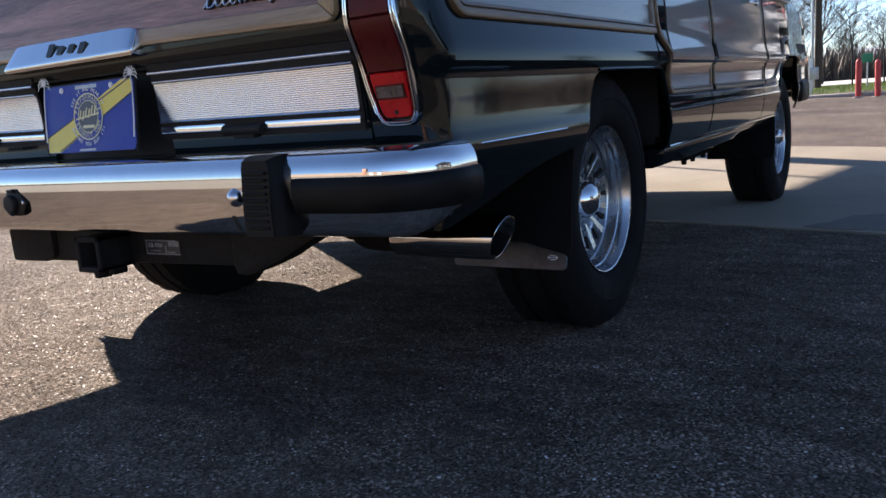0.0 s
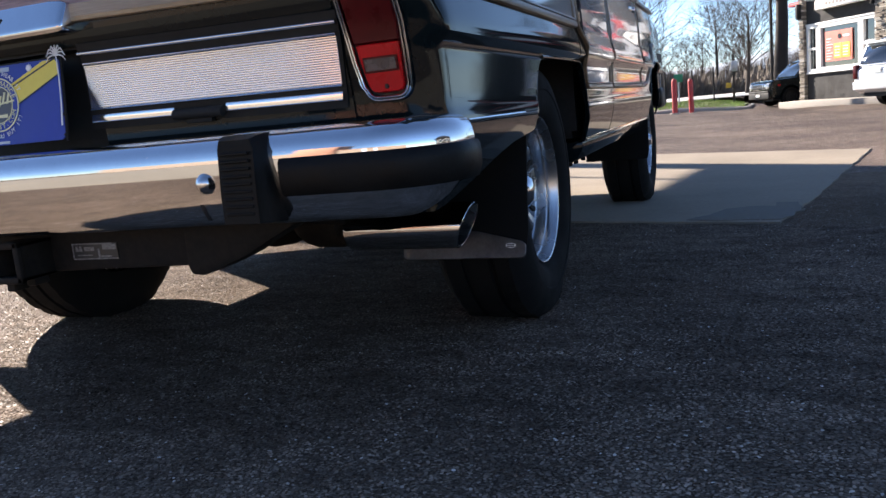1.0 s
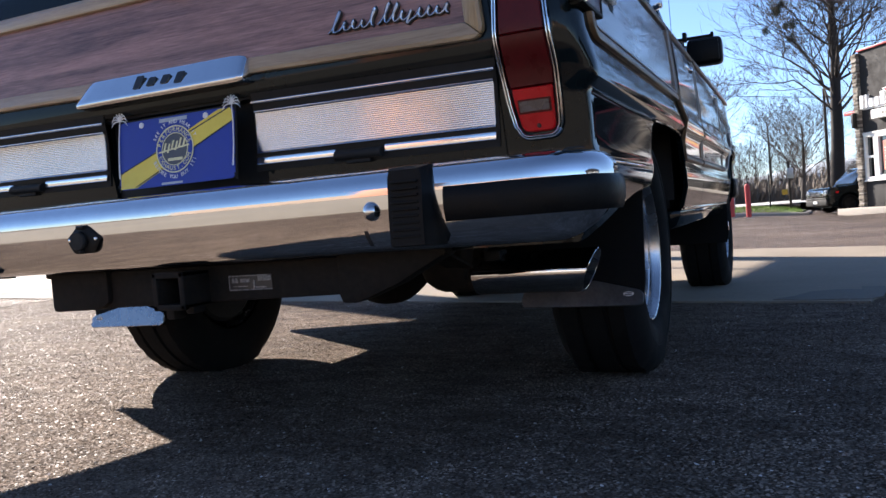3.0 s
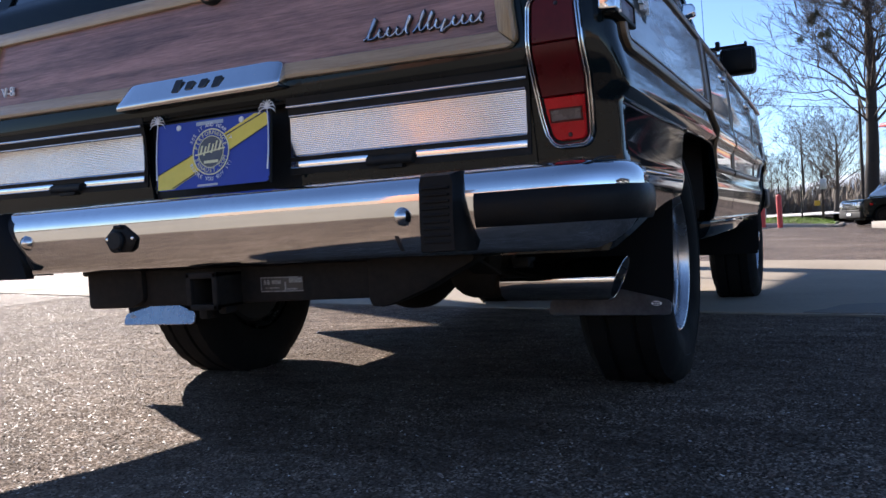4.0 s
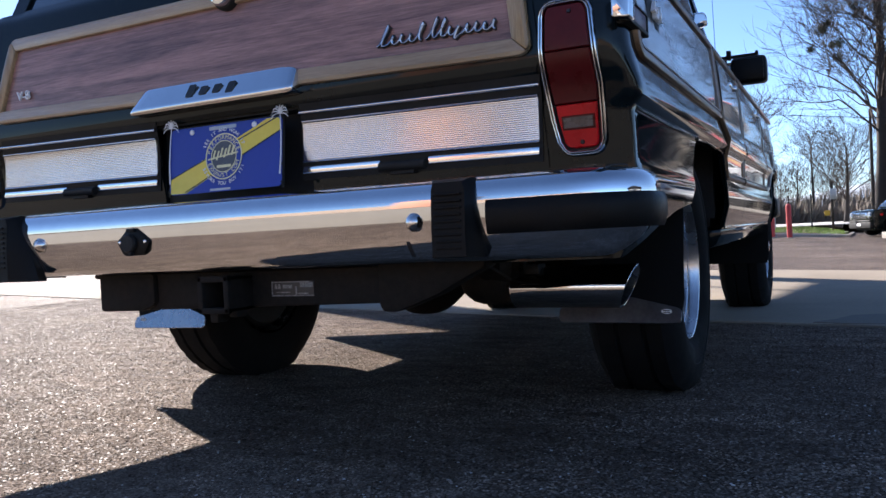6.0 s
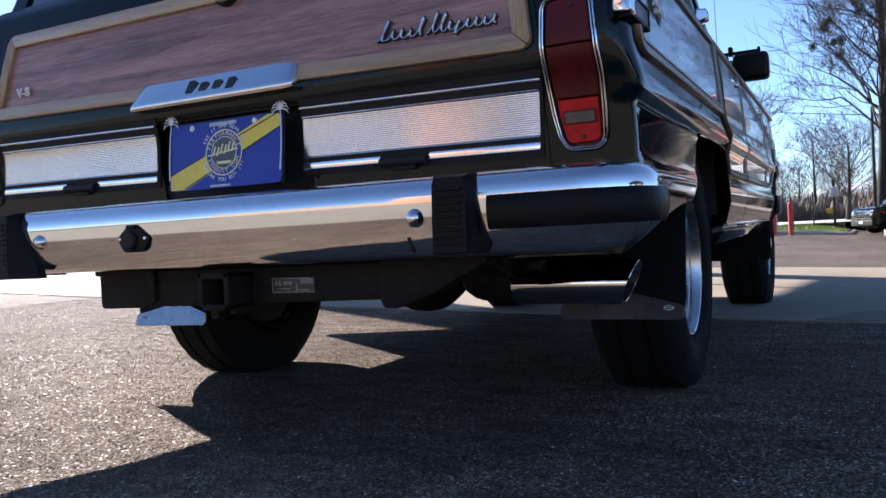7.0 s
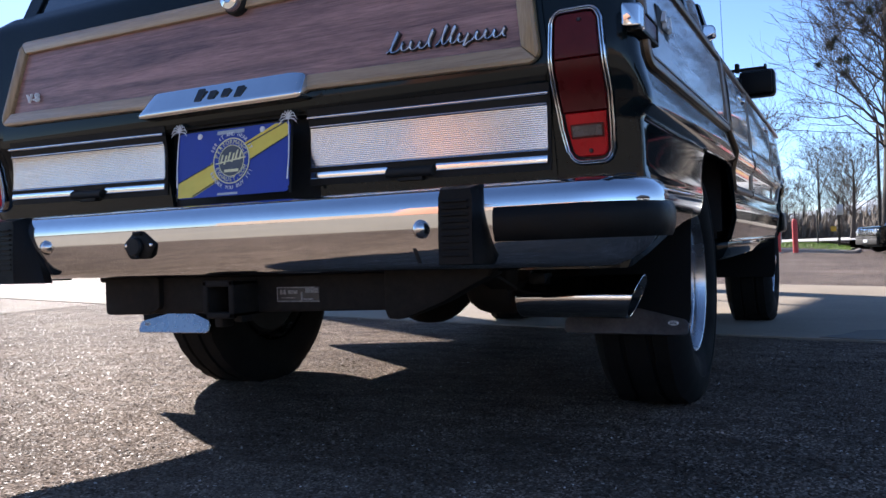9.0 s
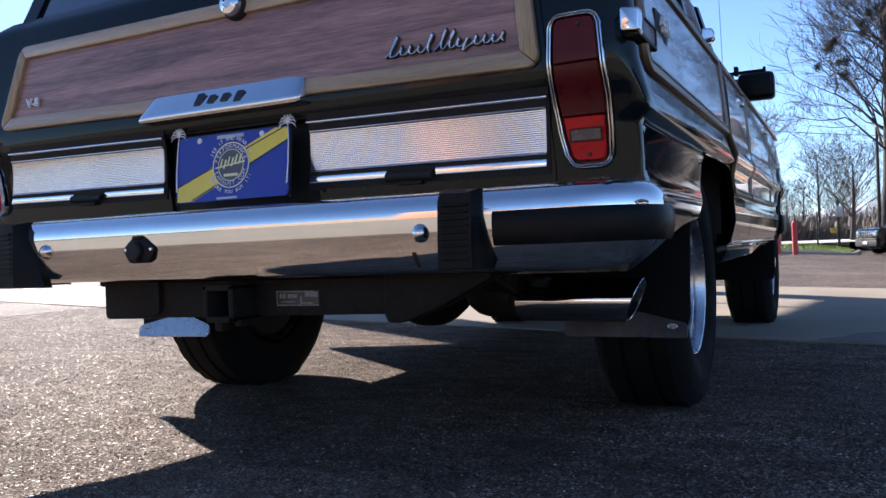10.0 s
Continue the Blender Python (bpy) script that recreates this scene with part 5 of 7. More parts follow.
# ---- wheels ----
def wheel(at, sg):
    """A wheel whose outer face looks along sg * x."""
    x0, x1 = 0.650, 0.884
    tread = lathe([(0.205, x0 + 0.012), (0.228, x0 - 0.004), (0.29, x0 - 0.012), (0.335, x0 + 0.002), (0.354, x0 + 0.018), (0.3655, x0 + 0.030), (WHEEL_R, x0 + 0.075), (0.358, x0 + 0.078), (0.358, x0 + 0.088), (WHEEL_R, x0 + 0.091), (WHEEL_R, x0 + 0.148), (0.358, x0 + 0.151), (0.358, x0 + 0.161), (WHEEL_R, x0 + 0.165),
                             (0.3655, x1 - 0.030), (0.354, x1 - 0.018), (0.335, x1 - 0.002), (0.30, x1 + 0.010), (0.285, x1 + 0.0115), (0.282, x1 + 0.009), (0.25, x1 + 0.008), (0.228, x1 - 0.002), (0.212, x1 - 0.016), (0.205, x1 - 0.03)], "x", (0, 0, 0), 120,
                            lambda q, s, r: r - (0.0035 if (4 <= q <= 6 or 13 <= q <= 15) and (s + (2 if q > 8 else 0)) % 4 == 0 else 0.0))
    # the loaded tyre stands flat on the ground and bulges a little there
    for v in tread.verts:
        if v.co.z < -0.30:
            v.co.x += (0.010 if v.co.x > (x0 + x1) / 2 else -0.010) * smooth(-0.30, -0.345, v.co.z)
        v.co.z = max(v.co.z, -HUB_Z + 0.004)
    t = part("tyre", tread, TYRE, None)
    rim = part("rim", lathe([(0.200, x0 + 0.02), (0.19, x0 + 0.05), (0.178, x0 + 0.09), (0.178, x1 - 0.13), (0.180, x1 - 0.112), (0.183, x1 - 0.106), (0.1838, x1 - 0.092), (0.1850, x1 - 0.080), (0.1885, x1 - 0.076), (0.1895, x1 - 0.066), (0.1905, x1 - 0.054), (0.1925, x1 - 0.046), (0.1965, x1 - 0.043), (0.1975, x1 - 0.034), (0.2015, x1 - 0.024), (0.2060, x1 - 0.012), (0.2095, x1 - 0.010), (0.2115, x1 - 0.014), (0.210, x1 - 0.022)], "x", (0, 0, 0), 64), ALLOY, None, "polished alloy rim")
    disc = part("wheel_centre", lathe([(0.181, x1 - 0.118), (0.170, x1 - 0.112), (0.163, x1 - 0.116), (0.085, x1 - 0.098), (0.070, x1 - 0.094), (0.062, x1 - 0.090), (0.050, x1 - 0.090)], "x", (0, 0, 0), 48), ALLOY, None)
    cap_ = part("hub_cap", lathe([(0.060, x1 - 0.098), (0.059, x1 - 0.082), (0.055, x1 - 0.066), (0.045, x1 - 0.050), (0.028, x1 - 0.038), (0.0, x1 - 0.034)], "x", (0, 0, 0), 32), CHROME, None, "domed chrome hub cap")
    w = new("wheel")
    w.matrix_basis = pose(*at, 0, 0, 0 if sg > 0 else 180)
    w.parent = car
    for o in (t, rim, disc, cap_):
        o.parent = w
    part("brake_drum", lathe([(0.0, x0 + 0.03), (0.165, x0 + 0.03), (0.176, x0 + 0.04), (0.176, x0 + 0.10), (0.0, x0 + 0.10)], "x", (0, 0, 0), 36), DULL_BLACK, w)
    if at[1] > 3:
        part("locking_hub", lathe([(0.046, x1 - 0.10), (0.046, x1 - 0.020), (0.042, x1 - 0.004), (0.030, x1 + 0.006), (0.028, x1 + 0.014), (0.0, x1 + 0.016)], "x", (0, 0, 0), 24), WORN_CHROME, w, "worn locking hub")
    for i in range(12):
        a = 2 * math.pi * i / 12
        slot = moved(prism(chamfer([(0.112, -0.004), (0.149, -0.008), (0.149, 0.008), (0.112, 0.004)], 0.003), "z", -0.006, 0.003), Matrix.Rotation(a, 4, "X") @ Matrix.Translation((x1 - 0.1035, 0, 0)) @ Matrix.Rotation(radians(90), 4, "Y") @ Matrix.Rotation(radians(180), 4, "Z") @ Matrix.Rotation(radians(-13), 4, "Y"))
        part("slot", slot, DULL_BLACK, w)
        rib = moved(prism([(0.080, -0.005), (0.162, -0.012), (0.162, 0.012), (0.080, 0.005)], "z", -0.002, 0.0015, 0.001, 1), Matrix.Rotation(a + math.pi / 12, 4, "X") @ Matrix.Translation((x1 - 0.106, 0, 0)) @ Matrix.Rotation(radians(90), 4, "Y") @ Matrix.Rotation(radians(180), 4, "Z") @ Matrix.Rotation(radians(-13), 4, "Y"))
        part("spoke", rib, ALLOY, w)
    for i in range(20):
        a = 2 * math.pi * (i + 0.5) / 20
        part("rivet", lathe([(0.0, x1 - 0.104), (0.004, x1 - 0.105), (0.0055, x1 - 0.113)], "x", (0, 0.172 * math.cos(a), 0.172 * math.sin(a)), 8), CHROME, w)
    return w


for y in (AXLE_R, AXLE_F):
    for sg in (1, -1):
        wheel((0.0 if sg > 0 else -0.024, y, HUB_Z + lot(0, y) + (0.006 if y > 3 else 0.0)), sg)

# ---- mud flaps ----
REAR_FLAP = [(0.22, 0.610), (0.25, 0.613), (0.36, 0.628), (0.45, 0.648), (0.54, 0.672), (0.62, 0.712), (0.705, 0.778)]


def flap(sg, y_top, y_low, z_top, z_low, plated):
    f = (lambda b: b) if sg > 0 else (lambda b: moved(mirrored(b), Matrix.Translation((-0.035 if plated else 0, 0, 0))))
    n = 8
    rows = []
    for i in range(n + 1):
        t = i / n
        z = z_top + (z_low - z_top) * t
        y = lerp(REAR_FLAP, z) if plated else y_top + (y_low - y_top) * t
        bow = 0.0 if plated else 0.012 * math.sin(math.pi * t)
        inner = (0.62 + (0.02 if z > 0.4 else 0)) if plated else (0.575 if sg > 0 else 0.70)
        rows.append([(inner, y - bow + 0.01, z), (0.78, y - bow, z), (0.905, y - bow, z), ((0.925 if t < 0.95 else 0.915), y - bow + 0.004, z)])
    m = part("mud_flap", f(thick(grid(rows), 0.008)), FLAP, car, "black rubber mud flap")
    if plated:
        d = Vector((0, y_low - y_top, z_low - z_top)).normalized()
        pl = prism(chamfer([(0.602, 0.0), (0.922, -0.003), (0.922, 0.036), (0.80, 0.066), (0.68, 0.066), (0.602, 0.040)], 0.014), "y", -0.014, -0.008, 0.001, 1)
        p = part("weight_plate", f(moved(pl, Matrix.Translation((0, y_low - 0.006, z_low - 0.002)) @ Matrix.Rotation(radians(-18), 4, "X"))), FLAP_STEEL if sg < 0 else DARK_PLATE_STEEL, m, "scuffed steel weight plate")
        oval = [(0.885 + 0.013 * math.cos(2 * math.pi * i / 20), 0.026 + 0.006 * math.sin(2 * math.pi * i / 20)) for i in range(20)]
        part("maker_oval", f(moved(joined(prism(oval, "y", -0.0155, -0.014)), Matrix.Translation((0, y_low - 0.006, z_low)) @ Matrix.Rotation(radians(-18), 4, "X"))), WHITE, p, "small pale oval mark")
        part("oval_bars", f(moved(joined(box(0.876, -0.0165, 0.0268, 0.894, -0.0155, 0.0292), box(0.876, -0.0165, 0.0222, 0.894, -0.0155, 0.0248)), Matrix.Translation((0, y_low - 0.006, z_low)) @ Matrix.Rotation(radians(-18), 4, "X"))), INK, p)


for sg in (1, -1):
    flap(sg, 0.800, 0.612, 0.705, 0.240 if sg > 0 else 0.222, True)
    flap(sg, 3.345, 3.33, 0.62, 0.245 if sg > 0 else 0.315, False)

# ---- exhaust and running gear ----
exhaust = thing("exhaust", "polished steel exhaust pipe with slash-cut tip behind the wheel", "exhaust pipe")
part("resonator", lathe([(0.0, 0.392), (0.040, 0.396), (0.062, 0.408), (0.076, 0.428), (0.083, 0.452), (0.084, 0.480), (0.084, 0.515), (0.080, 0.528), (0.060, 0.540), (0.047, 0.546), (0.047, 0.565)], "x", (0, 0.46, 0.389), 28), RUSTY, exhaust, "sooty round resonator can")
part("pipe", tube([(0.50, 0.455, 0.385), (0.53, 0.445, 0.355), (0.56, 0.44, 0.349)], 0.045, 20), RUSTY, exhaust)
rows = []
for x, r in ((0.545, 0.048), (0.55, 0.051), (0.70, 0.052), (1.0, 0.053), (0.999, 0.047), (0.66, 0.046)):
    row = []
    for s in range(32):
        a = 2 * math.pi * s / 32
        xe = x
        if x > 0.99:
            xe = 0.834 + 0.44 * r * math.sin(a) + 0.02 * r * math.cos(a) + (0.0005 if x < 1.0 else 0)
        row.append((xe, 0.44 + r * math.cos(a), 0.349 + r * math.sin(a)))
    rows.append(row)
part("tip", grid(rows[:5], True), TIP_STEEL, exhaust, "bright slash-cut tip")
part("tip_bore", grid(rows[4:], True), ALLOY, exhaust, "satin inner wall")
lip = [(0.834 + 0.44 * 0.050 * math.sin(2 * math.pi * k / 40) + 0.02 * 0.050 * math.cos(2 * math.pi * k / 40), 0.44 + 0.050 * math.cos(2 * math.pi * k / 40), 0.349 + 0.050 * math.sin(2 * math.pi * k / 40)) for k in range(41)]
part("clamp", box(0.580, 0.398, 0.384, 0.622, 0.455, 0.408, 0.003), DULL_BLACK, exhaust, "black strap on the pipe")
part("tip_lip", tube(lip, 0.0014, 8), TIP_STEEL, exhaust, "rolled bright lip")
part("muffler", lathe([(0.0, -0.26), (0.07, -0.25), (0.085, -0.22), (0.085, 0.22), (0.07, 0.25), (0.0, 0.26)], "x", (0.25, 1.75, 0.42), 24), RUSTY, exhaust)
part("hanger", box(0.55, 0.43, 0.38, 0.575, 0.45, 0.58, 0.003), DULL_BLACK, exhaust)

part("rear_axle", joined(tube([(-0.66, AXLE_R, 0.37), (0.66, AXLE_R, 0.37)], 0.042, 14), lathe([(0.0, -0.15), (0.10, -0.13), (0.148, -0.06), (0.154, 0.0), (0.13, 0.10), (0.05, 0.22), (0.04, 0.5)], "y", (0.0, AXLE_R, 0.375), 28)), RUSTY, car)
part("crossmember", joined(box(0.30, 2.86, 0.285, 0.60, 3.34, 0.41, 0.012), *[lathe([(0.0, 0.262), (0.012, 0.264), (0.014, 0.275), (0.014, 0.286)], "z", (0.57, y, 0), 10) for y in (2.90, 3.06, 3.27)]), RUSTY, car, "sooty crossmember with hanging bolts")
part("front_axle", joined(tube([(-0.66, AXLE_F, 0.37), (0.66, AXLE_F, 0.37)], 0.040, 14), lathe([(0.0, -0.13), (0.10, -0.10), (0.13, 0.0), (0.09, 0.12), (0.0, 0.14)], "y", (-0.15, AXLE_F, 0.37), 18)), RUSTY, car)
for sg in (1, -1):
    leaf = [(sg * 0.52, y, z) for y, z in ((0.16, 0.44), (0.42, 0.36), (0.75, 0.325), (AXLE_R, 0.315), (1.40, 0.335), (1.75, 0.44))]
    part("leaf_spring", joined(*[moved(thick(grid([[(p[0] - 0.032, p[1], p[2] + 0.012 * i), (p[0] + 0.032, p[1], p[2] + 0.012 * i)] for p in leaf[(i if i < 3 else 1):(len(leaf) - (i if i < 2 else 1))]]), 0.008, (0, 0, 1)), Matrix.Identity(4)) for i in range(3)]), RUSTY, car)
    for d in (-0.038, 0.038):
        part("shackle", box(sg * 0.52 + d - 0.004, 0.13, 0.40, sg * 0.52 + d + 0.004, 0.19, 0.53, 0.004), RUSTY, car)
    part("chassis_rail", box(sg * 0.50 - 0.04, 0.08, 0.42, sg * 0.50 + 0.04, 4.5, 0.51, 0.006), RUSTY, car)
    part("shock_absorber", tube([(sg * 0.42, 0.95, 0.33), (sg * 0.36, 0.75, 0.60)], 0.026, 12), DULL_BLACK, car)
# added dark box, no known part: covers sunlit ground that should look shaded
part("pool_screen", box(-0.80, 2.25, 0.26, -0.50, 3.10, 0.48, 0.03, 3), DULL_BLACK, car)
part("fuel_tank", box(-0.42, 0.22, 0.40, 0.05, 0.88, 0.52, 0.03, 3), DULL_BLACK, car)
part("gearbox", joined(tube([(0.05, 1.2, 0.40), (0.0, 2.2, 0.46)], 0.035, 12), box(-0.2, 2.2, 0.36, 0.22, 3.1, 0.52, 0.04), box(0.3, 2.35, 0.385, 0.62, 2.62, 0.47, 0.01), tube([(0.46, 0.9, 0.42), (0.42, 2.4, 0.40), (0.3, 3.0, 0.44)], 0.03, 10)), RUSTY, car)
for i in range(5):
    part("cable_clip", tube([(0.66 + 0.02 * i, 2.1 + 0.08 * i, 0.47), (0.665 + 0.02 * i, 2.12 + 0.08 * i, 0.425)], 0.008, 6), DULL_BLACK, car)


# ---- coffee kiosk across the lot ----
KX, KY, KZ, KTURN = 3.64, 32.44, -0.24, -57
kiosk = thing("coffee_kiosk", "charcoal stucco coffee kiosk with stone pillars and white windows", "building", (KX, KY, KZ), KTURN)
L1, D1, H1, H2 = 3.92, 6.0, 5.72, 4.45
# front wall pierced by the menu window and the two narrow ones beside it
WX0, WX1, WZ0, WZ1 = 0.04, 3.58, 1.00, 2.66
for bm in (box(0.0, 0.0, 0.0, WX0, 0.22, H1), box(WX0, 0.0, 0.0, WX1, 0.22, WZ0), box(WX0, 0.0, WZ1, 1.98, 0.22, H1), box(1.98, 0.0, WZ1, WX1, 0.22, H2), box(WX1, 0.0, 0.0, L1, 0.22, H2), box(1.98, 0.9, H2 - 0.3, L1, 1.1, H1 + 0.1),
           box(1.78, 0.22, H2 - 0.3, 1.98, 1.1, H1), box(L1 - 0.22, 0.22, 0.0, L1, 1.2, H2), box(L1 - 0.22, 1.2, 0.0, L1, 3.4, 1.3), box(L1 - 0.22, 1.2, 2.75, L1, 3.4, H2), box(L1 - 0.22, 3.4, 0.0, L1, D1, H2), box(0.2, D1 - 0.2, 0, L1 - 0.22, D1, H1 - 0.3), box(0.0, 0.22, 0.0, 0.2, D1, H1)):
    part("wall", bm, GREY_WALL, kiosk)
part("roof", joined(box(0.2, 0.22, H2 - 0.35, L1 - 0.22, D1 - 0.2, H2 - 0.2), box(0.2, 0.22, H1 - 0.3, 2.0, D1 - 0.2, H1 - 0.2)), DULL_BLACK, kiosk)
for x0, x1, y0, y1, z in ((-0.05, 2.0, -0.06, 0.3, H1), (2.3, L1 + 0.06, -0.06, 0.3, H2), (L1 - 0.3, L1 + 0.06, 0.3, D1, H2), (2.3, L1, 0.84, 1.16, H1 + 0.1)):
    part("coping", box(x0, y0, z, x1, y1, z + 0.07, 0.01), RED_TRIM, kiosk, "red metal coping")
rnd = random.Random(21)


def ledge_stones(x0, x1, y0, y1, z0, z1):
    """A pillar of rough ledge stones of uneven length and depth."""
    bms = []
    z = z0
    while z < z1 - 0.02:
        h = min(rnd.uniform(0.04, 0.085), z1 - z)
        x = x0
        while x < x1 - 0.01:
            w = min(rnd.uniform(0.12, 0.34), x1 - x)
            if x1 - x - w < 0.06:
                w = x1 - x
            g = rnd.uniform(-0.03, 0.02)
            cut = y0 + (y1 - y0) * rnd.uniform(0.35, 0.65)
            for a, b in ((y0 + g, cut - 0.004), (cut + 0.004, y1 - g)):
                p, q = (rnd.uniform(-0.015, 0.012) if x == x0 else 0.0), (rnd.uniform(-0.015, 0.012) if x + w > x1 - 0.01 else 0.0)
                bms.append(box(x + 0.004 - p, a, z + 0.004, x + w - 0.004 + q, b, z + h - 0.004))
            x += w
        z += h
    return joined(*bms)


part("stone_pillar", ledge_stones(-0.26, 0.02, -0.14, 0.30, 0.0, H1 - 0.05), STONE, kiosk, "ledge stone pillar")
part("stone_pillar", ledge_stones(3.62, 4.17, -0.16, 0.44, 0.0, H2 + 0.08), STONE, kiosk, "ledge stone pillar")
part("stone_pillar", ledge_stones(1.94, 2.32, -0.12, 0.55, H2 - 0.1, H1 + 0.10), STONE, kiosk, "ledge stone pillar")


def white_window(x0, x1, z0, z1, cross, on="y", at=0.0, f=0.10):
    """A white frame with its pane, in the front wall or in the side wall."""
    def b(a0, a1, c0, c1, d0, d1):
        return box(a0, at + d0, c0, a1, at + d1, c1, 0.006, 1) if on == "y" else box(at - d1, a0, c0, at - d0, a1, c1, 0.006, 1)
    w = part("window", joined(b(x0, x0 + f, z0, z1, -0.05, 0.12), b(x1 - f, x1, z0, z1, -0.05, 0.12), b(x0 + f, x1 - f, z0, z0 + f, -0.05, 0.12), b(x0 + f, x1 - f, z1 - f, z1, -0.05, 0.12), *([b(x0 + f, x1 - f, (z0 + z1) / 2 - 0.04, (z0 + z1) / 2 + 0.04, -0.03, 0.10)] if cross else [])), WHITE_TRIM, kiosk, "white window frame")
    part("pane", b(x0 + f, x1 - f, z0 + f, z1 - f, 0.05, 0.06), GLASS_DARK, w)
    return w


white_window(0.05, 0.66, WZ0, WZ1, True)
menu = white_window(0.68, 2.84, WZ0, WZ1, False, f=0.14)
white_window(2.86, 3.58, WZ0, WZ1, True)
part("window_ledge", box(0.03, -0.09, WZ0 - 0.06, 3.60, 0.02, WZ0, 0.01), WHITE_TRIM, kiosk)
part("window_head", box(0.03, -0.07, WZ1, 3.60, 0.02, WZ1 + 0.07, 0.01), WHITE_TRIM, kiosk)
white_window(1.25, 2.1, 1.35, 2.70, False, "x", L1)
white_window(2.1, 3.35, 1.35, 2.70, True, "x", L1)
board = part("menu_board", box(1.00, 0.00, 1.31, 2.37, 0.03, 2.36, 0.004, 1), POSTER_RED, menu, "red menu board with yellow panels")
part("menu_panel", box(1.46, -0.012, 1.40, 1.86, 0.0, 1.92), POSTER_YELLOW, board)
part("menu_panel", box(1.89, -0.012, 1.40, 2.28, 0.0, 1.92), POSTER_YELLOW, board)
part("menu_seal", lathe([(0.0, -0.014), (0.09, -0.014), (0.09, 0.0)], "y", (1.76, 0, 2.15), 18), INK, board)
for i in range(8):
    part("menu_bar", box(1.08, -0.010, 1.38 + 0.10 * i, 1.28 + 0.06 * (i % 3), 0.0, 1.41 + 0.10 * i), WHITE, board)
for i in range(8):
    part("menu_bar", box(1.52 + 0.42 * (i % 2), -0.016, 1.48 + 0.1 * (i // 2), 1.76 + 0.42 * (i % 2), -0.012, 1.51 + 0.1 * (i // 2)), WHITE, board)
part("menu_heading", box(1.92, -0.010, 2.11, 2.24, 0.0, 2.19), WHITE, board)
# sign: plain raised bars and a red star
sign = part("wall_sign", box(0.10, -0.045, 3.56, 3.36, -0.005, 3.60, 0.006, 1), WHITE, kiosk, "white raised sign bars with a red star")
for x, w, h, up in ((0.10, 0.22, 0.62, 0.0), (0.40, 0.10, 0.62, 0.01), (0.58, 0.24, 0.40, 0.02), (0.90, 0.20, 0.40, 0.03), (1.18, 0.24, 0.60, 0.04), (2.42, 0.14, 0.42, 0.06), (2.60, 0.26, 0.42, 0.07), (2.90, 0.20, 0.42, 0.08), (3.14, 0.26, 0.60, 0.09)):
    part("sign_bar", moved(prism(chamfer([(x, 0.0), (x + w * 0.78, 0.0), (x + w * 0.78, h * 0.80), (x, h * 0.80)], 0.035), "y", -0.14, -0.03), Matrix.Translation((0, 0, 3.60 + up * 0.5))), WHITE, sign)


def star(r, inner, y0, y1):
    return moved(prism([((r if i % 2 == 0 else inner) * math.sin(math.pi * i / 5), (r if i % 2 == 0 else inner) * math.cos(math.pi * i / 5)) for i in range(10)], "y", y0, y1), Matrix.Translation((1.96, 0, 3.98)))


part("star_edge", star(0.62, 0.27, -0.20, 0.0), WHITE, sign)
part("star_face", star(0.50, 0.215, -0.22, -0.19), STAR_RED, sign, "red star")
part("light_box", box(0.86, -0.30, 3.16, 3.08, 0.0, 3.48, 0.02), WHITE_TRIM, sign, "white sign box")
for i in range(6):
    part("sign_bar", box(1.42 + 0.18 * i, -0.306, 3.27, 1.53 + 0.18 * i, -0.30, 3.37), KERB, sign)
# small red awnings and a wall lamp
part("awning", joined(box(-1.1, 0.05, 3.50, -0.0, 1.7, 3.61, 0.01), box(-1.1, 0.07, 3.61, -0.0, 1.68, 3.65)), RED_TRIM, kiosk, "red flat awning")
part("awning", joined(box(L1, 0.7, 3.45, L1 + 1.0, 5.5, 3.58, 0.01)), RED_TRIM, kiosk, "red flat awning")
for y in (0.8, 3.0):
    part("awning_rod", tube([(L1 + 0.9, y, 3.55), (L1, y, 4.3)], 0.025, 6), RED_TRIM, kiosk)
part("awning_sign", box(L1 + 0.8, 0.9, 3.58, L1 + 0.9, 3.6, 3.95, 0.01), WHITE_TRIM, kiosk)
part("wall_lamp", box(3.50, -0.26, 3.00, 3.60, -0.04, 3.42, 0.02), DULL_BLACK, kiosk)
part("wall_lamp", box(-0.20, -0.32, 2.95, -0.08, -0.14, 3.5, 0.02), DULL_BLACK, kiosk)
for i in range(3):
    part("vent", box(0.7 + 1.05 * i, -0.006, 0.06, 0.90 + 1.05 * i, 0.01, 0.16), DULL_BLACK, kiosk)
apron = part("kerb", moved(joined(box(-0.35, -1.0, -0.32, L1 + 1.2, 0.0, 0.0, 0.02), box(L1, 0.0, -0.32, L1 + 1.2, D1, 0.0, 0.02)), pose(KX, KY, KZ, 0, 0, KTURN)), KERB)
tagged(apron, "pale concrete kerb and apron round the kiosk", "kerb", kind="structure")


# ---- parked cars ----
def arc_pts(cx, cz, r, a0, a1, n=8):
    return [(cx + r * math.cos(radians(a0 + (a1 - a0) * i / n)), cz + r * math.sin(radians(a0 + (a1 - a0) * i / n))) for i in range(n + 1)]


def narrowed(bm, z0, z1, cut):
    for v in bm.verts:
        if v.co.z > z0:
            v.co.x *= 1 - cut * (v.co.z - z0) / (z1 - z0)
    return bm


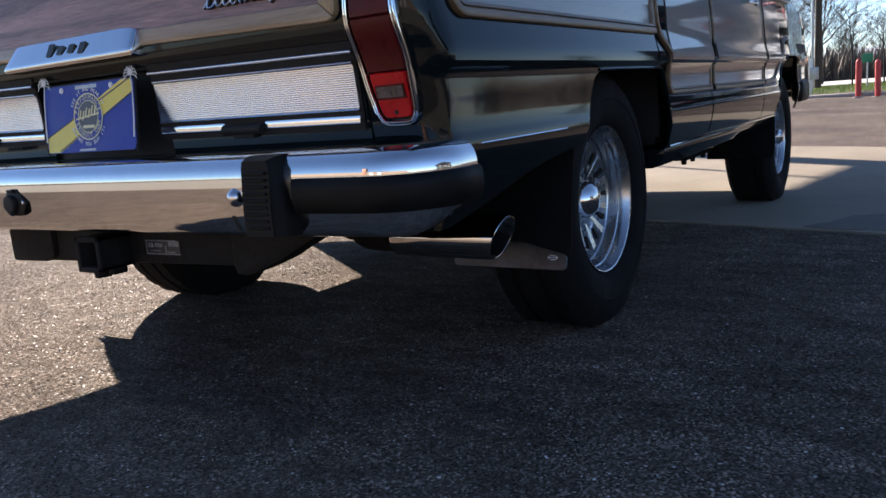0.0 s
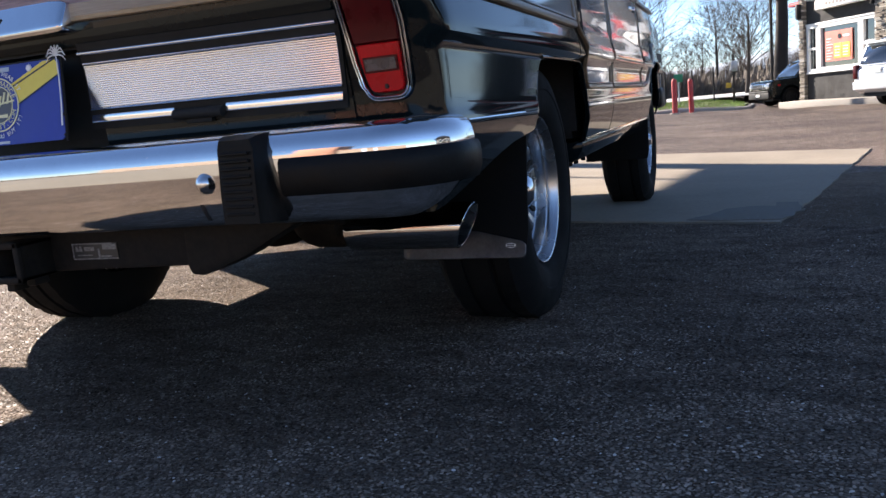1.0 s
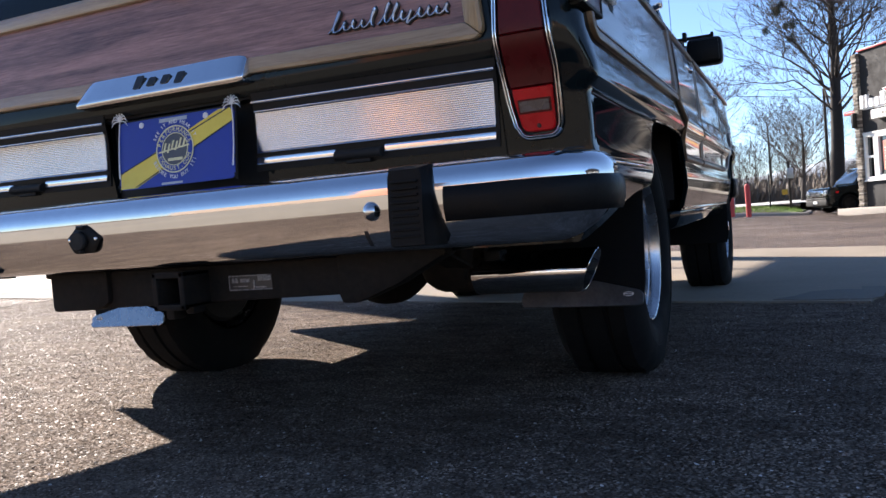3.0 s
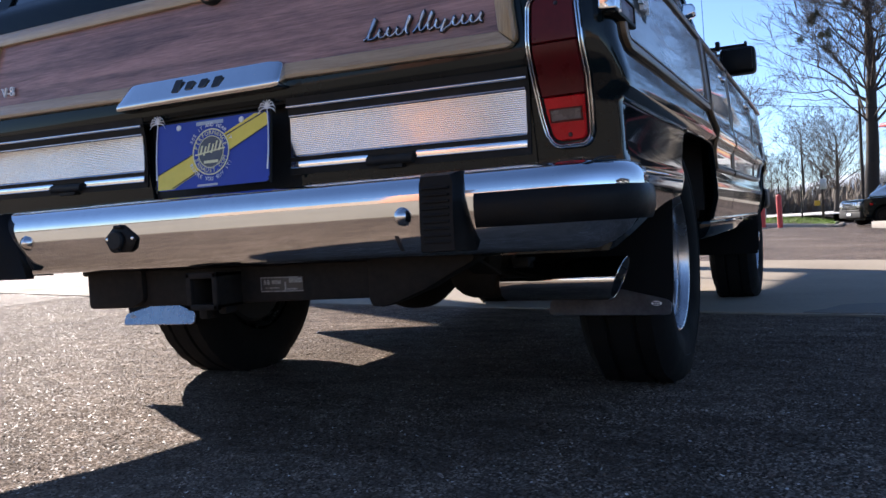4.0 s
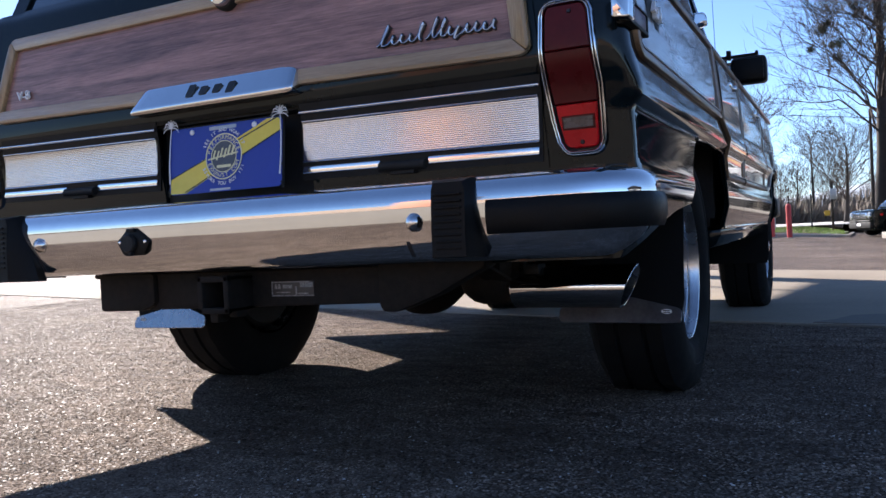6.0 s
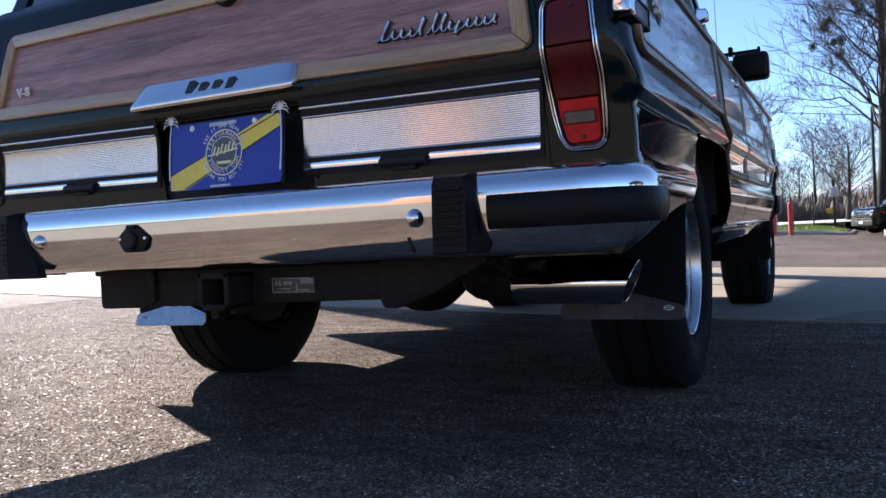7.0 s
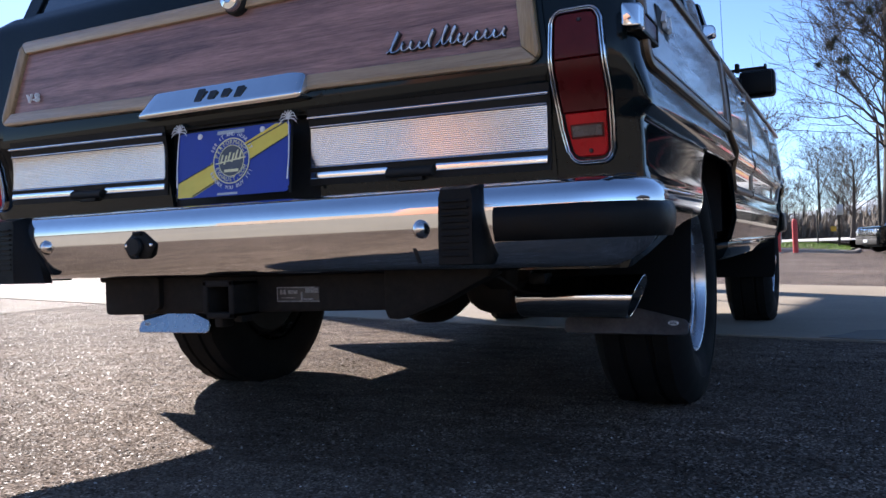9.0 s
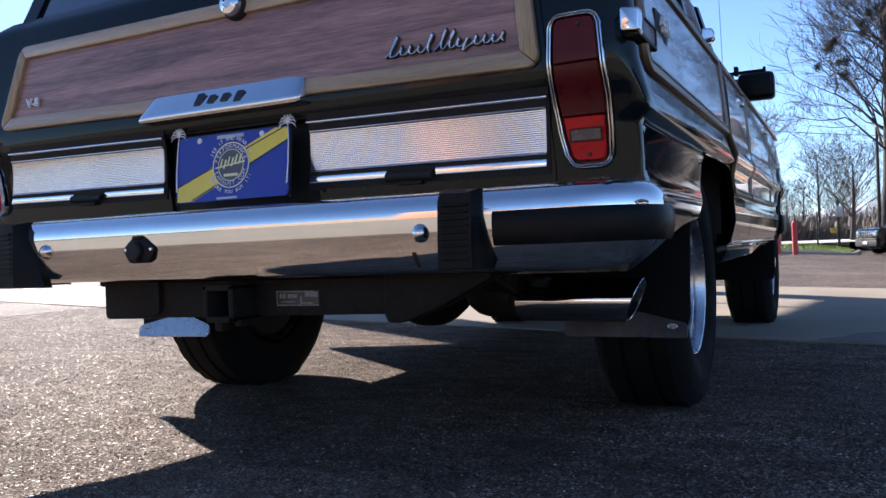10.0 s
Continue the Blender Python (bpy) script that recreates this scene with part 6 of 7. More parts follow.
def road_wheel(parent, x, y, r, w, mat_rim):
    s = 1 if x > 0 else -1
    t = part("wheel", lathe([(r * 0.6, 0), (r * 0.93, 0.0), (r, 0.03), (r, w - 0.03), (r * 0.93, w), (r * 0.66, w + 0.005), (r * 0.62, w - 0.03)], "x", (0, 0, 0), 36), TYRE, parent)
    t.matrix_basis = pose(x, y, r, 0, 0, 0 if s > 0 else 180)
    part("rim", lathe([(r * 0.66, w), (r * 0.64, w - 0.01), (r * 0.60, w - 0.06), (r * 0.2, w - 0.045), (r * 0.17, w - 0.02), (0.0, w - 0.015)], "x", (0, 0, 0), 28), mat_rim, t)
    for i in range(5):
        a = 2 * math.pi * i / 5
        part("spoke", moved(box(w - 0.05, -r * 0.09, r * 0.15, w - 0.018, r * 0.09, r * 0.64, 0.008, 1), Matrix.Rotation(a, 4, "X")), mat_rim, t)
    return t


def big_suv():
    """A large silver-white sport utility; its nose looks along +y, its tail at y = 0."""
    c = thing("parked_suv", "silver-white large sport utility parked beside the kiosk", "car")
    low = [(0.02, 0.62), (0.06, 0.48), (0.20, 0.40)] + arc_pts(1.12, 0.40, 0.47, 180, 0) + [(3.55, 0.36)] + arc_pts(4.10, 0.40, 0.47, 180, 0) + [(4.95, 0.40), (5.12, 0.55), (5.15, 0.85), (5.05, 1.08), (3.75, 1.20), (0.10, 1.20), (0.0, 1.05)]
    part("body", narrowed(prism(low, "x", -1.0, 1.0, 0.05, 3), 0.9, 1.2, 0.03), SILVER_PAINT, c)
    part("cabin", narrowed(prism([(0.06, 1.18), (0.30, 1.83), (0.55, 1.88), (2.9, 1.88), (3.15, 1.83), (3.85, 1.19)], "x", -0.955, 0.955, 0.05, 3), 1.18, 1.88, 0.16), SILVER_PAINT, c)
    part("rear_window", narrowed(prism([(0.085, 1.26), (0.045, 1.26), (0.235, 1.74), (0.275, 1.74)], "x", -0.80, 0.80, 0.006, 1), 1.18, 1.88, 0.16), GLASS_DARK, c)
    for s in (1, -1):
        for a, b in ((0.42, 1.42), (1.52, 2.42), (2.50, 3.35)):
            part("side_window", narrowed(prism([(a, 1.24), (b, 1.24), (b - (0.30 if b > 3 else 0), 1.72), (a + (0.10 if a < 0.5 else 0), 1.72)], "x", s * 0.955 - 0.012, s * 0.955 + 0.012, 0.004, 1), 1.18, 1.88, 0.16), GLASS_DARK, c)
        part("tail_lamp", box(s * 0.91 - 0.075, -0.035, 0.84, s * 0.91 + 0.085, 0.20, 1.24, 0.03), LENS_DARK, c, "red tail lamp")
        for y in (1.12, 4.10):
            road_wheel(c, s * 0.74, y, 0.40, 0.27, ALLOY)
        part("roof_bar", tube([(s * 0.70, 0.7, 1.90), (s * 0.70, 0.8, 1.94), (s * 0.70, 2.7, 1.94), (s * 0.70, 2.8, 1.90)], 0.018, 6), CHROME, c)
    part("bumper", box(-0.98, -0.06, 0.50, 0.98, 0.12, 0.76, 0.05, 3), SILVER_PAINT, c)
    part("number_plate", box(-0.17, -0.03, 0.98, 0.17, 0.0, 1.12, 0.004, 1), WHITE, c, "white plate without readable marks")
    part("chrome_bar", box(-0.45, -0.035, 1.14, 0.45, 0.01, 1.18, 0.01, 1), CHROME, c)
    part("spoiler", narrowed(box(-0.80, 0.18, 1.80, 0.80, 0.50, 1.87, 0.02), 1.18, 1.88, 0.02), SILVER_PAINT, c)
    part("underside", box(-0.80, 0.2, 0.30, 0.80, 4.9, 0.55), DULL_BLACK, c)
    return c


suv = big_suv()
suv.matrix_basis = pose(4.955, 25.0, lot(4.95, 25.0), 0, 0, -59)


def small_suv():
    """A boxy black compact; its nose looks along -y at y = 0."""
    c = thing("parked_compact", "black boxy compact sport utility parked behind the kiosk", "car")
    low = [(0.02, 0.40), (0.12, 0.30), (0.40, 0.26)] + arc_pts(0.83, 0.34, 0.40, 180, 0) + [(3.0, 0.28)] + arc_pts(3.40, 0.34, 0.40, 180, 0) + [(4.15, 0.35), (4.22, 0.6), (4.20, 1.05), (1.15, 1.05), (0.10, 0.98), (0.0, 0.85)]
    part("body", prism(low, "x", -0.90, 0.90, 0.045, 3), PAINT, c)
    part("cabin", narrowed(prism([(1.05, 1.03), (1.62, 1.62), (1.85, 1.68), (3.9, 1.68), (4.08, 1.60), (4.18, 1.03)], "x", -0.87, 0.87, 0.05, 3), 1.03, 1.68, 0.14), PAINT, c)
    part("windscreen", narrowed(prism([(1.10, 1.08), (1.06, 1.10), (1.56, 1.60), (1.62, 1.58)], "x", -0.74, 0.74, 0.006, 1), 1.03, 1.68, 0.14), material("windscreen sky glass", (0.02, 0.03, 0.04), 0.03, 0.0, 1.0, 0.9), c)
    part("bumper_panel", box(-0.86, -0.05, 0.30, 0.86, 0.10, 0.56, 0.04, 3), DULL_BLACK, c)
    part("bumper_trim", box(-0.82, -0.06, 0.54, 0.82, 0.02, 0.62, 0.02), DULL_BLACK, c, "dark bumper trim")
    part("grille", box(-0.55, -0.03, 0.66, 0.55, 0.02, 0.90, 0.02), CHROME, c, "bright seven-slot grille")
    for i in range(7):
        part("grille_slot", prism(chamfer([(-0.50 + 0.148 * i, 0.68), (-0.41 + 0.148 * i, 0.68), (-0.41 + 0.148 * i, 0.88), (-0.50 + 0.148 * i, 0.88)], 0.02), "y", -0.036, -0.02), INK, c)
    part("number_plate", box(-0.16, -0.075, 0.40, 0.16, -0.05, 0.50, 0.004, 1), WHITE, c, "pale plate without readable marks")
    for s in (1, -1):
        part("headlamp", lathe([(0.0, -0.045), (0.10, -0.035), (0.125, -0.01), (0.125, 0.05)], "y", (s * 0.70, 0, 0.78), 24), ALLOY, c, "round headlamp")
        part("turn_lamp", box(s * 0.895 - 0.01, 0.30, 0.76, s * 0.895 + 0.012, 0.42, 0.84, 0.004, 1), LENS_RED, c)
        for a, b in ((1.75, 2.65), (2.75, 3.55)):
            part("side_window", narrowed(prism([(a - (0.30 if a < 2 else 0), 1.10), (b, 1.10), (b, 1.55), (a, 1.55)], "x", s * 0.87 - 0.01, s * 0.87 + 0.01, 0.004, 1), 1.03, 1.68, 0.14), GLASS_DARK, c)
        part("door_mirror", box(s * 0.98 - 0.09, 1.30, 1.08, s * 0.98 + 0.09, 1.42, 1.24, 0.03), DULL_BLACK, c)
        for y in (0.83, 3.40):
            road_wheel(c, s * 0.68, y, 0.345, 0.225, DULL_BLACK)
    part("underside", box(-0.7, 0.2, 0.22, 0.7, 4.0, 0.42), DULL_BLACK, c)
    return c


compact = small_suv()
compact.matrix_basis = pose(1.99, 34.6, lot(2.0, 34.6), 0, 0, -66) @ Matrix.Diagonal((1.04, 1.04, 1.04, 1))


# ---- bollards, signs, poles ----
def bollard(x, y, lean):
    b = thing("bollard", "red painted steel bollard standing at the lot's edge", "bollard", (x, y, lot(x, y) - 0.02), 0, "bollards at the kerb")
    part("post", moved(lathe([(0.075, 0.0), (0.075, 0.93), (0.070, 0.97), (0.05, 1.005), (0.02, 1.022), (0.0, 1.025)], "z", (0, 0, 0), 24), pose(0, 0, 0, lean, lean * 0.6, 0)), RED_PAINT, b)
    part("footing", lathe([(0.0, 0.035), (0.14, 0.035), (0.15, 0.0)], "z", (0, 0, 0), 20), KERB, b)
    return b


bollard(-0.49, 23.66, 0.6)
bollard(-0.06, 24.25, -1.0)

pole = thing("utility_pole", "tall weathered brown wooden utility pole beside the grass", "pole", (-2.9, 34.5, -0.1))
part("shaft", tube([(0, 0, 0), (0.05, 0, 4), (0.09, 0, 7.4)], [0.14, 0.125, 0.10], 14), POLE_WOOD, pole)
part("crossarm", box(-1.1, -0.06, 7.0, 1.3, 0.06, 7.15, 0.01), POLE_WOOD, pole)
part("conduit", tube([(-0.17, -0.14, 0), (-0.15, -0.14, 3.6)], 0.05, 8), GALVANISED, pole, "grey conduit")
stub = thing("service_post", "white painted service post at the edge of the grass", "post", (-2.4, 29.0, -0.12))
part("post", box(-0.06, -0.06, 0, 0.06, 0.06, 1.25, 0.01), WHITE_TRIM, stub)
part("meter_box", box(-0.03, -0.16, 0.55, 0.26, -0.04, 0.95, 0.02), GALVANISED, stub, "grey meter box")
pole_short = thing("wooden_post", "short weathered wooden pole beside the bare tree", "pole", (2.66, 40.4, -0.4))
part("shaft", tube([(0, 0, 0), (0.01, 0, 3), (0.02, 0, 5.6)], [0.075, 0.07, 0.06], 12), POLE_WOOD, pole_short)
green = thing("street_sign", "green street sign on a thin steel post in grass", "sign", (-1.12, 34.2, -0.1))
part("post", tube([(0, 0, 0), (0, 0, 1.0)], 0.03, 8), GALVANISED, green)
part("panel", box(-0.18, -0.02, 0.98, 0.18, 0.02, 1.32, 0.01), GREEN_SIGN, green)
back = thing("traffic_sign", "back of a pale traffic sign with a yellow plate", "sign", (1.0, 37.0, -0.2))
part("post", box(-0.05, -0.05, 0, 0.05, 0.05, 2.1, 0.008), POLE_WOOD, back)
part("panel", box(-0.08, -0.09, 1.35, 0.18, -0.06, 1.80, 0.01), GALVANISED, back)
part("yellow_plate", box(-0.32, -0.09, 0.66, -0.10, -0.06, 0.88, 0.01), YELLOW_SIGN, back, "yellow plate")
for x, y in ((-0.7, 36.5), (-1.9, 37.0), (-3.2, 37.5), (0.2, 36.0)):
    p = thing("fence_post", "thin dark metal fence post in the grass", "post", (x, y, -0.1), 0, "fence posts")
    part("shaft", tube([(0, 0, 0), (0, 0, 1.5)], 0.03, 8), DULL_BLACK, p)
wires = [((-2.8, 34.5, 5.0), (30, 46, 4.0), 0.8), ((-2.8, 34.5, 6.4), (9, 60, 2.5), 1.2), ((-2.8, 34.5, 7.05), (-60, 20, 10.0), 1.5)]
for a, b, sag in wires:
    a, b = Vector(a), Vector(b)
    path = [a.lerp(b, i / 20) - Vector((0, 0, sag * 4 * (i / 20) * (1 - i / 20))) for i in range(21)]
    tagged(part("overhead_wire", tube(path, 0.012, 5), DULL_BLACK), "thin dark overhead wire hanging from the pole", "wire", "overhead wires")

# ---- grass, road, hills ----
turf_edge = [(-24, 27.5), (-8, 26.2), (-0.6, 25.2), (0.9, 27.6), (1.3, 30.5), (1.6, 38.5), (-24, 40)]
turf = prism(turf_edge, "z", -0.4, 0.0)
for v in turf.verts:
    v.co.z += lot(v.co.x, v.co.y) + 0.10
bmesh.ops.triangulate(turf, faces=[f for f in turf.faces if len(f.verts) > 4])
tagged(part("lawn", turf, SOIL), "short green verge behind the lot", "grass", kind="structure")
kerb_line = [(-24, 27.3), (-8, 26.0), (-0.55, 25.0), (1.05, 27.5), (1.45, 30.5), (1.75, 38.5)]
kb = [tube([(x, y, lot(x, y) + 0.0) for x, y in (a, ((a[0] + b[0]) / 2, (a[1] + b[1]) / 2), b)], 0.10, 8) for a, b in zip(kerb_line, kerb_line[1:])]
tagged(part("kerb", joined(*kb), KERB), "low concrete kerb edging the grass", "kerb", kind="structure")
rnd = random.Random(31)
verts, faces = [], []
while len(faces) < 9000:
    x, y = rnd.uniform(-9, 1.4), rnd.uniform(25.4, 38)
    if y < 25.3 + max(0, (-0.6 - x) * 0.14) or (x > -0.6 and y < 25.3 + (x + 0.6) * 1.7):
        continue
    h, a, w = rnd.uniform(0.03, 0.11), rnd.uniform(0, 6.28), rnd.uniform(0.006, 0.014)
    z = lot(x, y) + 0.098
    k = len(verts)
    verts += [(x - w * math.cos(a), y - w * math.sin(a), z), (x + w * math.cos(a), y + w * math.sin(a), z), (x + rnd.uniform(-0.04, 0.04), y + rnd.uniform(-0.04, 0.04), z + h)]
    faces.append((k, k + 1, k + 2))
me = bpy.data.meshes.new("grass")
me.from_pydata(verts, [], faces)
me.materials.append(GRASS)
tagged(new("grass", me), "short bright green winter grass", "grass", kind="stuff")
tagged(part("road", grid([[(x, y, lot(x, 40) * 0 + 0.02 + 0.0 * y) for x in (-300, -40, -10, 10, 40, 300)] for y in (41, 48, 57)]), ROAD), "pale sunlit concrete street beyond the grass", "road", kind="structure")
ridge = []
for i in range(81):
    x = -1600 + 40 * i
    h = 34 + 14 * math.sin(x * 0.004 + 1) + 8 * math.sin(x * 0.011) + 4 * noise.noise((x * 0.01, 3, 0)) * 3
    ridge.append([(x, 1500, -20), (x, 1540, h * 0.55), (x, 1600, h), (x, 1750, h * 0.5)])
tagged(part("backdrop", grid(ridge), HILLS), "wooded hills in haze-blue colour far behind the trees", "hills", kind="structure")


# ---- bare trees ----
def bare_tree(seed, height, trunk_r, spread, first, levels, fan, limbs=4):
    """Trunk and crown meshes of a leafless tree, grown by forking."""
    r = random.Random(seed)
    trunk, rows_v, rows_f = [], [], []

    def segment(a, b, ra, rb, sides):
        d = (b - a)
        if d.length < 1e-4:
            return
        s = d.orthogonal().normalized()
        u = d.normalized().cross(s)
        k = len(rows_v)
        for p, q in ((a, ra), (b, rb)):
            for i in range(sides):
                t = 2 * math.pi * i / sides
                rows_v.append(p + q * (math.cos(t) * s + math.sin(t) * u))
        for i in range(sides):
            j = (i + 1) % sides
            rows_f.append((k + i, k + j, k + sides + j, k + sides + i))

    def grow(p, d, length, rad, level):
        n = 4 if level < 3 else 3
        pts = [p]
        for i in range(n):
            d = (d + Vector((r.gauss(0, 0.11), r.gauss(0, 0.11), r.gauss(0.055, 0.09)))).normalized()
            pts.append(pts[-1] + d * length / n)
        for i in range(n):
            segment(pts[i], pts[i + 1], rad * (1 - 0.5 * i / n), rad * (1 - 0.5 * (i + 1) / n), 6 if level < 2 else (4 if level < 4 else 3))
        if level >= levels:
            return
        kids = fan + (1 if r.random() < 0.65 else 0)
        for i in range(kids):
            t = r.uniform(0.25, 1.0) if i else 1.0
            q = pts[0].lerp(pts[-1], t) if t < 1 else pts[-1]
            k = min(n - 1, int(t * n))
            q = pts[k].lerp(pts[k + 1], t * n - k) if t < 1 else pts[-1]
            side = Vector((r.gauss(0, 1), r.gauss(0, 1), r.gauss(0.1, 0.5))).normalized()
            nd = (d + side * r.uniform(0.55, 1.05)).normalized()
            grow(q, nd, length * r.uniform(0.52, 0.80), max(0.0075, rad * (0.62 if i == 0 else r.uniform(0.34, 0.5))), level + 1)

    axis = [Vector((0, 0, -0.2))]
    d = Vector((0, 0, 1))
    n = 18
    for i in range(n):
        d = (d + Vector((r.gauss(0, 0.03), r.gauss(0, 0.03), 0.12))).normalized()
        axis.append(axis[-1] + d * height * 0.85 / n)
    rad = [trunk_r * (1.25 if i == 0 else 1) * (1 - 0.85 * (i / n) ** 1.1) for i in range(n + 1)]
    stem = tube(axis, rad, 12)
    for i in range(n + 1):
        z = axis[i].z
        if z < first * height:
            continue
        for k in range(limbs if i < n else 3):
            a = r.uniform(0, 2 * math.pi)
            tilt = r.uniform(0.25, 1.25) * (1.25 - 0.6 * z / height)
            dd = Vector((math.cos(a), math.sin(a), tilt + 0.15)).normalized()
            grow(axis[i] + Vector((0, 0, r.uniform(-0.3, 0.3))), dd, spread * (1.15 - 0.75 * z / height) * r.uniform(0.6, 1.0), max(0.02, rad[i] * r.uniform(0.13, 0.33)), 1)
    return stem, rows_v, rows_f, axis


def plant(name, label, at, seed, height, trunk_r, spread, first, levels, fan, group="", limbs=4):
    t = thing(name, label, "tree", at, 0, group)
    stem, v, f, axis = bare_tree(seed, height, trunk_r, spread, first, levels, fan, limbs)
    part("trunk", stem, BARK, t)
    me = bpy.data.meshes.new("crown")
    me.from_pydata([tuple(p) for p in v], [], f)
    me.materials.append(TWIGS)
    c = new("crown", me)
    c.parent = t
    return t, v


big, twigs = plant("bare_tree", "large leafless tree with mistletoe clumps beside the kiosk", (2.93, 38.6, -0.35), 8, 16.0, 0.33, 3.9, 0.26, 5, 3, "", 5)
rnd = random.Random(41)
spots = [p for p in twigs if 5.2 < p.z < 11.5 and -3.6 < p.x < 0.6 and abs(p.y) < 3]
clumps = [rnd.choice(spots) for i in range(2)]
for x, z in ((-2.1, 9.1), (-1.7, 8.4), (-1.4, 8.3), (-0.65, 9.55), (-2.6, 8.3), (-0.75, 9.95), (-1.5, 7.75), (-1.95, 9.2)):
    clumps.append(min(twigs, key=lambda q: (q.x - x) ** 2 + (q.z - z) ** 2 + 0.02 * q.y ** 2))
for p in clumps:
    R0 = rnd.uniform(0.16, 0.27)
    vs, fs = [], []
    for k in range(700):
        d = Vector((rnd.gauss(0, 1), rnd.gauss(0, 1), rnd.gauss(0, 1.15))).normalized() * R0 * rnd.random() ** 0.6
        a, b = Vector((rnd.gauss(0, 1), rnd.gauss(0, 1), rnd.gauss(0, 1))).normalized() * 0.05, Vector((rnd.gauss(0, 1), rnd.gauss(0, 1), rnd.gauss(0, 1))).normalized() * 0.018
        q = len(vs)
        vs += [tuple(p + d - b), tuple(p + d + b), tuple(p + d + a)]
        fs.append((q, q + 1, q + 2))
    me = bpy.data.meshes.new("mistletoe")
    me.from_pydata(vs, [], fs)
    me.materials.append(GREENERY)
    tagged(new("mistletoe", me), kind="stuff").parent = big

orchard, _ = plant("bare_tree", "spreading bare tree with dark twigs beside the street", (-4.4, 47.0, -0.1), 5, 7.5, 0.20, 3.4, 0.25, 5, 2)
copy_thing(orchard, pose(1.55, 50.0, -0.4, 0, 0, 130) @ Matrix.Diagonal((0.8, 0.8, 0.8, 1)))
kinds = []
for s, (h, tr, sp, ff, lv) in enumerate(((7.0, 0.13, 2.3, 0.2, 4), (5.6, 0.11, 2.2, 0.15, 4), (8.2, 0.15, 2.4, 0.25, 4))):
    kinds.append(plant("bare_tree", "slender bare winter tree in the far row", (-9 + 4.2 * s, 66 + 2 * s, 0), 60 + s, h, tr, sp, ff, lv, 2, "far row of bare trees")[0])
rnd = random.Random(51)
for i in range(34):
    x, y = -34 + 1.8 * i + rnd.uniform(-0.8, 0.8), rnd.uniform(62, 82)
    k = rnd.choice(kinds)
    s = rnd.uniform(0.5, 0.95)
    copy_thing(k, pose(x, y, -0.1, 0, 0, rnd.uniform(0, 360)) @ Matrix.Diagonal((s, s, s, 1)))
# tangled brush under them
vs, fs = [], []
for i in range(30000):
    x, y = rnd.uniform(-45, 35), rnd.uniform(60, 76)
    h = rnd.uniform(0.5, 1.0) ** 2 * 3.1 * (0.72 + 0.6 * noise.noise((x * 0.16, y * 0.1, 0)))
    w = rnd.uniform(0.008, 0.026)
    k = len(vs)
    a = rnd.uniform(-0.6, 0.6)
    vs += [(x - w, y, 0), (x + w, y, 0), (x + a + w * 0.3, y + rnd.uniform(-0.3, 0.3), max(0.3, h)), (x + a * 0.6 - w * 2, y, max(0.2, h * 0.7))]
    fs += [(k, k + 1, k + 2), (k, k + 2, k + 3)]
me = bpy.data.meshes.new("brush")
me.from_pydata(vs, [], fs)
me.materials.append(BRUSH)
tagged(new("brush", me), "tangled brown winter brush under the far trees", "brush", kind="stuff")

# ---- what stands behind the camera and beside the lot ----
shop = thing("shop_building", "tan stucco shop with a terracotta corner tower, behind the lot", "building", (-4.2, -34.0, 0.0))
part("wall", joined(box(-26, 0, 0, -13.2, 0.3, 4.0), box(12, 0, 0, 34, 0.3, 4.0), box(-13, 0, 0, -7, 0.3, 4.0), box(-7, 0, 3.4, -3, 0.3, 4.0), box(-3, 0, 0, 1, 0.3, 4.0), box(1, 0, 3.4, 5, 0.3, 4.0), box(5, 0, 0, 12, 0.3, 4.0), box(-13, -9, 0, -12.7, 0, 4.0), box(11.7, -9, 0, 12, 0, 4.0), box(-13, -9, 0, 12, -8.7, 4)), WALL_TAN, shop)
part("corner_tower", joined(box(-13.2, -3.0, 0, -9.6, 0.5, 9.4, 0.02)), BRICK_RED, shop, "terracotta corner tower")
part("band", box(-9.58, 0.0, 3.45, 12.05, 0.36, 3.8, 0.01), BRICK_RED, shop, "terracotta band")
part("roof", box(-13.1, -9.1, 4.0, 12.1, 0.4, 4.15, 0.02), DULL_BLACK, shop)
for x in (-5, 3):
    part("garage_door", joined(*[box(x - 1.98, 0.05, 0.02 + 0.56 * i, x + 1.98, 0.12, 0.55 + 0.56 * i, 0.02, 1) for i in range(6)]), WHITE_TRIM, shop, "white sectional garage door")
house = thing("side_building", "white-windowed building with a dark hip roof beside the lot", "building", (19.0, -1.0, 0.0))
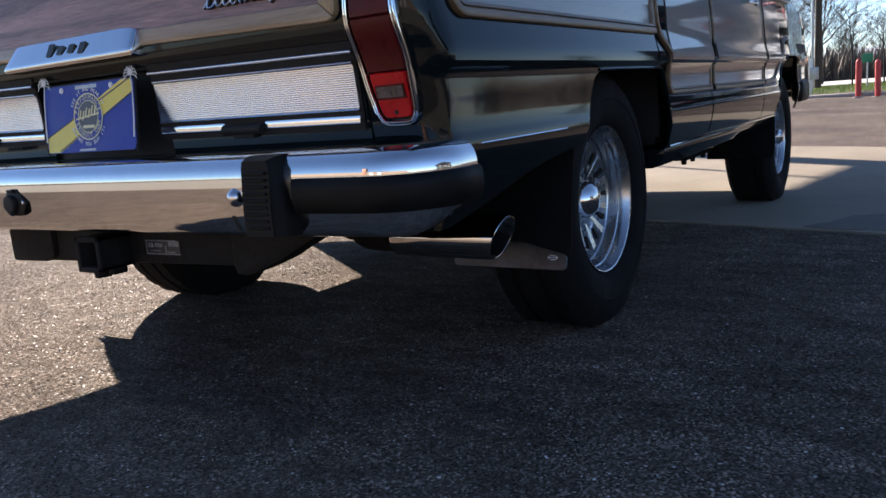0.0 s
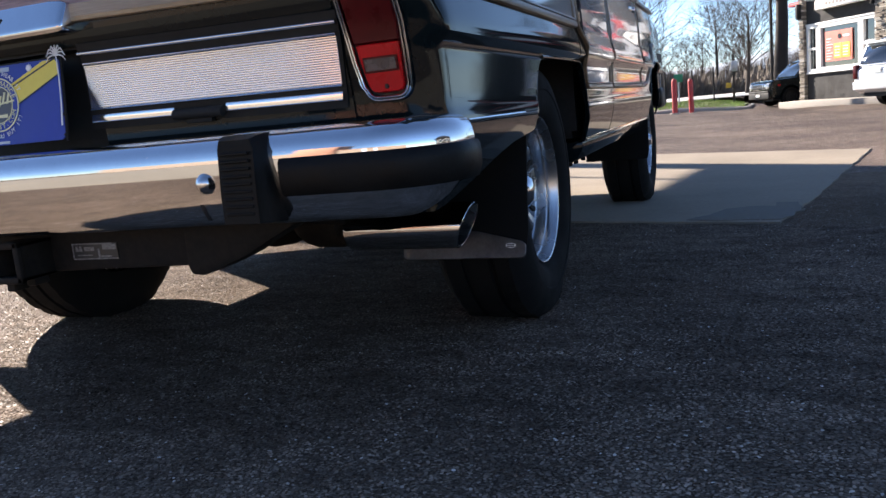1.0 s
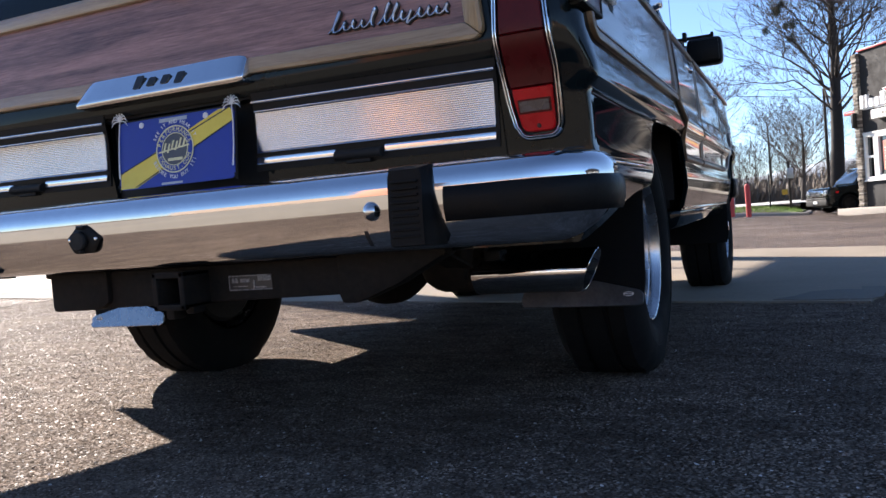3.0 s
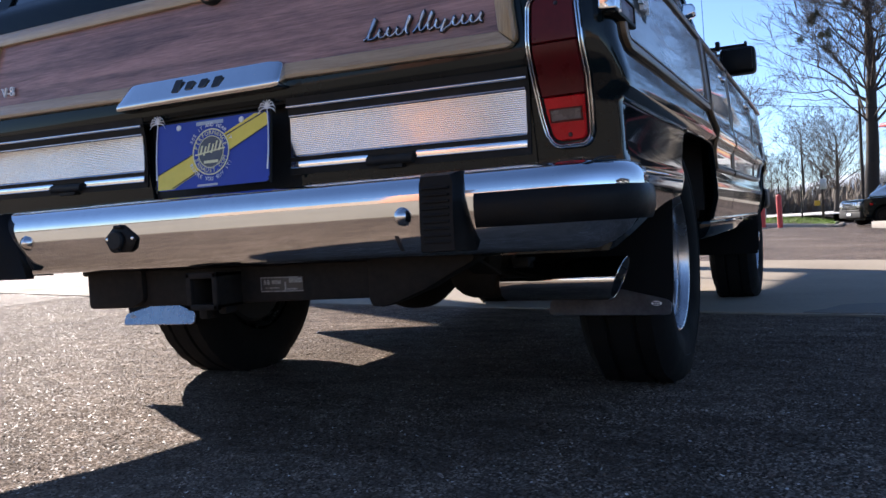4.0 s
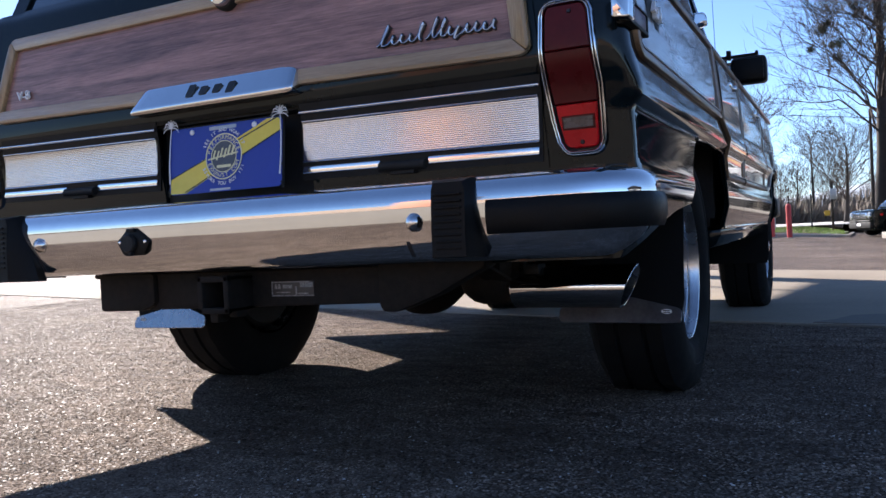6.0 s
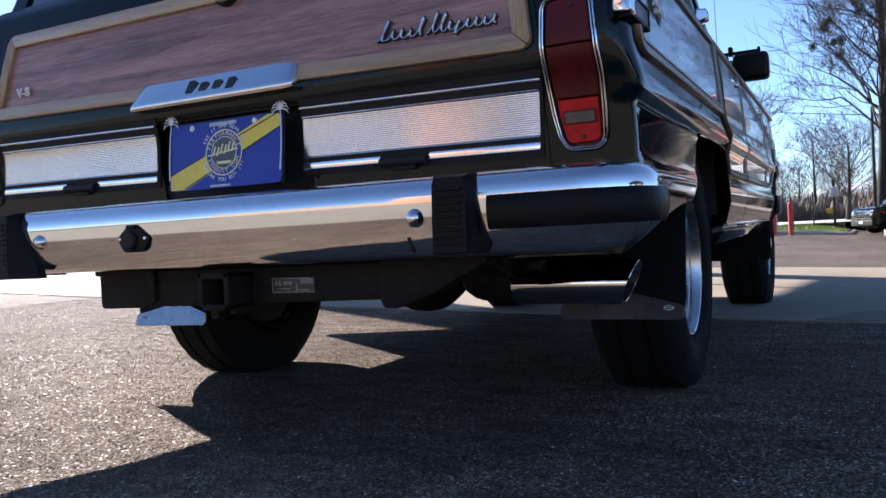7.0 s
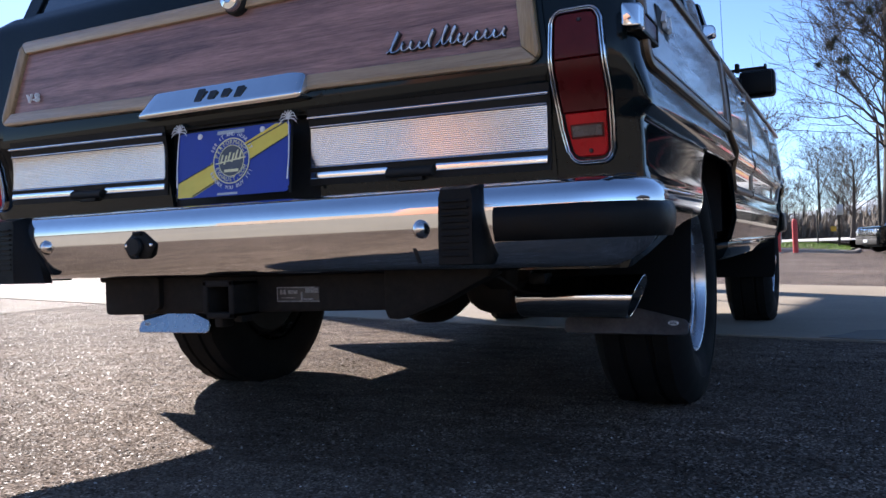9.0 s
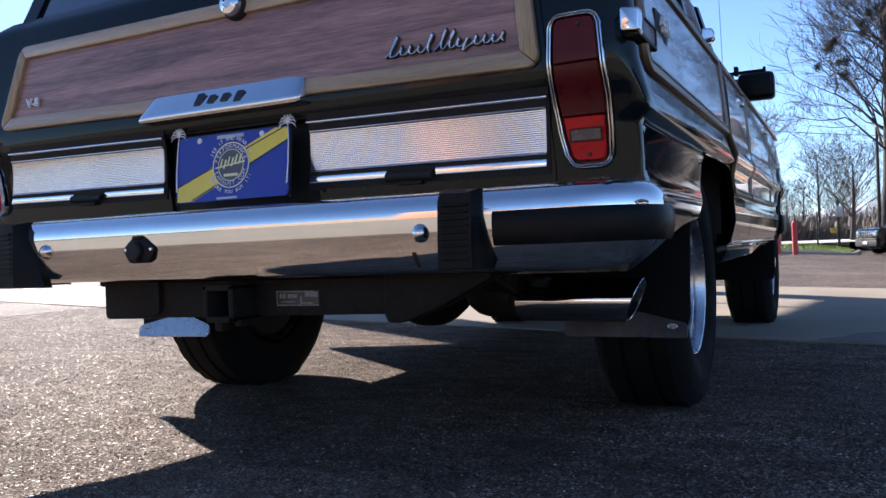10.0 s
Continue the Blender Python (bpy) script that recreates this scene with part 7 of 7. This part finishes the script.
part("wall", joined(box(0, 0, 0, 0.3, 1.0, 3.2), box(0, 1.0, 0, 0.3, 3.6, 0.9), box(0, 1.0, 2.5, 0.3, 3.6, 3.2), box(0, 3.6, 0, 0.3, 5.0, 3.2), box(0, 5.0, 0, 0.3, 7.6, 0.9), box(0, 5.0, 2.5, 0.3, 7.6, 3.2), box(0, 7.6, 0, 0.3, 9, 3.2), box(0.3, 0, 0, 7, 0.3, 3.2), box(0.3, 8.7, 0, 7, 9, 3.2)), GREY_WALL, house)
part("roof", grid([[(-0.7, -0.7, 3.2), (7.7, -0.7, 3.2), (7.7, 9.7, 3.2), (-0.7, 9.7, 3.2)], [(3.5, 3.0, 5.6), (3.6, 3.0, 5.6), (3.6, 6.0, 5.6), (3.5, 6.0, 5.6)]], True, True), DULL_BLACK, house)
for y in (1.0, 5.0):
    w = part("window", joined(box(-0.04, y, 0.9, 0.1, y + 0.1, 2.5), box(-0.04, y + 2.5, 0.9, 0.1, y + 2.6, 2.5), box(-0.04, y + 0.1, 0.9, 0.1, y + 2.5, 1.0), box(-0.04, y + 0.1, 2.4, 0.1, y + 2.5, 2.5), box(-0.03, y + 1.25, 1.0, 0.1, y + 1.35, 2.4)), WHITE_TRIM, house)
    part("pane", box(0.05, y + 0.1, 1.0, 0.06, y + 2.5, 2.4), GLASS_DARK, w)

# unseen sign-like stand-in beyond the slab, shaped to cast the ground's shadows
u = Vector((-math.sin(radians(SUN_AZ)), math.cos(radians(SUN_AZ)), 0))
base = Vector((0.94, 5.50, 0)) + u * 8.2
caster = thing("shadow_caster", "unseen stand-in of plain panels on two steel posts, added to cast shadows", "sign", tuple(base), SUN_AZ)
part("post", box(0.0, -0.18, -0.1, 0.37, 0.18, 7.6, 0.02), GALVANISED, caster)
part("post", tube([(-3.03, 0, -0.1), (-3.03, 0, 5.6)], 0.085, 12), GALVANISED, caster)
part("conduit", tube([(-0.62, 0, -0.1), (-0.62, 0, 4.9)], 0.03, 8), GALVANISED, caster)
part("panel", prism([(-3.4, 5.45), (-1.51, 4.93), (-0.001, 4.51), (-0.001, 7.6), (-3.4, 7.6)], "y", -0.12, 0.12, 0.01), WHITE_TRIM, caster)
# extra panel added only to shade a band of the slab under the car
part("band_caster", box(-3.50, -0.10, 2.9, -2.66, 0.10, 5.42, 0.02), WHITE_TRIM, caster)
